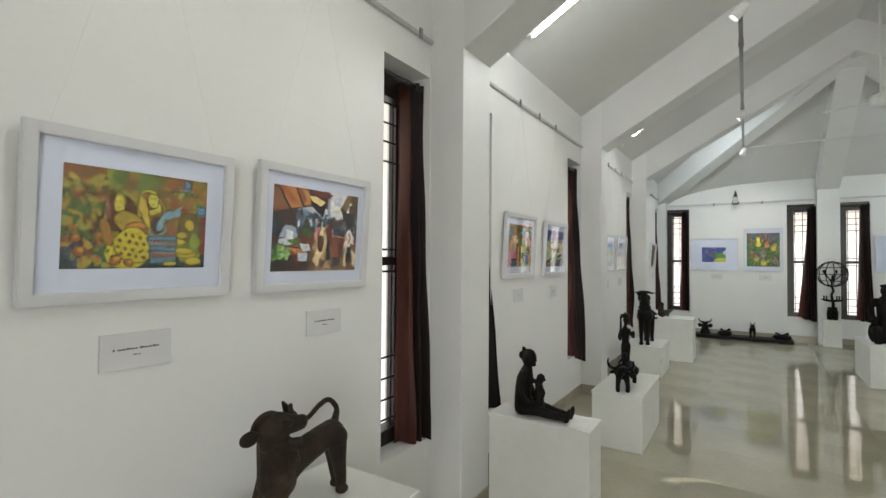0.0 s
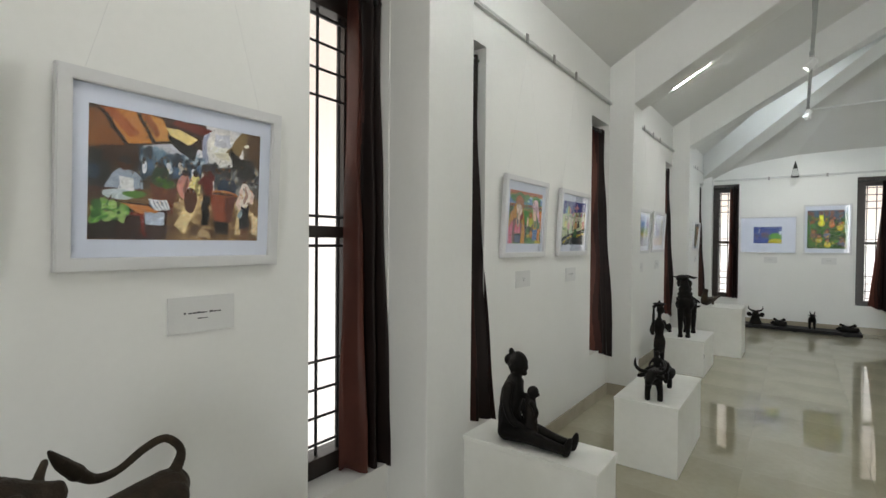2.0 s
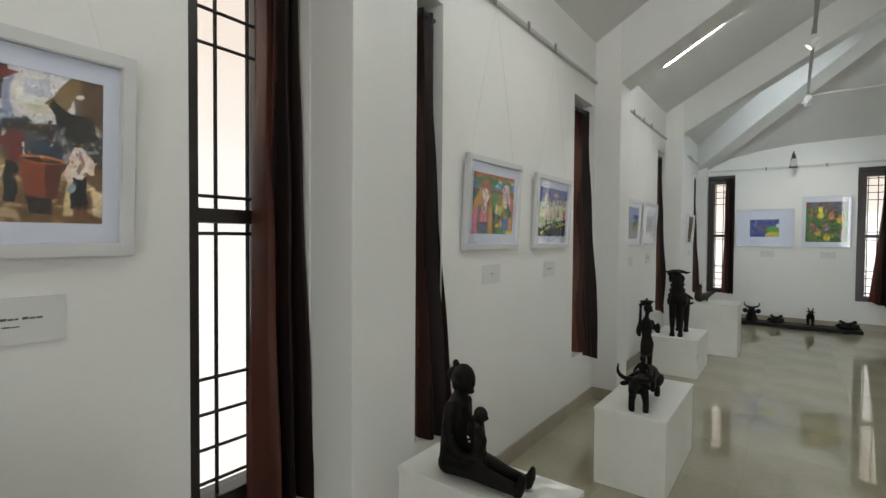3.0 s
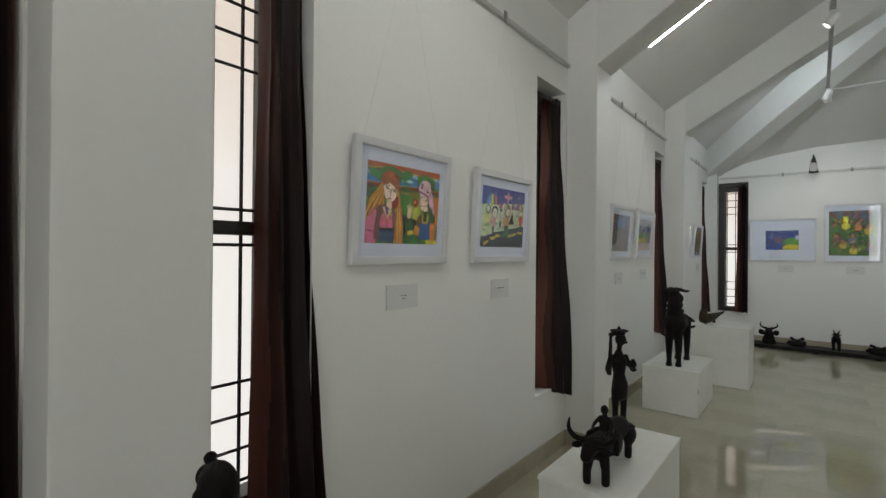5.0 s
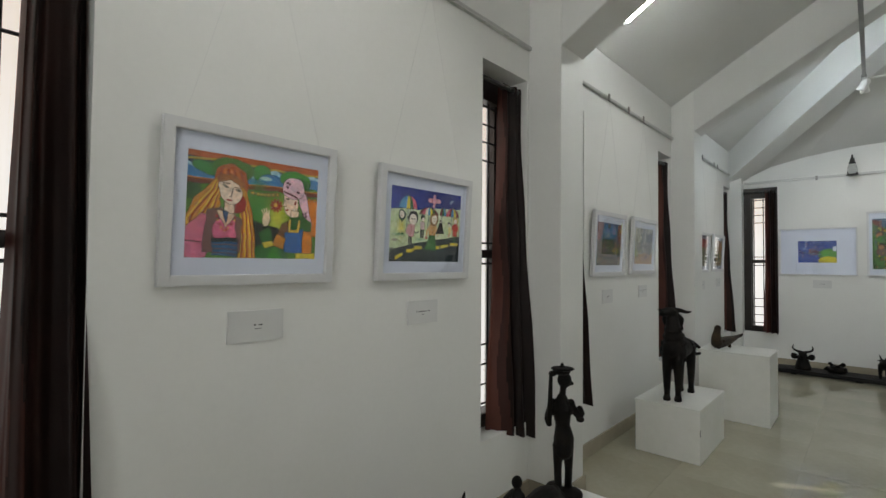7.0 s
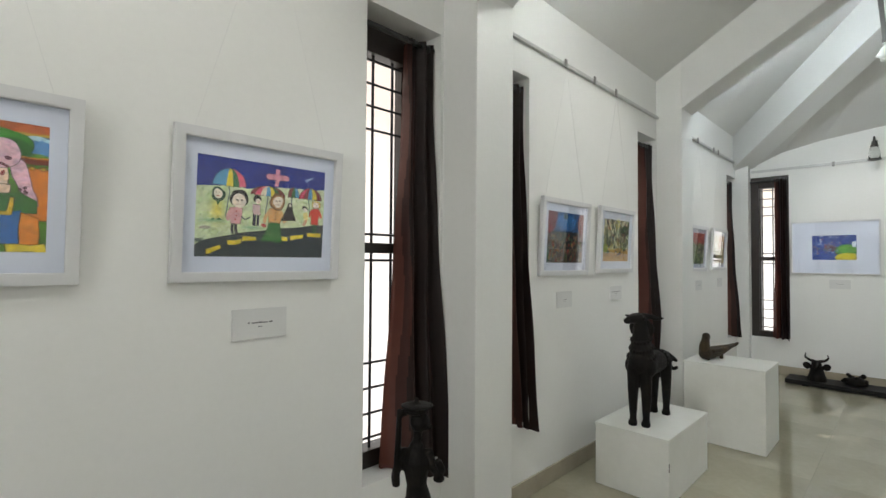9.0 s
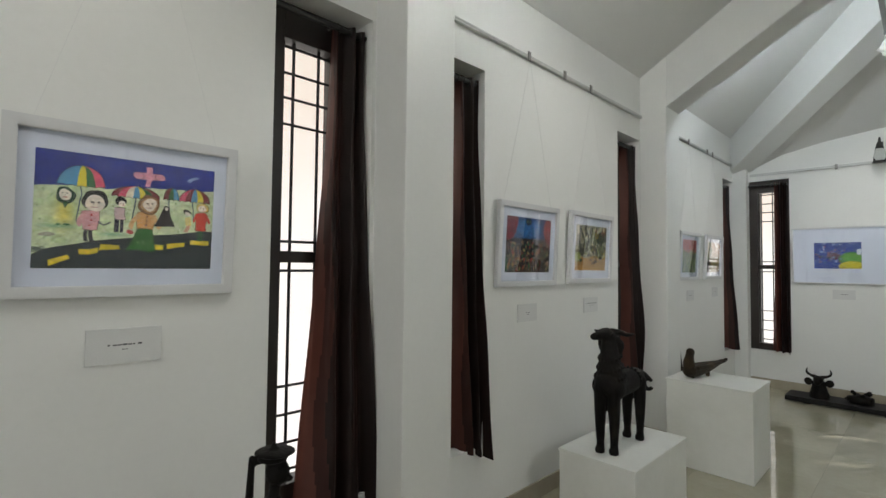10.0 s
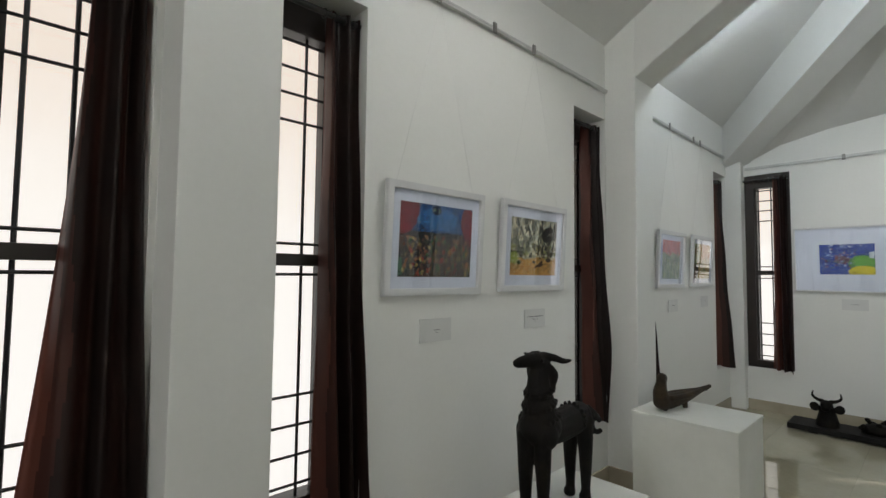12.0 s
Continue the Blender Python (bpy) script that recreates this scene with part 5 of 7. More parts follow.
    c.ell((0.66, 0.64, 0.58), 0.06, 0.29, 0.040, 0.012)
    c.glow((0.50, 0.70, 0.56), 0.12, 0.36, 0.08, 0.012, 0.7)
    c.glow((0.50, 0.70, 0.56), 0.40, 0.31, 0.07, 0.012, 0.7)
    c.speckle(0.06, 60)
    return c


def art_theatre():
    c = Canvas(0.425, 0.31, (0.16, 0.17, 0.18), 15, 200)
    c.band((0.14, 0.34, 0.52), 0.62, 1.2)
    c.ell((0.20, 0.44, 0.64), 0.5, 0.80, 0.28, 0.12)
    c.ell((0.50, 0.16, 0.20), 0.06, 0.86, 0.17, 0.22, -25)
    c.ell((0.52, 0.18, 0.20), 0.97, 0.72, 0.13, 0.22, 20)
    c.ell((0.10, 0.20, 0.28), 0.48, 0.93, 0.07, 0.045)
    c.ell((0.55, 0.62, 0.50), 0.45, 0.93, 0.012, 0.012)
    c.ell((0.55, 0.62, 0.50), 0.51, 0.93, 0.012, 0.012)
    c.dabs([(0.26, 0.20, 0.20), (0.34, 0.30, 0.24), (0.18, 0.18, 0.20), (0.40, 0.28, 0.24), (0.24, 0.28, 0.24)], 150, 0, 1, 0.0, 0.5, 0.02, 0.04, 1.5)
    c.dabs([(0.60, 0.46, 0.36), (0.52, 0.38, 0.30), (0.66, 0.54, 0.42)], 60, 0.03, 0.97, 0.12, 0.58, 0.012, 0.018, 1.2, 0.75)
    c.dabs([(0.56, 0.30, 0.22), (0.48, 0.46, 0.26), (0.30, 0.36, 0.30)], 40, 0.02, 0.98, 0.02, 0.45, 0.012, 0.022, 1.8, 0.7)
    c.rect((0.20, 0.42, 0.34), 0.0, 0.05, 0.02, 0.28)
    c.dabs([(0.08, 0.08, 0.10), (0.55, 0.36, 0.24), (0.26, 0.30, 0.34), (0.62, 0.56, 0.42)], 170, 0.02, 0.98, 0.02, 0.55, 0.004, 0.010, 1.6, 0.8)
    c.dabs([(0.66, 0.44, 0.30), (0.60, 0.26, 0.20), (0.26, 0.44, 0.30), (0.72, 0.64, 0.40), (0.08, 0.07, 0.08), (0.07, 0.08, 0.10)], 110, 0.04, 0.96, 0.04, 0.54, 0.012, 0.021, 1.4, 0.85)
    c.speckle(0.18, 50)
    c.brush(300, 0.016, 0.3, 0.6)
    c.c = np.clip((c.c - 0.3) * 1.1 + 0.22, 0.02, 0.95)
    return c


def art_rocks():
    c = Canvas(0.41, 0.30, (0.72, 0.70, 0.60), 16, 200)
    c.dabs([(0.14, 0.14, 0.12), (0.46, 0.46, 0.38), (0.80, 0.78, 0.68), (0.26, 0.27, 0.22)], 140, 0, 1, 0.42, 1, 0.012, 0.028, 4)
    c.band((0.72, 0.54, 0.28), -0.2, 0.30, 0.02, 0.02, 2)
    c.dabs([(0.78, 0.60, 0.32), (0.62, 0.46, 0.24)], 50, 0, 1, 0, 0.3, 0.02, 0.05, 0.4, 0.6)
    c.ell((0.12, 0.11, 0.10), 0.82, 0.74, 0.17, 0.10, 10)
    c.dabs([(0.20, 0.19, 0.15), (0.50, 0.52, 0.30), (0.36, 0.34, 0.24)], 60, 0, 1, 0.28, 0.55, 0.02, 0.04, 0.8)
    c.ell((0.52, 0.58, 0.24), 0.08, 0.30, 0.10, 0.08)
    c.tri((0.30, 0.20, 0.13), 0.46, 0.12, 0.72, 0.18, 0.68, 0.26)
    c.ell((0.22, 0.17, 0.12), 0.50, 0.24, 0.035, 0.02)
    c.ell((0.24, 0.19, 0.14), 0.82, 0.28, 0.06, 0.03)
    c.ell((0.22, 0.30, 0.14), 0.18, 0.22, 0.04, 0.03)
    c.dabs([(0.10, 0.10, 0.08), (0.85, 0.82, 0.70), (0.34, 0.34, 0.22)], 130, 0, 1, 0.3, 1, 0.004, 0.010, 2.5, 0.8)
    c.speckle(0.2, 50)
    c.soften(1)
    return c


def art_meadow():
    c = Canvas(0.36, 0.31, (0.42, 0.50, 0.34), 17, 110)
    c.band((0.74, 0.32, 0.28), 0.64, 1.2, 0, 0.05, 2)
    c.dabs([(0.82, 0.44, 0.36), (0.60, 0.24, 0.22)], 40, 0, 1, 0.66, 1, 0.03, 0.07, 0.8, 0.7)
    c.dabs([(0.30, 0.42, 0.24), (0.56, 0.62, 0.40), (0.70, 0.70, 0.56), (0.22, 0.28, 0.22)], 130, 0, 1, 0, 0.66, 0.015, 0.035, 2.2)
    c.dabs([(0.22, 0.20, 0.20), (0.76, 0.66, 0.58)], 24, 0.1, 0.95, 0.35, 0.62, 0.012, 0.02, 1.6)
    return c


def art_dusk():
    c = Canvas(0.40, 0.31, (0.66, 0.58, 0.34), 18, 110)
    c.ell((0.74, 0.48, 0.26), 0.7, 0.8, 0.4, 0.2)
    c.ell((0.34, 0.44, 0.26), 0.2, 0.6, 0.18, 0.4)
    c.dabs([(0.78, 0.62, 0.36), (0.46, 0.50, 0.30), (0.62, 0.40, 0.22), (0.80, 0.74, 0.52)], 110, 0, 1, 0, 1, 0.02, 0.05, 1.2)
    c.ell((0.24, 0.22, 0.16), 0.15, 0.2, 0.14, 0.16)
    return c


def art_night_hill():
    c = Canvas(0.385, 0.275, (0.16, 0.27, 0.58), 19, 130)
    c.dabs([(0.20, 0.33, 0.64), (0.13, 0.21, 0.46)], 60, 0, 1, 0, 1, 0.03, 0.06, 0.8, 0.6)
    c.ell((0.26, 0.48, 0.24), 0.78, 0.38, 0.26, 0.18)
    c.ell((0.76, 0.70, 0.16), 0.80, 0.10, 0.28, 0.11)
    c.ell((0.36, 0.22, 0.28), 0.42, 0.48, 0.15, 0.10)
    c.dabs([(0.80, 0.84, 0.90), (0.70, 0.52, 0.50), (0.56, 0.66, 0.78)], 26, 0.04, 0.6, 0.5, 0.72, 0.010, 0.018)
    c.dabs([(0.88, 0.90, 0.92)], 14, 0.05, 0.9, 0.88, 0.98, 0.015, 0.03, 0.4)
    c.dabs([(0.50, 0.20, 0.22), (0.20, 0.40, 0.40), (0.62, 0.60, 0.66)], 24, 0.1, 0.55, 0.2, 0.55, 0.012, 0.022, 1.4)
    c.rect((0.66, 0.72, 0.78), 0.92, 0.99, 0.5, 0.72)
    c.dabs([(0.40, 0.36, 0.12), (0.52, 0.40, 0.14)], 12, 0.62, 0.98, 0.04, 0.14, 0.012, 0.02)
    c.dabs([(0.50, 0.60, 0.80)], 20, 0.02, 0.55, 0.02, 0.3, 0.006, 0.012)
    c.speckle(0.22, 40)
    c.dabs([(0.86, 0.88, 0.92), (0.62, 0.70, 0.86), (0.70, 0.40, 0.36)], 34, 0.04, 0.66, 0.12, 0.95, 0.014, 0.026, 0.7, 0.9)
    c.ell((0.36, 0.62, 0.22), 0.80, 0.42, 0.19, 0.13)
    c.ell((0.84, 0.78, 0.18), 0.80, 0.16, 0.21, 0.09)
    c.rect((0.82, 0.86, 0.90), 0.90, 0.98, 0.52, 0.74)
    return c


def art_playground():
    c = Canvas(0.49, 0.60, (0.17, 0.33, 0.12), 20, 190, 0.008)
    c.band((0.26, 0.36, 0.46), 0.82, 1.2, 0, 0.02, 2)
    c.dabs([(0.40, 0.22, 0.20), (0.24, 0.30, 0.40), (0.46, 0.30, 0.26), (0.20, 0.34, 0.22)], 40, 0, 1, 0.74, 1, 0.03, 0.06, 1.8)
    c.dabs([(0.30, 0.52, 0.20), (0.18, 0.36, 0.14), (0.36, 0.56, 0.24)], 60, 0, 1, 0, 0.75, 0.04, 0.09, 0.6, 0.6)
    people = ((0.36, 0.66, (0.86, 0.78, 0.14)), (0.62, 0.62, (0.72, 0.42, 0.22)), (0.14, 0.60, (0.26, 0.46, 0.20)), (0.82, 0.54, (0.72, 0.64, 0.16)),
              (0.16, 0.34, (0.42, 0.30, 0.30)), (0.50, 0.34, (0.40, 0.40, 0.50)), (0.30, 0.22, (0.66, 0.60, 0.22)), (0.52, 0.10, (0.80, 0.72, 0.20)), (0.86, 0.14, (0.36, 0.36, 0.46)))
    for u, v, col in people:
        c.ell(col, u, v, 0.085, 0.10)
        c.ell((0.14, 0.10, 0.09), u, v + 0.11, 0.07, 0.066)
        c.ell((0.58, 0.40, 0.28), u, v + 0.095, 0.046, 0.050)
    c.rect((0.86, 0.80, 0.16), 0.31, 0.41, 0.60, 0.88)
    c.dabs([(0.80, 0.66, 0.16), (0.62, 0.20, 0.14), (0.20, 0.26, 0.46), (0.10, 0.16, 0.08), (0.70, 0.50, 0.34)], 110, 0.02, 0.98, 0.02, 0.8, 0.008, 0.02, 1.5, 0.8)
    c.speckle(0.25, 40)
    c.dabs([(0.92, 0.84, 0.20), (0.80, 0.40, 0.20), (0.36, 0.66, 0.22)], 22, 0.04, 0.96, 0.04, 0.82, 0.010, 0.022, 1.3, 0.85)
    c.c = np.clip((c.c - 0.3) * 1.15 + 0.32, 0.03, 0.95)
    c.soften(1)
    return c


def art_pale():
    c = Canvas(0.38, 0.28, (0.50, 0.58, 0.66), 21, 60)
    c.dabs([(0.40, 0.50, 0.60), (0.60, 0.64, 0.66), (0.44, 0.52, 0.46)], 50, 0, 1, 0, 1, 0.04, 0.08)
    return c


def make_painting(canvas, W, H, m, label, fw=0.031, du=0.0, dv=0.0, depth=0.024):
    """Framed picture under glass; local origin at the lower middle of its back."""
    p = empty("framed_painting", m)
    tagged(p, label, "painting", group="framed paintings")
    # four mitred frame members
    for k in range(4):
        bm = bmesh.new()
        hw, hh = W / 2, H / 2
        o = [(-hw, -hh), (hw, -hh), (hw, hh), (-hw, hh)]
        i = [(-hw + fw, -hh + fw), (hw - fw, -hh + fw), (hw - fw, hh - fw), (-hw + fw, hh - fw)]
        a, b = k, (k + 1) % 4
        ring = [o[a], o[b], i[b], i[a]]
        v0 = [bm.verts.new((x, 0, z + hh)) for x, z in ring]
        v1 = [bm.verts.new((x, -depth, z + hh)) for x, z in ring]
        bm.faces.new(v0)
        bm.faces.new(list(reversed(v1)))
        for q in range(4):
            bm.faces.new((v0[q], v1[q], v1[(q + 1) % 4], v0[(q + 1) % 4]))
        bmesh.ops.recalc_face_normals(bm, faces=bm.faces)
        long_e = [e for e in bm.edges if abs((e.verts[0].co - e.verts[1].co).length) > 0.1 and all(v.co.y < -0.001 for v in e.verts)]
        bmesh.ops.bevel(bm, geom=long_e, offset=0.003, segments=2, affect='EDGES')
        part("frame_side", bm, FRAMEP, p)
    cx, cz = du, H / 2 + dv
    iw, ih = canvas.w / 2, canvas.h / 2
    bm = bmesh.new()
    x0, x1, z0, z1 = -W / 2 + fw - 0.003, W / 2 - fw + 0.003, fw - 0.003, H - fw + 0.003
    for q in ((x0, x1, z0, cz - ih), (x0, x1, cz + ih, z1), (x0, cx - iw, cz - ih, cz + ih), (cx + iw, x1, cz - ih, cz + ih)):
        add_box(bm, q[0], q[1], -0.0105, -0.008, q[2], q[3])
    part("mat", bm, MAT, p, "bluish white mat board")
    art = new("artwork", canvas.mesh("artwork"))
    art.parent = p
    art.location = (cx, -0.0085, cz)
    part("backing", box(x0, x1, -0.006, -0.001, z0, z1), BACKING, p)
    g = part("glass", box(x0, x1, -0.0135, -0.012, z0, z1), PICGLASS, p, "clear picture glass")
    g.visible_shadow = False
    return p


TILT = 3.1
LEFT_ART = [
    (art_harvest(), 1.246, 1.262, 0.535, 0.445, "framed mustard-toned painting of two seated women with baskets"),
    (art_market(), 1.892, 1.259, 0.560, 0.464, "framed painting of a busy covered market street"),
    (art_sisters(), 3.876, 1.247, 0.560, 0.474, "framed bright painting of two long-haired women in bloom"),
    (art_umbrellas(), 4.646, 1.245, 0.565, 0.467, "framed child-like painting of striped umbrellas beside a road"),
    (art_theatre(), 6.570, 1.231, 0.570, 0.467, "framed dark painting of a crowd under red curtains"),
    (art_rocks(), 7.280, 1.238, 0.570, 0.467, "framed ochre and black painting of a rocky shore"),
    (art_meadow(), 9.150, 1.232, 0.55, 0.455, "framed painting of reddish sky over green reeds"),
    (art_dusk(), 9.868, 1.236, 0.55, 0.455, "framed ochre and green painting with strong reflections"),
]
for cv, y, z, W, H, lab in LEFT_ART:
    make_painting(cv, W, H, pose(0.002, y, z, TILT, 0, 90), lab)
FAR_ART = [
    (art_night_hill(), 0.938, 1.195, 0.775, 0.60, 0.014, "framed small night-blue painting with a wide pale mat"),
    (art_playground(), 1.704, 1.195, 0.59, 0.775, 0.022, "framed green painting of many children on a lawn"),
    (art_pale(), 3.59, 1.205, 0.775, 0.60, 0.014, "framed pale blue painting with a wide mat"),
]
for cv, x, z, W, H, fw, lab in FAR_ART:
    make_painting(cv, W, H, pose(x, Y1 - 0.002, z, 1.5, 0, 0), lab, fw=fw)


# ---- caption cards ----
def make_card(m, bars):
    c = empty("caption_card", m)
    tagged(c, "small grey-white caption card fixed on the wall", "caption card", group="caption cards")
    part("card", box(-0.0925, 0.0925, -0.006, 0, -0.05, 0.05, bevel=0.0015), CARD, c)
    for k, (u, w, v, h) in enumerate(bars):
        n = max(2, int(w / 0.011))
        bm = bmesh.new()
        x = u - w / 2
        for q in range(n):
            ww = w / n
            add_box(bm, x + q * ww + 0.001, x + (q + (0.95 if (q * 7 + k) % 5 else 0.55)) * ww, -0.0066, -0.0058, v - h * 0.2, v + h * (0.2 if q % 3 else 0.34))
        part("print_line", bm, INK, c)
    return c


LINES = {0: [(0.0, 0.125, 0.005, 0.010), (0.0, 0.022, -0.012, 0.006)], 1: [(0.0, 0.105, 0.004, 0.010), (0.0, 0.03, -0.012, 0.006)],
         2: [(0.005, 0.030, 0.003, 0.009), (0.005, 0.024, -0.009, 0.005)], 3: [(0.0, 0.085, 0.003, 0.009), (0.0, 0.016, -0.010, 0.005)],
         4: [(0.005, 0.034, 0.0, 0.008), (0.005, 0.018, -0.011, 0.005)], 5: [(0.0, 0.140, 0.010, 0.008), (0.0, 0.05, -0.004, 0.005), (0.0, 0.012, -0.015, 0.005)],
         6: [(0.0, 0.07, 0.002, 0.008)], 7: [(0.0, 0.03, 0.002, 0.008)]}
for k, (y, z) in enumerate([(1.249, 1.123), (1.949, 1.127), (3.888, 1.113), (4.642, 1.103), (6.584, 1.079), (7.312, 1.089), (9.230, 1.083), (9.973, 1.095)]):
    make_card(pose(0, y, z, 0, 0, 90), LINES[k])
for x in (0.985, 1.735, 3.6):
    make_card(pose(x, Y1, 1.085), [(0.0, 0.06, 0.002, 0.008)])


# ---- picture rails, clips and hanging wires ----
def make_rail(m, length, clips):
    r = empty("picture_rail", m)
    tagged(r, "slim pale aluminium picture rail fixed high on the wall", "picture rail", group="picture rails")
    bm = bmesh.new()
    add_box(bm, 0.01, length - 0.01, -0.010, 0, -0.014, 0.016, bevel=0.002, seg=1)
    add_box(bm, 0.01, length - 0.01, -0.024, -0.011, -0.016, -0.006, bevel=0.002, seg=1)
    add_box(bm, 0.01, length - 0.01, -0.026, -0.020, -0.006, 0.004, bevel=0.001, seg=1)
    part("channel", bm, ALU, r)
    for u in clips:
        part("hook_clip", box(u - 0.013, u + 0.013, -0.034, -0.0265, -0.034, 0.020, bevel=0.003), CLIPM, r, "dull steel hook clip")
    return r


RAIL_Z = 2.56
for a, b, cl in ((0.22, 2.708, (1.03, 1.67, 2.35)), (3.015, 5.505, (0.845, 1.235, 1.625)), (5.77, 8.117, (0.79, 1.17, 1.50)), (8.39, 10.69, (0.76, 1.30, 1.47))):
    make_rail(pose(0, a, RAIL_Z, 0, 0, 90), b - a, cl)
make_rail(pose(0.145, Y1, 2.44), 2.30, (0.80, 1.55))
make_rail(pose(2.755, Y1, 2.44), 2.30, (0.84,))
for cv, y, z, W, H, lab in LEFT_ART:
    w = empty("hanging_wire", pose(0, y, z + H))
    tagged(w, "thin clear wire holding a framed painting from the rail", "wire", group="hanging wires")
    for s in (-1, 1):
        part("strand", rod((0.020, s * W * 0.40, -0.01), (0.028, 0, RAIL_Z - 0.03 - z - H), 0.0005, n=6), WIREM, w)

# ---- plinths ----
def make_plinth(x0, x1, y0, y1, h, label):
    p = empty("plinth", pose((x0 + x1) / 2, (y0 + y1) / 2, 0))
    tagged(p, label, "plinth", group="display plinths")
    w, d = (x1 - x0) / 2, (y1 - y0) / 2
    part("body", box(-w + 0.004, w - 0.004, -d + 0.004, d - 0.004, 0.0, h - 0.018, bevel=0.005), PLINTH, p)
    part("top_board", box(-w, w, -d, d, h - 0.018, h, bevel=0.004), PLINTH, p)
    return p


make_plinth(0.06, 0.50, 1.30, 1.93, 0.59, "white painted wooden plinth under the beast statue")
make_plinth(0.315, 0.838, 2.795, 3.01, 0.59, "tall narrow white plinth before a pilaster")
make_plinth(0.46, 0.822, 4.20, 4.992, 0.405, "low white plinth carrying two bronze statues")
low = make_plinth(0.187, 0.612, 6.62, 7.31, 0.36, "low white plinth carrying a long-legged bull")
part("chip", box(0.2065, 0.2105, -0.336, -0.328, 0.185, 0.230, bevel=0.001), DARKM, low, "dark chipped slot near the edge")
make_plinth(0.31, 0.838, 7.79, 8.24, 0.578, "white plinth carrying a bronze bird")
make_plinth(2.50, 2.74, 10.40, 10.62, 0.43, "slim white post plinth before the end wall")
make_plinth(2.58, 3.12, 7.50, 8.36, 0.45, "white plinth carrying a dark figure group")


# ---- statues ----
class Clay:
    def __init__(self):
        self.bm = bmesh.new()

    def ball(self, c, r, rot=(0, 0, 0)):
        if not isinstance(r, tuple):
            r = (r, r, r)
        m = pose(*c, *rot) @ Matrix.Diagonal((*r, 1))
        bmesh.ops.create_icosphere(self.bm, subdivisions=3, radius=1, matrix=m)
        return self

    def limb(self, pts, radii):
        """A smooth tapering limb through the points."""
        P = [Vector(p) for p in pts]
        out, rad = [], []
        n = len(P)
        for i in range(n - 1):
            p0, p1, p2, p3 = P[max(i - 1, 0)], P[i], P[i + 1], P[min(i + 2, n - 1)]
            steps = 6
            for k in range(steps):
                t = k / steps
                out.append(0.5 * ((2 * p1) + (p2 - p0) * t + (2 * p0 - 5 * p1 + 4 * p2 - p3) * t * t + (3 * p1 - p0 - 3 * p2 + p3) * t ** 3))
                rad.append(radii[i] * (1 - t) + radii[i + 1] * t)
        out.append(P[-1])
        rad.append(radii[-1])
        seg = 12
        prev = None
        up = Vector((0.31, 0.17, 0.93))
        for i, (p, r) in enumerate(zip(out, rad)):
            d = (out[min(i + 1, len(out) - 1)] - out[max(i - 1, 0)]).normalized()
            a = d.cross(up)
            if a.length < 1e-3:
                a = d.cross(Vector((1, 0, 0)))
            a.normalize()
            b = d.cross(a).normalized()
            ring = [self.bm.verts.new(p + a * r * math.cos(2 * math.pi * k / seg) + b * r * math.sin(2 * math.pi * k / seg)) for k in range(seg)]
            if prev:
                for k in range(seg):
                    self.bm.faces.new((prev[k], prev[(k + 1) % seg], ring[(k + 1) % seg], ring[k]))
            else:
                self.bm.faces.new(list(reversed(ring)))
            prev = ring
        self.bm.faces.new(prev)
        self.ball(out[0], rad[0] * 0.99)
        self.ball(out[-1], rad[-1] * 0.99)
        return self

    def slab(self, x0, x1, y0, y1, z0, z1):
        add_box(self.bm, x0, x1, y0, y1, z0, z1)
        return self

    def done(self, name, m, mat, label, voxel=0.005, fuse=True):
        bmesh.ops.recalc_face_normals(self.bm, faces=self.bm.faces)
        ob = new(name, mesh_of(name, self.bm, mat, True))
        ob.matrix_world = m
        if fuse:
            md = ob.modifiers.new("fuse", 'REMESH')
            md.mode, md.voxel_size, md.use_smooth_shade = 'VOXEL', voxel, True
        return tagged(ob, label, "statue")


# beast with curled tail, head turned back
c = Clay()
c.limb([(0.295, 1.50, 0.755), (0.275, 1.58, 0.768), (0.262, 1.68, 0.785), (0.258, 1.745, 0.79)], [0.056, 0.045, 0.043, 0.047])
c.limb([(0.300, 1.495, 0.74), (0.310, 1.480, 0.81), (0.318, 1.466, 0.87)], [0.056, 0.051, 0.045])
c.limb([(0.300, 1.52, 0.785), (0.318, 1.50, 0.825), (0.322, 1.485, 0.85)], [0.046, 0.042, 0.034])
c.ball((0.324, 1.458, 0.899), (0.046, 0.052, 0.046))
c.limb([(0.330, 1.475, 0.914), (0.344, 1.505, 0.909), (0.353, 1.530, 0.907)], [0.034, 0.027, 0.022])
c.limb([(0.330, 1.465, 0.872), (0.344, 1.500, 0.853), (0.353, 1.526, 0.853)], [0.030, 0.018, 0.014])
c.ball((0.357, 1.534, 0.920), (0.015, 0.014, 0.010))
c.ball((0.366, 1.478, 0.922), (0.012, 0.015, 0.010))
c.limb([(0.330, 1.515, 0.915), (0.325, 1.520, 0.935), (0.312, 1.530, 0.950)], [0.009, 0.008, 0.006])
c.ball((0.342, 1.372, 0.905), (0.010, 0.030, 0.021))
c.limb([(0.330, 1.415, 0.903), (0.340, 1.385, 0.905)], [0.011, 0.008])
c.limb([(0.330, 1.43, 0.865), (0.350, 1.48, 0.838), (0.352, 1.53, 0.845)], [0.016, 0.012, 0.008])
for k in range(20):
    t = k / 19 * math.pi
    c.ball((0.312, 1.450 - 0.050 * math.cos(t), 0.902 + 0.046 * math.sin(t)), 0.006)
c.ball((0.352, 1.470, 0.920), (0.010, 0.013, 0.008))
for k in range(5):
    c.ball((0.356, 1.495 + 0.009 * k, 0.889), (0.003, 0.003, 0.006))
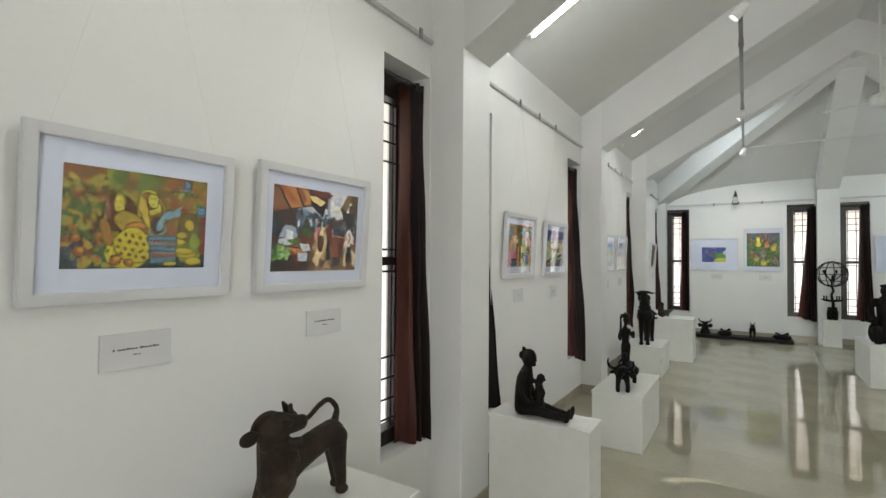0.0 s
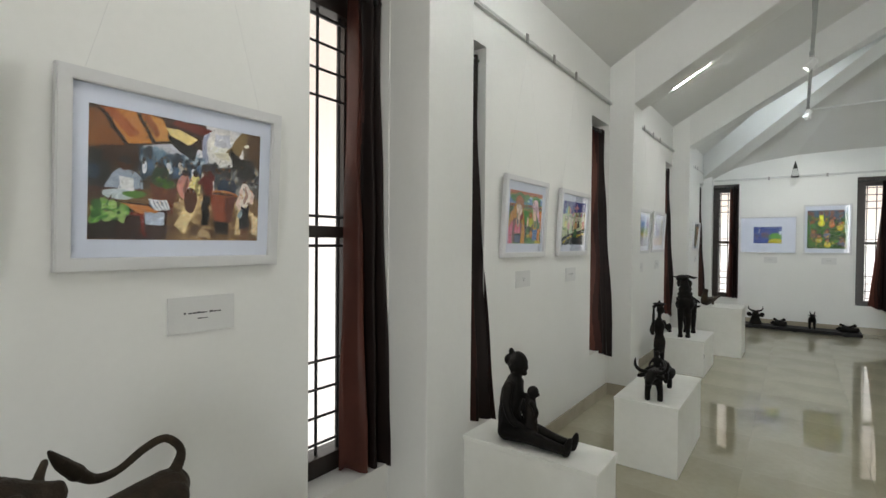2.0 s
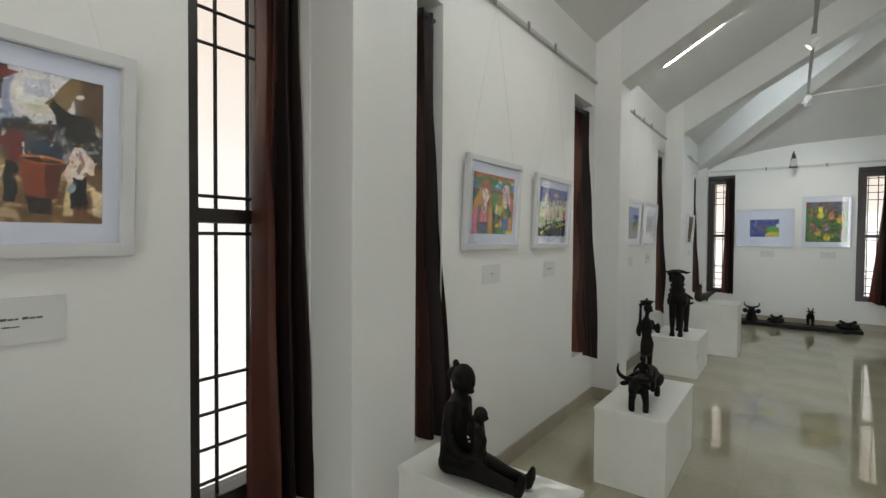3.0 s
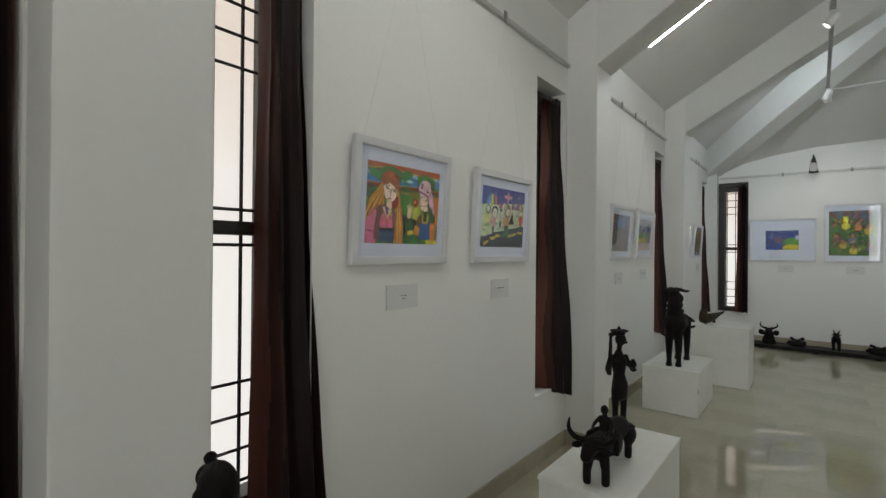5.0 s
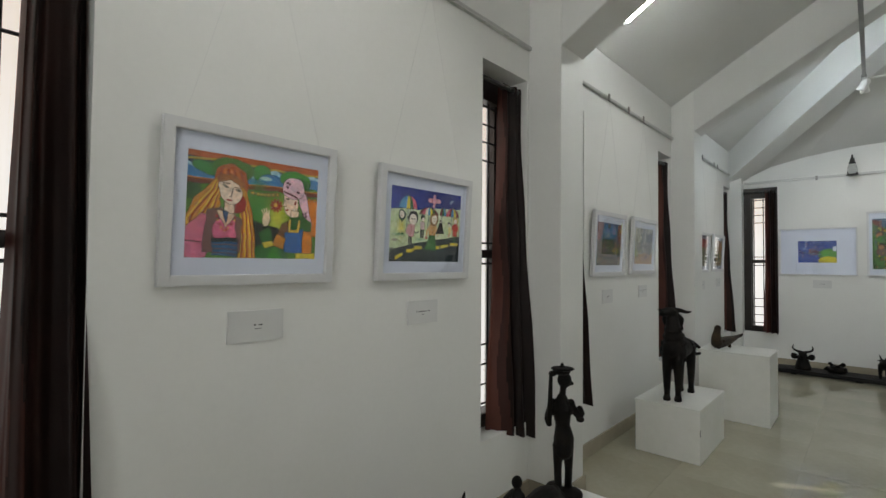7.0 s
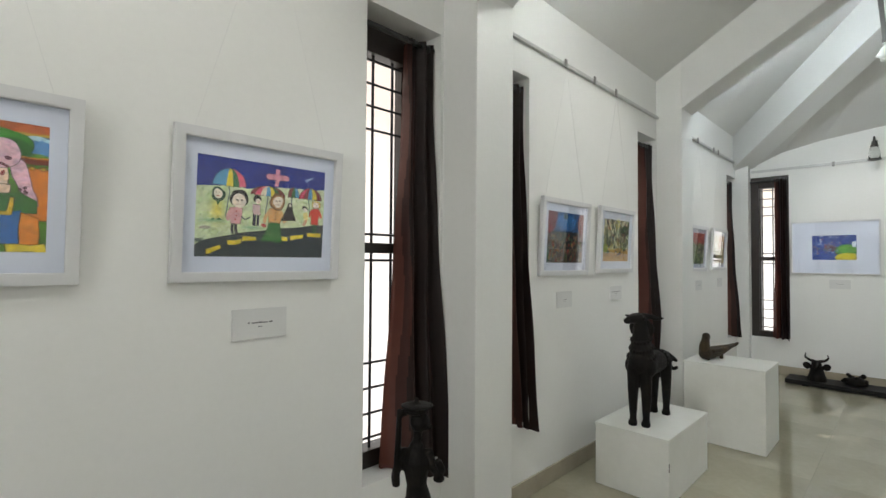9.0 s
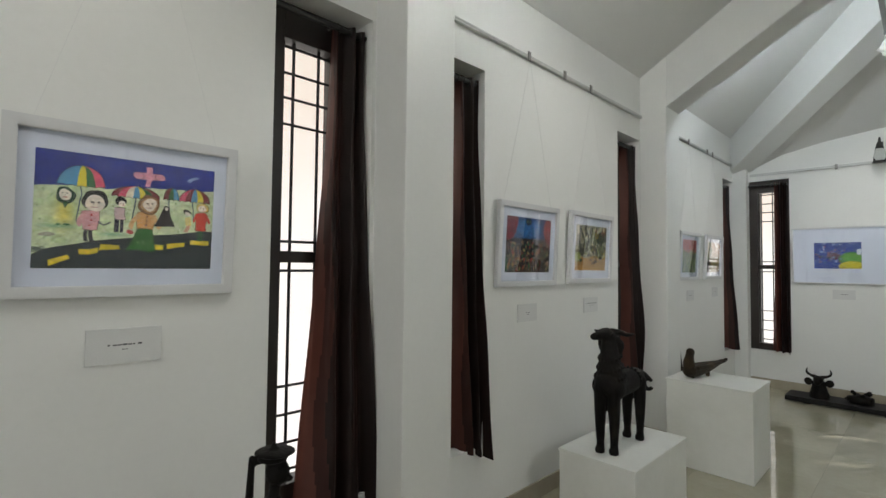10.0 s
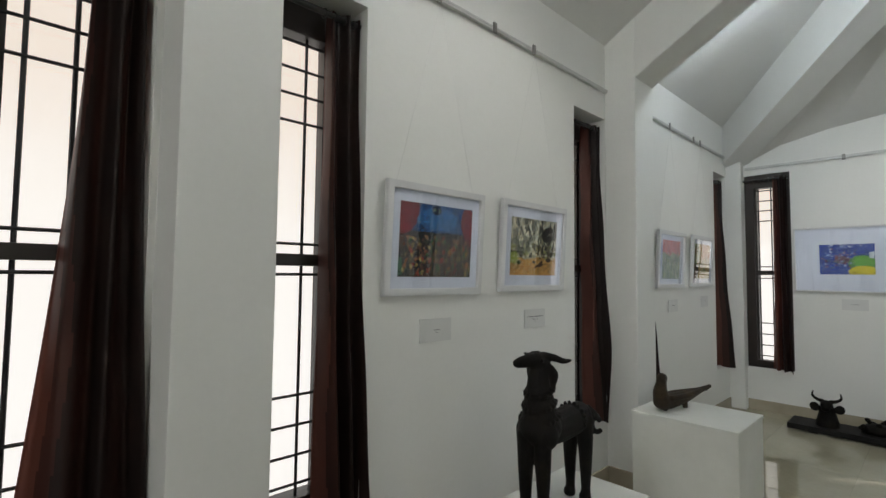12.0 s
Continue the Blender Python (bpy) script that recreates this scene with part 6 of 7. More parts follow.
for x, y in ((0.335, 1.475), (0.262, 1.495)):
    c.limb([(x, y + 0.01, 0.755), (x - 0.012, y - 0.010, 0.68), (x - 0.024, y - 0.020, 0.612)], [0.038, 0.030, 0.022])
    c.ball((x - 0.018, y - 0.024, 0.605), (0.026, 0.029, 0.016))
for x, y in ((0.284, 1.757), (0.232, 1.782)):
    c.limb([(x, y - 0.015, 0.785), (x, y, 0.70), (x, y + 0.014, 0.615)], [0.040, 0.025, 0.016])
    c.ball((x + 0.004, y + 0.012, 0.604), (0.020, 0.024, 0.015))
c.limb([(0.252, 1.765, 0.82), (0.243, 1.785, 0.862), (0.234, 1.757, 0.897), (0.232, 1.715, 0.888), (0.236, 1.665, 0.862), (0.242, 1.622, 0.863), (0.247, 1.588, 0.893)],
       [0.015, 0.0095, 0.009, 0.009, 0.008, 0.010, 0.015])
c.limb([(0.247, 1.592, 0.888), (0.250, 1.568, 0.916), (0.251, 1.550, 0.944)], [0.016, 0.013, 0.004])
c.done("beast_statue", pose(0, 0, 0), BRONZE_BROWN, "dark bronze beast statue with curled tail and turned head", 0.0036)

# seated mother with child
z0 = 0.592
c = Clay()
y = 2.885
c.limb([(0.475, y, z0 + 0.045), (0.470, y, z0 + 0.11), (0.482, y, z0 + 0.175), (0.490, y, z0 + 0.218)], [0.050, 0.041, 0.044, 0.031])
c.limb([(0.490, y, z0 + 0.21), (0.497, y, z0 + 0.25)], [0.024, 0.023])
c.ball((0.503, y, z0 + 0.286), (0.039, 0.034, 0.047))
c.ball((0.536, y, z0 + 0.276), (0.009, 0.009, 0.011))
c.ball((0.529, y, z0 + 0.254), (0.012, 0.013, 0.010))
c.ball((0.466, y, z0 + 0.296), (0.018, 0.022, 0.022))
c.ball((0.474, y, z0 + 0.330), (0.009, 0.013, 0.012))
for s in (-1, 1):
    c.ball((0.498, y + s * 0.036, z0 + 0.275), (0.011, 0.006, 0.016))
for s in (-1, 1):
    yy = y + s * 0.030
    c.limb([(0.475, yy, z0 + 0.035), (0.56, yy + 0.005 * s, z0 + 0.036), (0.63, yy, z0 + 0.026), (0.705, yy, z0 + 0.020)], [0.036, 0.027, 0.022, 0.016])
    c.limb([(0.705, yy, z0 + 0.016), (0.716, yy, z0 + 0.040), (0.722, yy, z0 + 0.062)], [0.017, 0.014, 0.008])
    c.limb([(0.486, y + s * 0.040, z0 + 0.205), (0.486, y + s * 0.054, z0 + 0.14), (0.512, y + s * 0.052, z0 + 0.085), (0.545, y + s * 0.030, z0 + 0.066)], [0.020, 0.016, 0.014, 0.011])
c.limb([(0.556, y, z0 + 0.045), (0.558, y, z0 + 0.10), (0.556, y, z0 + 0.160)], [0.030, 0.024, 0.020])
c.ball((0.566, y, z0 + 0.190), (0.022, 0.020, 0.024))
c.ball((0.586, y, z0 + 0.184), (0.007, 0.007, 0.007))
c.limb([(0.545, y, z0 + 0.170), (0.520, y, z0 + 0.172), (0.500, y, z0 + 0.170)], [0.012, 0.011, 0.011])
c.limb([(0.570, y - 0.018, z0 + 0.155), (0.588, y - 0.016, z0 + 0.125), (0.578, y - 0.012, z0 + 0.095)], [0.010, 0.009, 0.008])
c.done("seated_mother_statue", pose(0, 0, 0), BRONZE, "black bronze seated figure holding a small figure, legs outstretched", 0.004)

# buffalo with rider
z0 = 0.405
c = Clay()
c.limb([(0.645, 4.30, z0 + 0.135), (0.643, 4.42, z0 + 0.130), (0.640, 4.55, z0 + 0.140), (0.638, 4.60, z0 + 0.135)], [0.050, 0.046, 0.046, 0.036])
for x, yy in ((0.617, 4.265), (0.682, 4.285), (0.610, 4.585), (0.670, 4.600)):
    c.limb([(x + (0.64 - x) * 0.3, yy + 0.01, z0 + 0.12), (x, yy, z0 + 0.055), (x, yy, z0 + 0.010)], [0.024, 0.016, 0.016])
c.limb([(0.645, 4.28, z0 + 0.15), (0.640, 4.245, z0 + 0.155), (0.636, 4.205, z0 + 0.125)], [0.036, 0.032, 0.022])
for s in (-1, 1):
    c.limb([(0.640 + s * 0.022, 4.24, z0 + 0.175), (0.640 + s * 0.060, 4.235, z0 + 0.180), (0.640 + s * 0.088, 4.24, z0 + 0.205), (0.640 + s * 0.090, 4.25, z0 + 0.245)], [0.012, 0.011, 0.009, 0.003])
    c.ball((0.640 + s * 0.055, 4.245, z0 + 0.148), (0.026, 0.008, 0.014), (0, 20 * s, 0))
    c.ball((0.640 + s * 0.050, 4.40, z0 + 0.125), (0.014, 0.050, 0.045))
c.limb([(0.640, 4.385, z0 + 0.17), (0.640, 4.390, z0 + 0.215), (0.640, 4.392, z0 + 0.235)], [0.022, 0.018, 0.010])
c.ball((0.640, 4.388, z0 + 0.256), (0.016, 0.018, 0.019))
for s in (-1, 1):
    c.limb([(0.640 + s * 0.018, 4.39, z0 + 0.222), (0.640 + s * 0.036, 4.37, z0 + 0.195), (0.640 + s * 0.030, 4.335, z0 + 0.180)], [0.008, 0.007, 0.006])
    c.limb([(0.640 + s * 0.025, 4.385, z0 + 0.17), (0.640 + s * 0.058, 4.36, z0 + 0.15), (0.640 + s * 0.060, 4.365, z0 + 0.10)], [0.014, 0.011, 0.009])
c.limb([(0.640, 4.62, z0 + 0.16), (0.650, 4.655, z0 + 0.12), (0.655, 4.645, z0 + 0.06)], [0.010, 0.007, 0.009])
c.ball((0.690, 4.56, z0 + 0.105), (0.022, 0.055, 0.022), (20, 0, 0))
c.done("buffalo_rider_statue", pose(0.022, 0, 0), BRONZE, "black bronze horned buffalo with a small rider", 0.0035)

# tall standing figure
c = Clay()
cx, cy = 0.605, 4.850
c.ball((cx, cy, z0 + 0.022), (0.055, 0.050, 0.024))
c.ball((cx + 0.028, cy - 0.012, z0 + 0.045), (0.034, 0.034, 0.022))
c.ball((cx - 0.026, cy + 0.012, z0 + 0.050), (0.030, 0.034, 0.026))
for s in (-1, 1):
    c.limb([(cx + s * 0.016, cy, z0 + 0.05), (cx + s * 0.018, cy, z0 + 0.13), (cx + s * 0.017, cy, z0 + 0.22)], [0.012, 0.013, 0.019])
c.limb([(cx, cy, z0 + 0.20), (cx + 0.002, cy, z0 + 0.25), (cx - 0.002, cy, z0 + 0.30), (cx - 0.004, cy, z0 + 0.36), (cx - 0.004, cy, z0 + 0.40)], [0.032, 0.034, 0.024, 0.034, 0.018])
c.limb([(cx - 0.004, cy, z0 + 0.40), (cx, cy, z0 + 0.44)], [0.011, 0.011])
c.ball((cx + 0.004, cy, z0 + 0.468), (0.024, 0.020, 0.030))
c.ball((cx + 0.026, cy, z0 + 0.455), (0.010, 0.007, 0.008))
c.ball((cx - 0.006, cy, z0 + 0.500), (0.030, 0.028, 0.012))
c.ball((cx - 0.002, cy, z0 + 0.512), (0.040, 0.036, 0.007))
c.limb([(cx - 0.004, cy, z0 + 0.515), (cx - 0.004, cy, z0 + 0.532)], [0.010, 0.004])
c.ball((cx - 0.036, cy, z0 + 0.492), (0.014, 0.012, 0.010))
c.limb([(cx - 0.034, cy, z0 + 0.385), (cx - 0.052, cy, z0 + 0.33), (cx - 0.050, cy - 0.012, z0 + 0.305)], [0.013, 0.011, 0.010])
c.limb([(cx - 0.050, cy - 0.012, z0 + 0.31), (cx - 0.046, cy - 0.012, z0 + 0.42), (cx - 0.044, cy - 0.01, z0 + 0.50)], [0.009, 0.008, 0.006])
c.limb([(cx + 0.026, cy, z0 + 0.385), (cx + 0.042, cy - 0.008, z0 + 0.34), (cx + 0.058, cy - 0.015, z0 + 0.345), (cx + 0.050, cy - 0.02, z0 + 0.37)], [0.012, 0.010, 0.010, 0.009])
c.ball((cx + 0.052, cy - 0.018, z0 + 0.325), (0.014, 0.014, 0.010))
c.done("standing_figure_statue", pose(cx - 0.027, cy - 0.018, 0, 0, 0, 42) @ Matrix.Diagonal((1.14, 1.14, 1, 1)) @ pose(-cx, -cy, 0), BRONZE, "slender black bronze standing figure carrying a bowl on its head", 0.0035)

# long-legged bull
z0 = 0.361
c = Clay()
c.limb([(0.405, 6.76, z0 + 0.36), (0.405, 6.88, z0 + 0.335), (0.405, 7.00, z0 + 0.34), (0.405, 7.08, z0 + 0.345)], [0.072, 0.066, 0.066, 0.058])
for x, yy in ((0.372, 6.735), (0.440, 6.755), (0.366, 7.070), (0.440, 7.072)):
    c.limb([(x + (0.405 - x) * 0.2, yy, z0 + 0.33), (x, yy, z0 + 0.20), (x, yy, z0 + 0.06), (x, yy, z0 + 0.03)], [0.042, 0.030, 0.020, 0.019])
    c.limb([(x, yy, z0 + 0.030), (x, yy - 0.006, z0 + 0.012)], [0.021, 0.026])
    c.ball((x, yy + 0.02, z0 + 0.045), (0.010, 0.012, 0.008))
c.limb([(0.405, 6.79, z0 + 0.36), (0.402, 6.785, z0 + 0.44), (0.396, 6.79, z0 + 0.52), (0.390, 6.80, z0 + 0.58)], [0.082, 0.066, 0.048, 0.040])
c.ball((0.388, 6.805, z0 + 0.605), (0.042, 0.050, 0.038))
c.limb([(0.386, 6.79, z0 + 0.612), (0.366, 6.755, z0 + 0.614), (0.352, 6.726, z0 + 0.610)], [0.036, 0.027, 0.022])
c.ball((0.347, 6.717, z0 + 0.606), (0.024, 0.014, 0.018))
for s, hx in ((1, 0.402), (-1, 0.372)):
    c.limb([(hx, 6.815, z0 + 0.632), (hx + s * 0.035, 6.835, z0 + 0.628), (hx + s * 0.068, 6.850, z0 + 0.618), (hx + s * 0.098, 6.860, z0 + 0.624)], [0.019, 0.015, 0.012, 0.005])
    c.limb([(hx + s * 0.020, 6.815, z0 + 0.600), (hx + s * 0.042, 6.825, z0 + 0.565), (hx + s * 0.040, 6.825, z0 + 0.525)], [0.012, 0.018, 0.010])
    c.ball((hx + s * 0.022, 6.772, z0 + 0.622), (0.008, 0.010, 0.009))
for zz, rr, n in ((0.50, 0.056, 13), (0.45, 0.064, 15), (0.40, 0.076, 17)):
    for k in range(n):
        t = -2.2 + 4.4 * k / (n - 1)
        c.ball((0.402 + rr * math.sin(t), 6.785 - rr * math.cos(t), z0 + zz - 0.02 * math.cos(t)), 0.0095)
for s in (-1, 1):
    c.ball((0.405 + s * 0.060, 6.765, z0 + 0.34), (0.030, 0.042, 0.050))
for k in range(12):
    t = -1.9 + 3.8 * k / 11
    c.ball((0.405 + 0.066 * math.sin(t), 7.02, z0 + 0.345 + 0.066 * math.cos(t)), 0.008)
for s in (-1, 1):
    c.ball((0.405 + s * 0.062, 6.80, z0 + 0.355), (0.018, 0.035, 0.022))
loop = [(0.425 + 0.050 + 0.022 * math.cos(t * math.pi / 4), 7.105, z0 + 0.315 + 0.030 * math.sin(t * math.pi / 4)) for t in range(9)]
c.limb([(0.425, 7.12, z0 + 0.375), (0.455, 7.12, z0 + 0.36), *loop[1:8]], [0.014] + [0.011] * 8)
c.done("bull_statue", pose(0, 0, 0), BRONZE, "dark bronze long-legged bull statue with beaded collar", 0.0045)

# bird
z0 = 0.579
c = Clay()
c.limb([(0.430, 7.915, z0 + 0.052), (0.432, 7.890, z0 + 0.10), (0.440, 7.880, z0 + 0.150), (0.444, 7.880, z0 + 0.176)], [0.046, 0.040, 0.028, 0.026])
c.ball((0.445, 7.880, z0 + 0.182), (0.028, 0.029, 0.028))
c.limb([(0.462, 7.862, z0 + 0.176), (0.470, 7.852, z0 + 0.160)], [0.010, 0.004])
c.limb([(0.432, 7.91, z0 + 0.050), (0.455, 7.98, z0 + 0.046), (0.490, 8.08, z0 + 0.058), (0.525, 8.19, z0 + 0.078), (0.545, 8.26, z0 + 0.090)], [0.048, 0.043, 0.034, 0.019, 0.012])
for s_ in (-1, 1):
    c.limb([(0.442 + 0.036 * s_, 7.93, z0 + 0.070), (0.482 + 0.036 * s_, 8.07, z0 + 0.072), (0.532 + 0.008 * s_, 8.20, z0 + 0.088)], [0.016, 0.017, 0.008])
c.limb([(0.545, 8.255, z0 + 0.086), (0.556, 8.29, z0 + 0.096)], [0.014, 0.011])
for x, yy in ((0.445, 7.92), (0.50, 8.06)):
    c.limb([(x, yy, z0 + 0.03), (x, yy, z0 + 0.008)], [0.014, 0.014])
c.done("bird_statue", pose(0, 0, 0), BRONZE_BROWN, "brown bronze long-tailed bird on a white plinth", 0.004)

# plank with four small animals before the end wall
pl = empty("display_plank", pose(1.33, 10.44, 0))
tagged(pl, "low black wooden plank on the floor by the end wall", "plank")
part("board", box(-0.78, 0.78, -0.155, 0.155, 0.012, 0.058, bevel=0.006), BLACKW, pl)
for u in (-0.6, 0.0, 0.6):
    part("batten", box(u - 0.03, u + 0.03, -0.14, 0.14, 0, 0.0125), BLACKW, pl)
z0 = 0.058
c = Clay()
c.limb([(0, 0, 0.02), (0, 0, 0.09), (0, -0.01, 0.15)], [0.085, 0.066, 0.046])
c.limb([(0, -0.005, 0.15), (0, -0.04, 0.185), (0, -0.085, 0.165)], [0.046, 0.044, 0.028])
for s in (-1, 1):
    c.limb([(s * 0.03, -0.02, 0.215), (s * 0.065, -0.015, 0.222), (s * 0.097, -0.015, 0.250), (s * 0.092, -0.015, 0.292)], [0.016, 0.013, 0.010, 0.004])
    c.ball((s * 0.085, -0.01, 0.155), (0.036, 0.012, 0.040), (0, 25 * s, 0))
c.done("bull_bust_statue", pose(0.815, 10.42, z0 - 0.004), BRONZE, "black bronze bust of a horned bull on the plank", 0.005)
for k, (x, r) in enumerate(((1.13, 0.10), (1.96, 0.13))):
    c = Clay()
    c.ball((0, 0, 0.012), (r, 0.09, 0.055))
    c.ball((-r * 0.9, -0.02, 0.018), (0.03, 0.024, 0.018))
    for q in range(9):
        c.ball((r * 0.8 * math.cos(q * 1.1), 0.06 * math.sin(q * 1.7), 0.035 + 0.02 * (q % 3)), 0.018 + 0.006 * (q % 2))
    bmesh.ops.delete(c.bm, geom=[v for v in c.bm.verts if v.co.z < -0.02], context='VERTS')
    bmesh.ops.holes_fill(c.bm, edges=c.bm.edges)
    c.done("crouching_animal_statue", pose(x, 10.44, z0 + 0.018), BRONZE, "low rounded black bronze animal on the plank", 0.005, fuse=False)
c = Clay()
c.limb([(0, 0.09, 0.13), (0, 0, 0.14), (0, -0.05, 0.16)], [0.045, 0.048, 0.044])
for x, yy in ((-0.028, -0.05), (0.028, -0.05), (-0.028, 0.09), (0.028, 0.09)):
    c.limb([(x, yy, 0.13), (x, yy, 0.01)], [0.022, 0.014])
c.limb([(0, -0.06, 0.17), (0, -0.085, 0.205), (0, -0.12, 0.195)], [0.034, 0.028, 0.018])
for s in (-1, 1):
    c.limb([(s * 0.014, -0.08, 0.22), (s * 0.026, -0.07, 0.25), (s * 0.034, -0.06, 0.275)], [0.010, 0.008, 0.003])
    c.ball((s * 0.035, -0.075, 0.212), (0.018, 0.006, 0.008))
c.done("goat_statue", pose(1.535, 10.44, z0 - 0.004), BRONZE, "small black bronze goat standing on the plank", 0.005)

# globe-crowned tree with boat on the slim post
c = Clay()
R = 0.205
for k in range(6):
    a = math.pi * k / 6
    c.limb([(R * math.cos(t) * math.cos(a), R * math.cos(t) * math.sin(a), 0.745 + R * math.sin(t)) for t in [2 * math.pi * q / 14 for q in range(15)]], [0.006] * 15)
for lat in (-0.55, 0.0, 0.55):
    c.limb([(R * math.cos(lat) * math.cos(t), R * math.cos(lat) * math.sin(t), 0.745 + R * math.sin(lat)) for t in [2 * math.pi * q / 14 for q in range(15)]], [0.0055] * 15)
c.limb([(0, 0, 0.10), (0.008, 0, 0.25), (-0.012, 0, 0.40), (0.012, 0, 0.48), (-0.01, 0, 0.55), (0, 0, 0.72)], [0.030, 0.022, 0.018, 0.017, 0.014, 0.010])
for k in range(5):
    a = 2 * math.pi * k / 5
    c.limb([(0, 0, 0.62), (0.08 * math.cos(a), 0.08 * math.sin(a), 0.70), (0.15 * math.cos(a), 0.15 * math.sin(a), 0.80)], [0.010, 0.007, 0.005])
    c.ball((0.12 * math.cos(a), 0.12 * math.sin(a), 0.79), (0.016, 0.016, 0.030))
c.limb([(-0.15, 0, 0.335), (-0.07, 0, 0.315), (0.07, 0, 0.315), (0.15, 0, 0.335)], [0.006, 0.018, 0.018, 0.006])
for x in (-0.11, -0.075, 0.055, 0.085, 0.115):
    c.limb([(x, 0, 0.32), (x, 0, 0.365)], [0.012, 0.009])
    c.ball((x, 0, 0.380), 0.012)
c.ball((0, 0, 0.012), (0.075, 0.065, 0.013))
for k in range(5):
    a = 2 * math.pi * k / 5 + 0.3
    c.limb([(0.05 * math.cos(a), 0.04 * math.sin(a), 0.01), (0.055 * math.cos(a), 0.045 * math.sin(a), 0.11), (0.05 * math.cos(a), 0.04 * math.sin(a), 0.17)], [0.020, 0.022, 0.014])
    c.ball((0.05 * math.cos(a), 0.04 * math.sin(a), 0.195), 0.016)
c.done("globe_tree_statue", pose(2.63, 10.50, 0.43), BRONZE, "black bronze tree with wire globe and boat on a post", fuse=False)

# dark figure group on the free-standing plinth
c = Clay()
c.limb([(0, 0, 0.03), (0, 0, 0.16), (0.01, 0, 0.30), (0.01, 0, 0.46), (0.01, 0, 0.54)], [0.12, 0.11, 0.08, 0.085, 0.035])
c.ball((0.012, -0.01, 0.60), (0.050, 0.050, 0.062))
c.ball((0.012, 0, 0.655), (0.055, 0.050, 0.020))
for s in (-1, 1):
    c.limb([(s * 0.075, 0, 0.48), (s * 0.13, -0.03, 0.38), (s * 0.11, -0.10, 0.28)], [0.035, 0.028, 0.025])
    c.limb([(s * 0.07, -0.02, 0.14), (s * 0.10, -0.16, 0.15), (s * 0.09, -0.18, 0.02)], [0.055, 0.045, 0.035])
c.ball((-0.11, -0.08, 0.12), (0.05, 0.07, 0.11))
c.ball((-0.12, -0.10, 0.26), 0.038)
c.done("figure_group_statue", pose(2.79, 7.95, 0.448), BRONZE, "dark bronze seated figure group on a white plinth", 0.007)


# ---- lamps and fittings ----
def make_tube(a, b, glow=TUBEM):
    """Fluorescent batten running from a to b."""
    a, b = Vector(a), Vector(b)
    d = b - a
    n = d.length
    m = Matrix.Translation(a) @ d.to_track_quat('X', 'Z').to_matrix().to_4x4()
    t = empty("tube_light", m)
    tagged(t, "lit white fluorescent tube fixed under a roof beam", "tube light", group="tube lights")
    part("batten", box(-0.01, n + 0.01, -0.010, 0.010, 0.010, 0.034, bevel=0.003), WHITEM, t)
    for x in (n * 0.15, n * 0.85):
        part("bracket", box(x - 0.012, x + 0.012, *((0.009, 0.046) if d.x < 0 else (-0.046, -0.009)), 0.012, 0.030), WHITEM, t)
    part("tube", rod((0.015, 0, -0.004), (n - 0.015, 0, -0.004), 0.0085, n=14), glow, t, "glowing fluorescent tube", True)
    for x in (0.0, n - 0.02):
        part("end_cap", box(x, x + 0.02, -0.010, 0.010, -0.014, 0.0105, bevel=0.003), WHITEM, t)
    return t


# on the far face of each beam, a little above its lower edge
for (ya, yb), SOF, x_a, lift, rise, lamp in zip(PILASTERS[1:], SOFFITS[1:], (0.43, 0.43, 0.50), (0.014, 0.033, 0.062), (0.002, 0.010, 0.0), (TUBEM, TUBEM, TUBEC)):
    n_x = 0.60
    z_a = SOF + SLOPE * (x_a - PIL_D) + lift
    for sx in (0, 1):
        xa, xb = (x_a, x_a + n_x) if sx == 0 else (ROOM_W - x_a, ROOM_W - x_a - n_x)
        make_tube((xa, yb + 0.045, z_a), (xb, yb + 0.045, z_a + SLOPE * n_x + rise), lamp)

TX, TZ, TY0, TY1 = 1.42, 3.16, 1.30, 9.36
tr = empty("lighting_track", pose(TX, TY1, TZ))
tagged(tr, "grey ceiling lighting track hung below the beams", "lighting track")
part("track_bar", box(-0.015, 0.015, TY0 - TY1, 0.015, -0.014, 0.014, bevel=0.002), TRACKM, tr)
part("track_bar", box(0.016, 2.36, -0.010, 0.010, -0.009, 0.009, bevel=0.002), CEIL, tr, "pale cross bar of the track")
for yy in (1.75, 5.10, 7.05, 9.30):
    zt = ceil_z(TX) - TZ if yy < 9 else EAVE + hip_s * (Y1 - yy) - TZ
    part("hanger", rod((0, yy - TY1, 0.013), (0, yy - TY1, zt + 0.02), 0.005, n=8), TRACKM, tr)
    part("joint", box(-0.020, 0.020, yy - TY1 - 0.05, yy - TY1 + 0.05, -0.019, 0.019, bevel=0.003), TRACKM, tr)


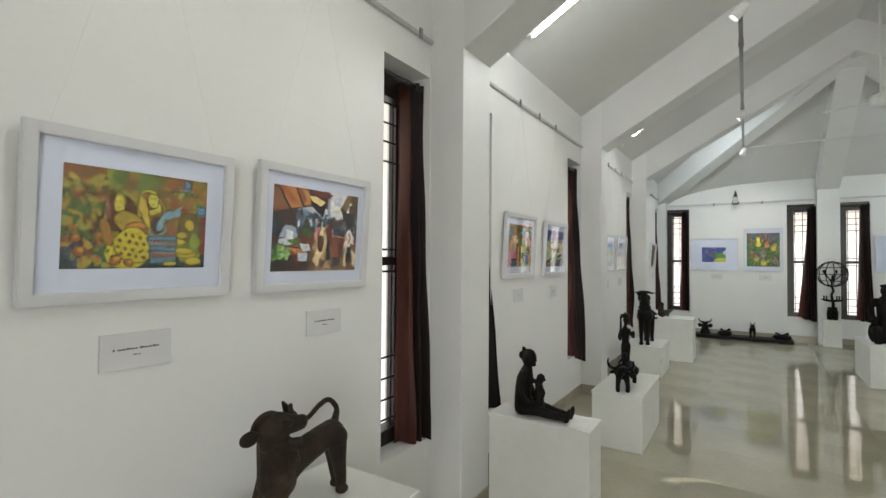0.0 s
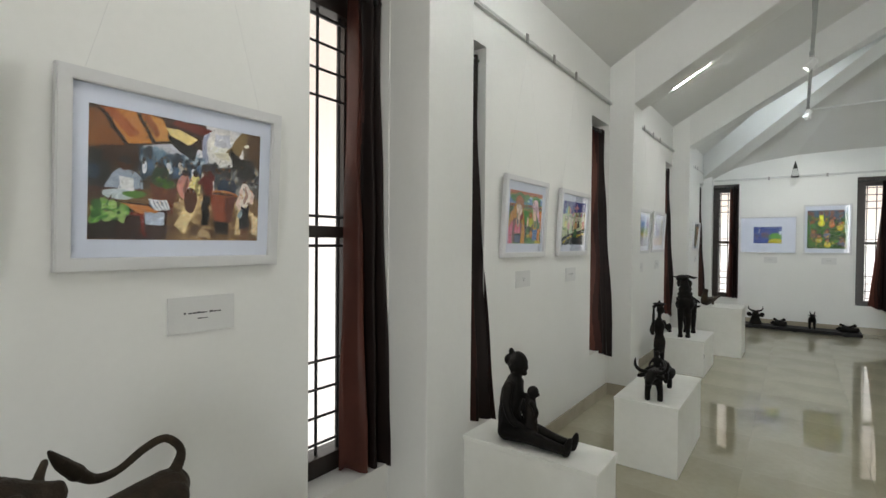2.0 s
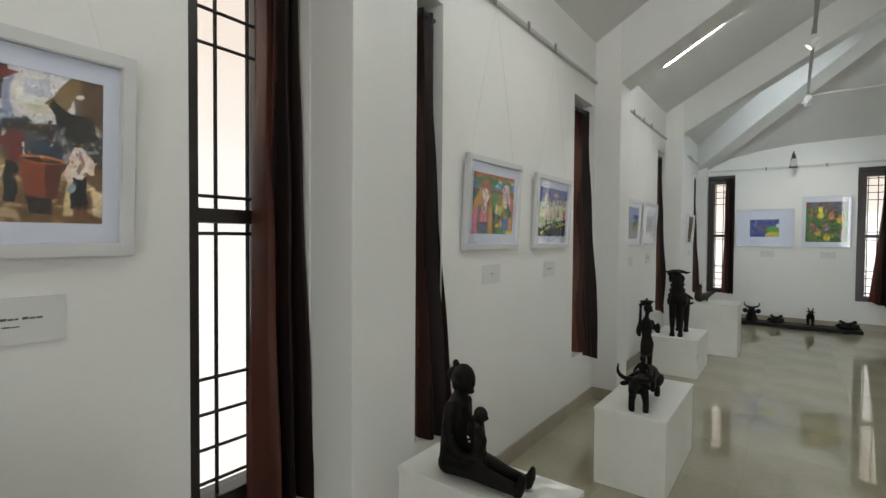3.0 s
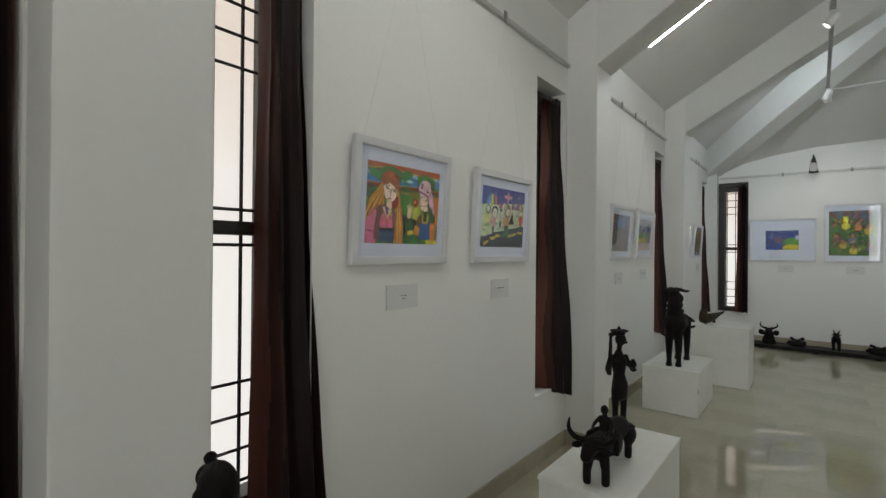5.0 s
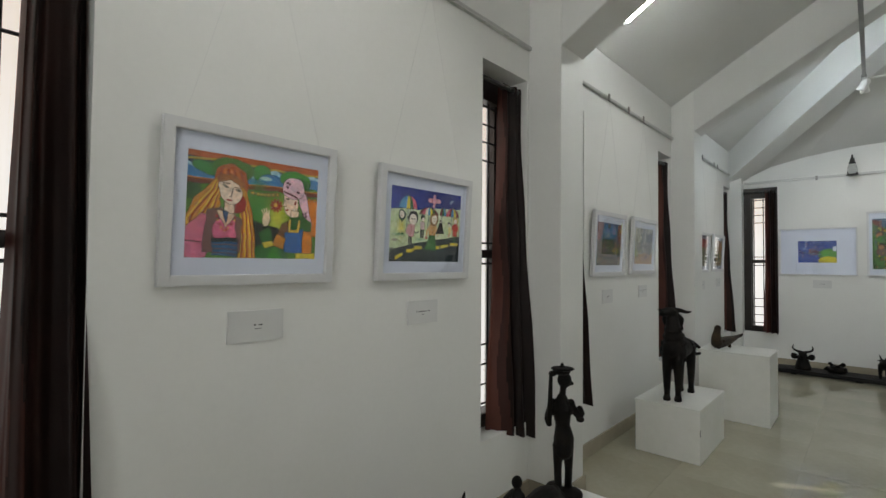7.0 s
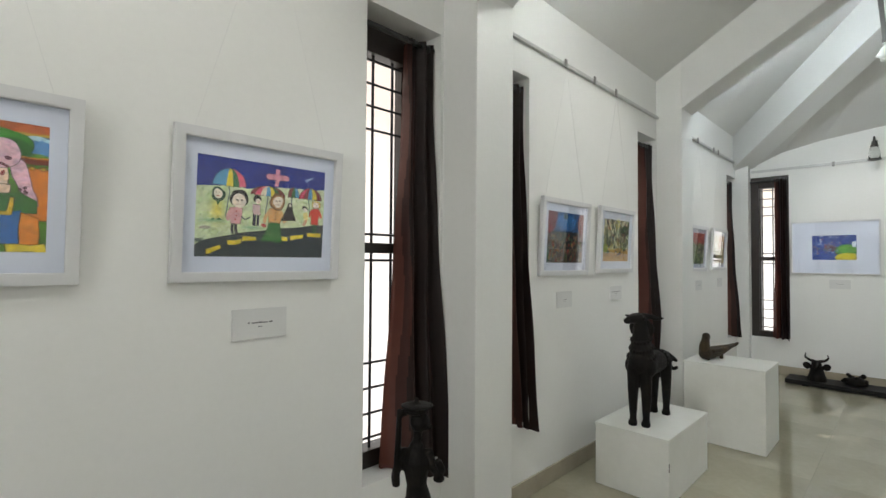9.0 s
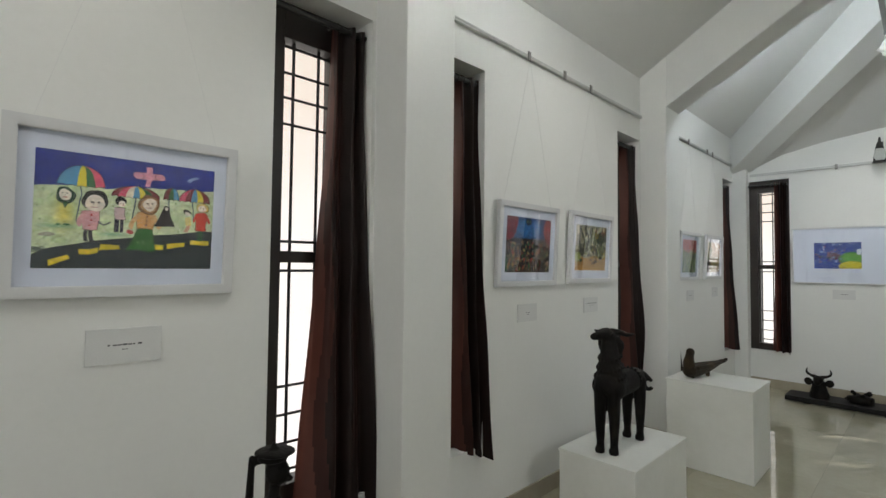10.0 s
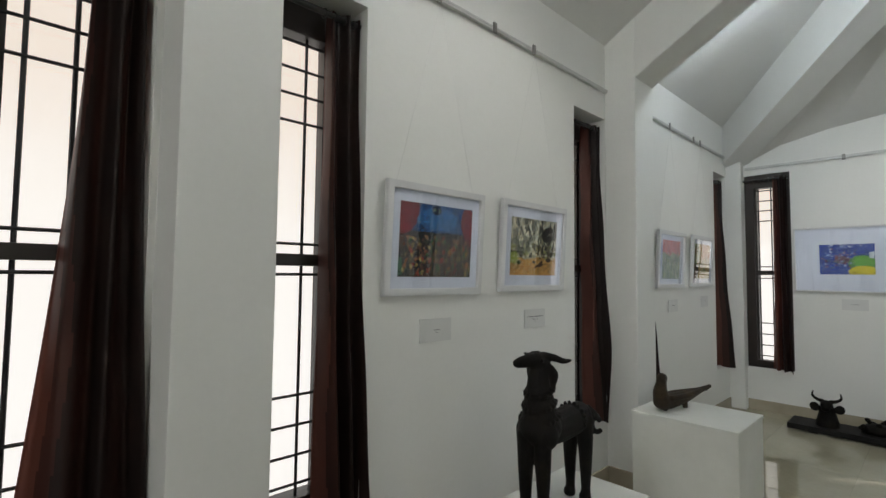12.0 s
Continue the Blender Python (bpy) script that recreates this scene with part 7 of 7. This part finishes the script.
def make_spot(y, target, lit=True):
    eye = Vector((TX, y, TZ - 0.075))
    s = empty("track_spotlight", pose(TX, y, TZ))
    tagged(s, "small white track spotlight" + (" switched on" if lit else " switched off"), "spotlight", group="track spotlights")
    part("adapter", box(-0.018, 0.018, -0.04, 0.04, -0.030, -0.0145, bevel=0.003), WHITEM, s)
    part("stem", rod((0, 0, -0.030), (0, 0, -0.060), 0.007, n=10), WHITEM, s)
    m = (Vector(target) - eye).to_track_quat('-Z', 'Y').to_matrix().to_4x4()
    h = lathe([(0.018, 0.055), (0.032, 0.040), (0.034, -0.040), (0.038, -0.060), (0.034, -0.060), (0.030, -0.040), (0.004, -0.039)])
    h.transform(Matrix.Translation((0, 0, -0.075)) @ m)
    part("head", h, WHITEM, s, "white spotlight head", True)
    bl = lathe([(0.002, -0.034), (0.022, -0.0385), (0.026, -0.048), (0.012, -0.054)], 18)
    bl.transform(Matrix.Translation((0, 0, -0.075)) @ m)
    part("bulb", bl, SPOTM if lit else DARKM, s, "", True)
    if lit:
        d = bpy.data.lights.new("spot_beam", 'SPOT')
        d.energy, d.spot_size, d.spot_blend, d.shadow_soft_size, d.color = SPOT_POWER, radians(78), 0.9, 0.03, (1.0, 0.98, 0.92)
        lo = new("spot_beam", d)
        lo.matrix_world = Matrix.Translation(eye) @ m @ pose(0, 0, -0.065)
    return s


make_spot(1.62, (0.0, 1.72, 1.95))
make_spot(4.35, (0.0, 4.3, 1.5))
make_spot(7.10, (0.0, 7.0, 1.5))
make_spot(9.28, (0.3, 9.6, 1.4))
make_spot(9.33, (1.5, 10.8, 1.5))

# lantern on the end wall
ln = empty("wall_lantern", pose(1.292, 10.62, 2.50))
tagged(ln, "hanging glass lantern with dark cap on the end wall", "lantern")
part("shade", lathe([(0.034, -0.085), (0.050, -0.080), (0.046, -0.020), (0.036, 0.030), (0.028, 0.045)]), LAMPGLASS, ln, "grey translucent glass shade", True)
part("rim", lathe([(0.046, -0.098), (0.056, -0.094), (0.056, -0.084), (0.046, -0.080)]), DARKM, ln, "", True)
part("cap", lathe([(0.030, 0.040), (0.034, 0.052), (0.026, 0.070), (0.022, 0.095), (0.012, 0.110), (0.008, 0.150), (0.003, 0.155)]), DARKM, ln, "dark metal cap", True)
bk = bmesh.new()
add_rod(bk, (0, 0, 0.145), (0, 0.09, 0.165), 0.006)
add_rod(bk, (0, 0.09, 0.165), (0, 0.172, 0.10), 0.006)
add_box(bk, -0.02, 0.02, 0.170, 0.180, 0.05, 0.14)
part("bracket", bk, DARKM, ln)

# ceiling fan under the ridge
fx, fy, fz = 2.60, 6.95, 3.03
fan = empty("ceiling_fan", pose(fx, fy, fz, 0, 0, 213))
tagged(fan, "white three-bladed ceiling fan at rest below the ridge", "ceiling fan")
part("motor", lathe([(0.02, -0.07), (0.08, -0.055), (0.095, -0.01), (0.085, 0.035), (0.03, 0.055)]), WHITEM, fan, "", True)
part("down_rod", rod((0, 0, 0.05), (0, 0, ceil_z(fx) - fz + 0.02), 0.011), WHITEM, fan, "", True)
part("canopy", lathe([(0.02, ceil_z(fx) - fz - 0.13), (0.055, ceil_z(fx) - fz - 0.08), (0.06, ceil_z(fx) - fz + 0.01)]), WHITEM, fan, "", True)
for k in range(3):
    bmf = box(-0.48, -0.10, -0.055, 0.055, -0.006, 0.001, bevel=0.002, seg=1)
    bmf.transform(pose(0, 0, -0.012, 9, 0, 120 * k))
    part("blade", bmf, WHITEM, fan)

# ---- floor tiles ----
T = 0.60
tb = box(-T / 2 + 0.0003, T / 2 - 0.0003, -T / 2 + 0.0003, T / 2 - 0.0003, -0.004, 0.0, bevel=0.0004, seg=1)
tile_me = mesh_of("tile", tb, TILE)
lay = random.Random(4)
nx, ny = int(math.ceil(ROOM_W / T)), int(math.ceil((Y1 - Y0) / T))
for i in range(nx):
    for j in range(ny):
        ob = new("tile", tile_me)
        ob.parent = floor
        ob.location = (-0.1 + T * (i + 0.5), Y0 + T * (j + 0.5), 0)
        ob.rotation_euler = (lay.uniform(-0.0004, 0.0004), lay.uniform(-0.0004, 0.0004), 0)
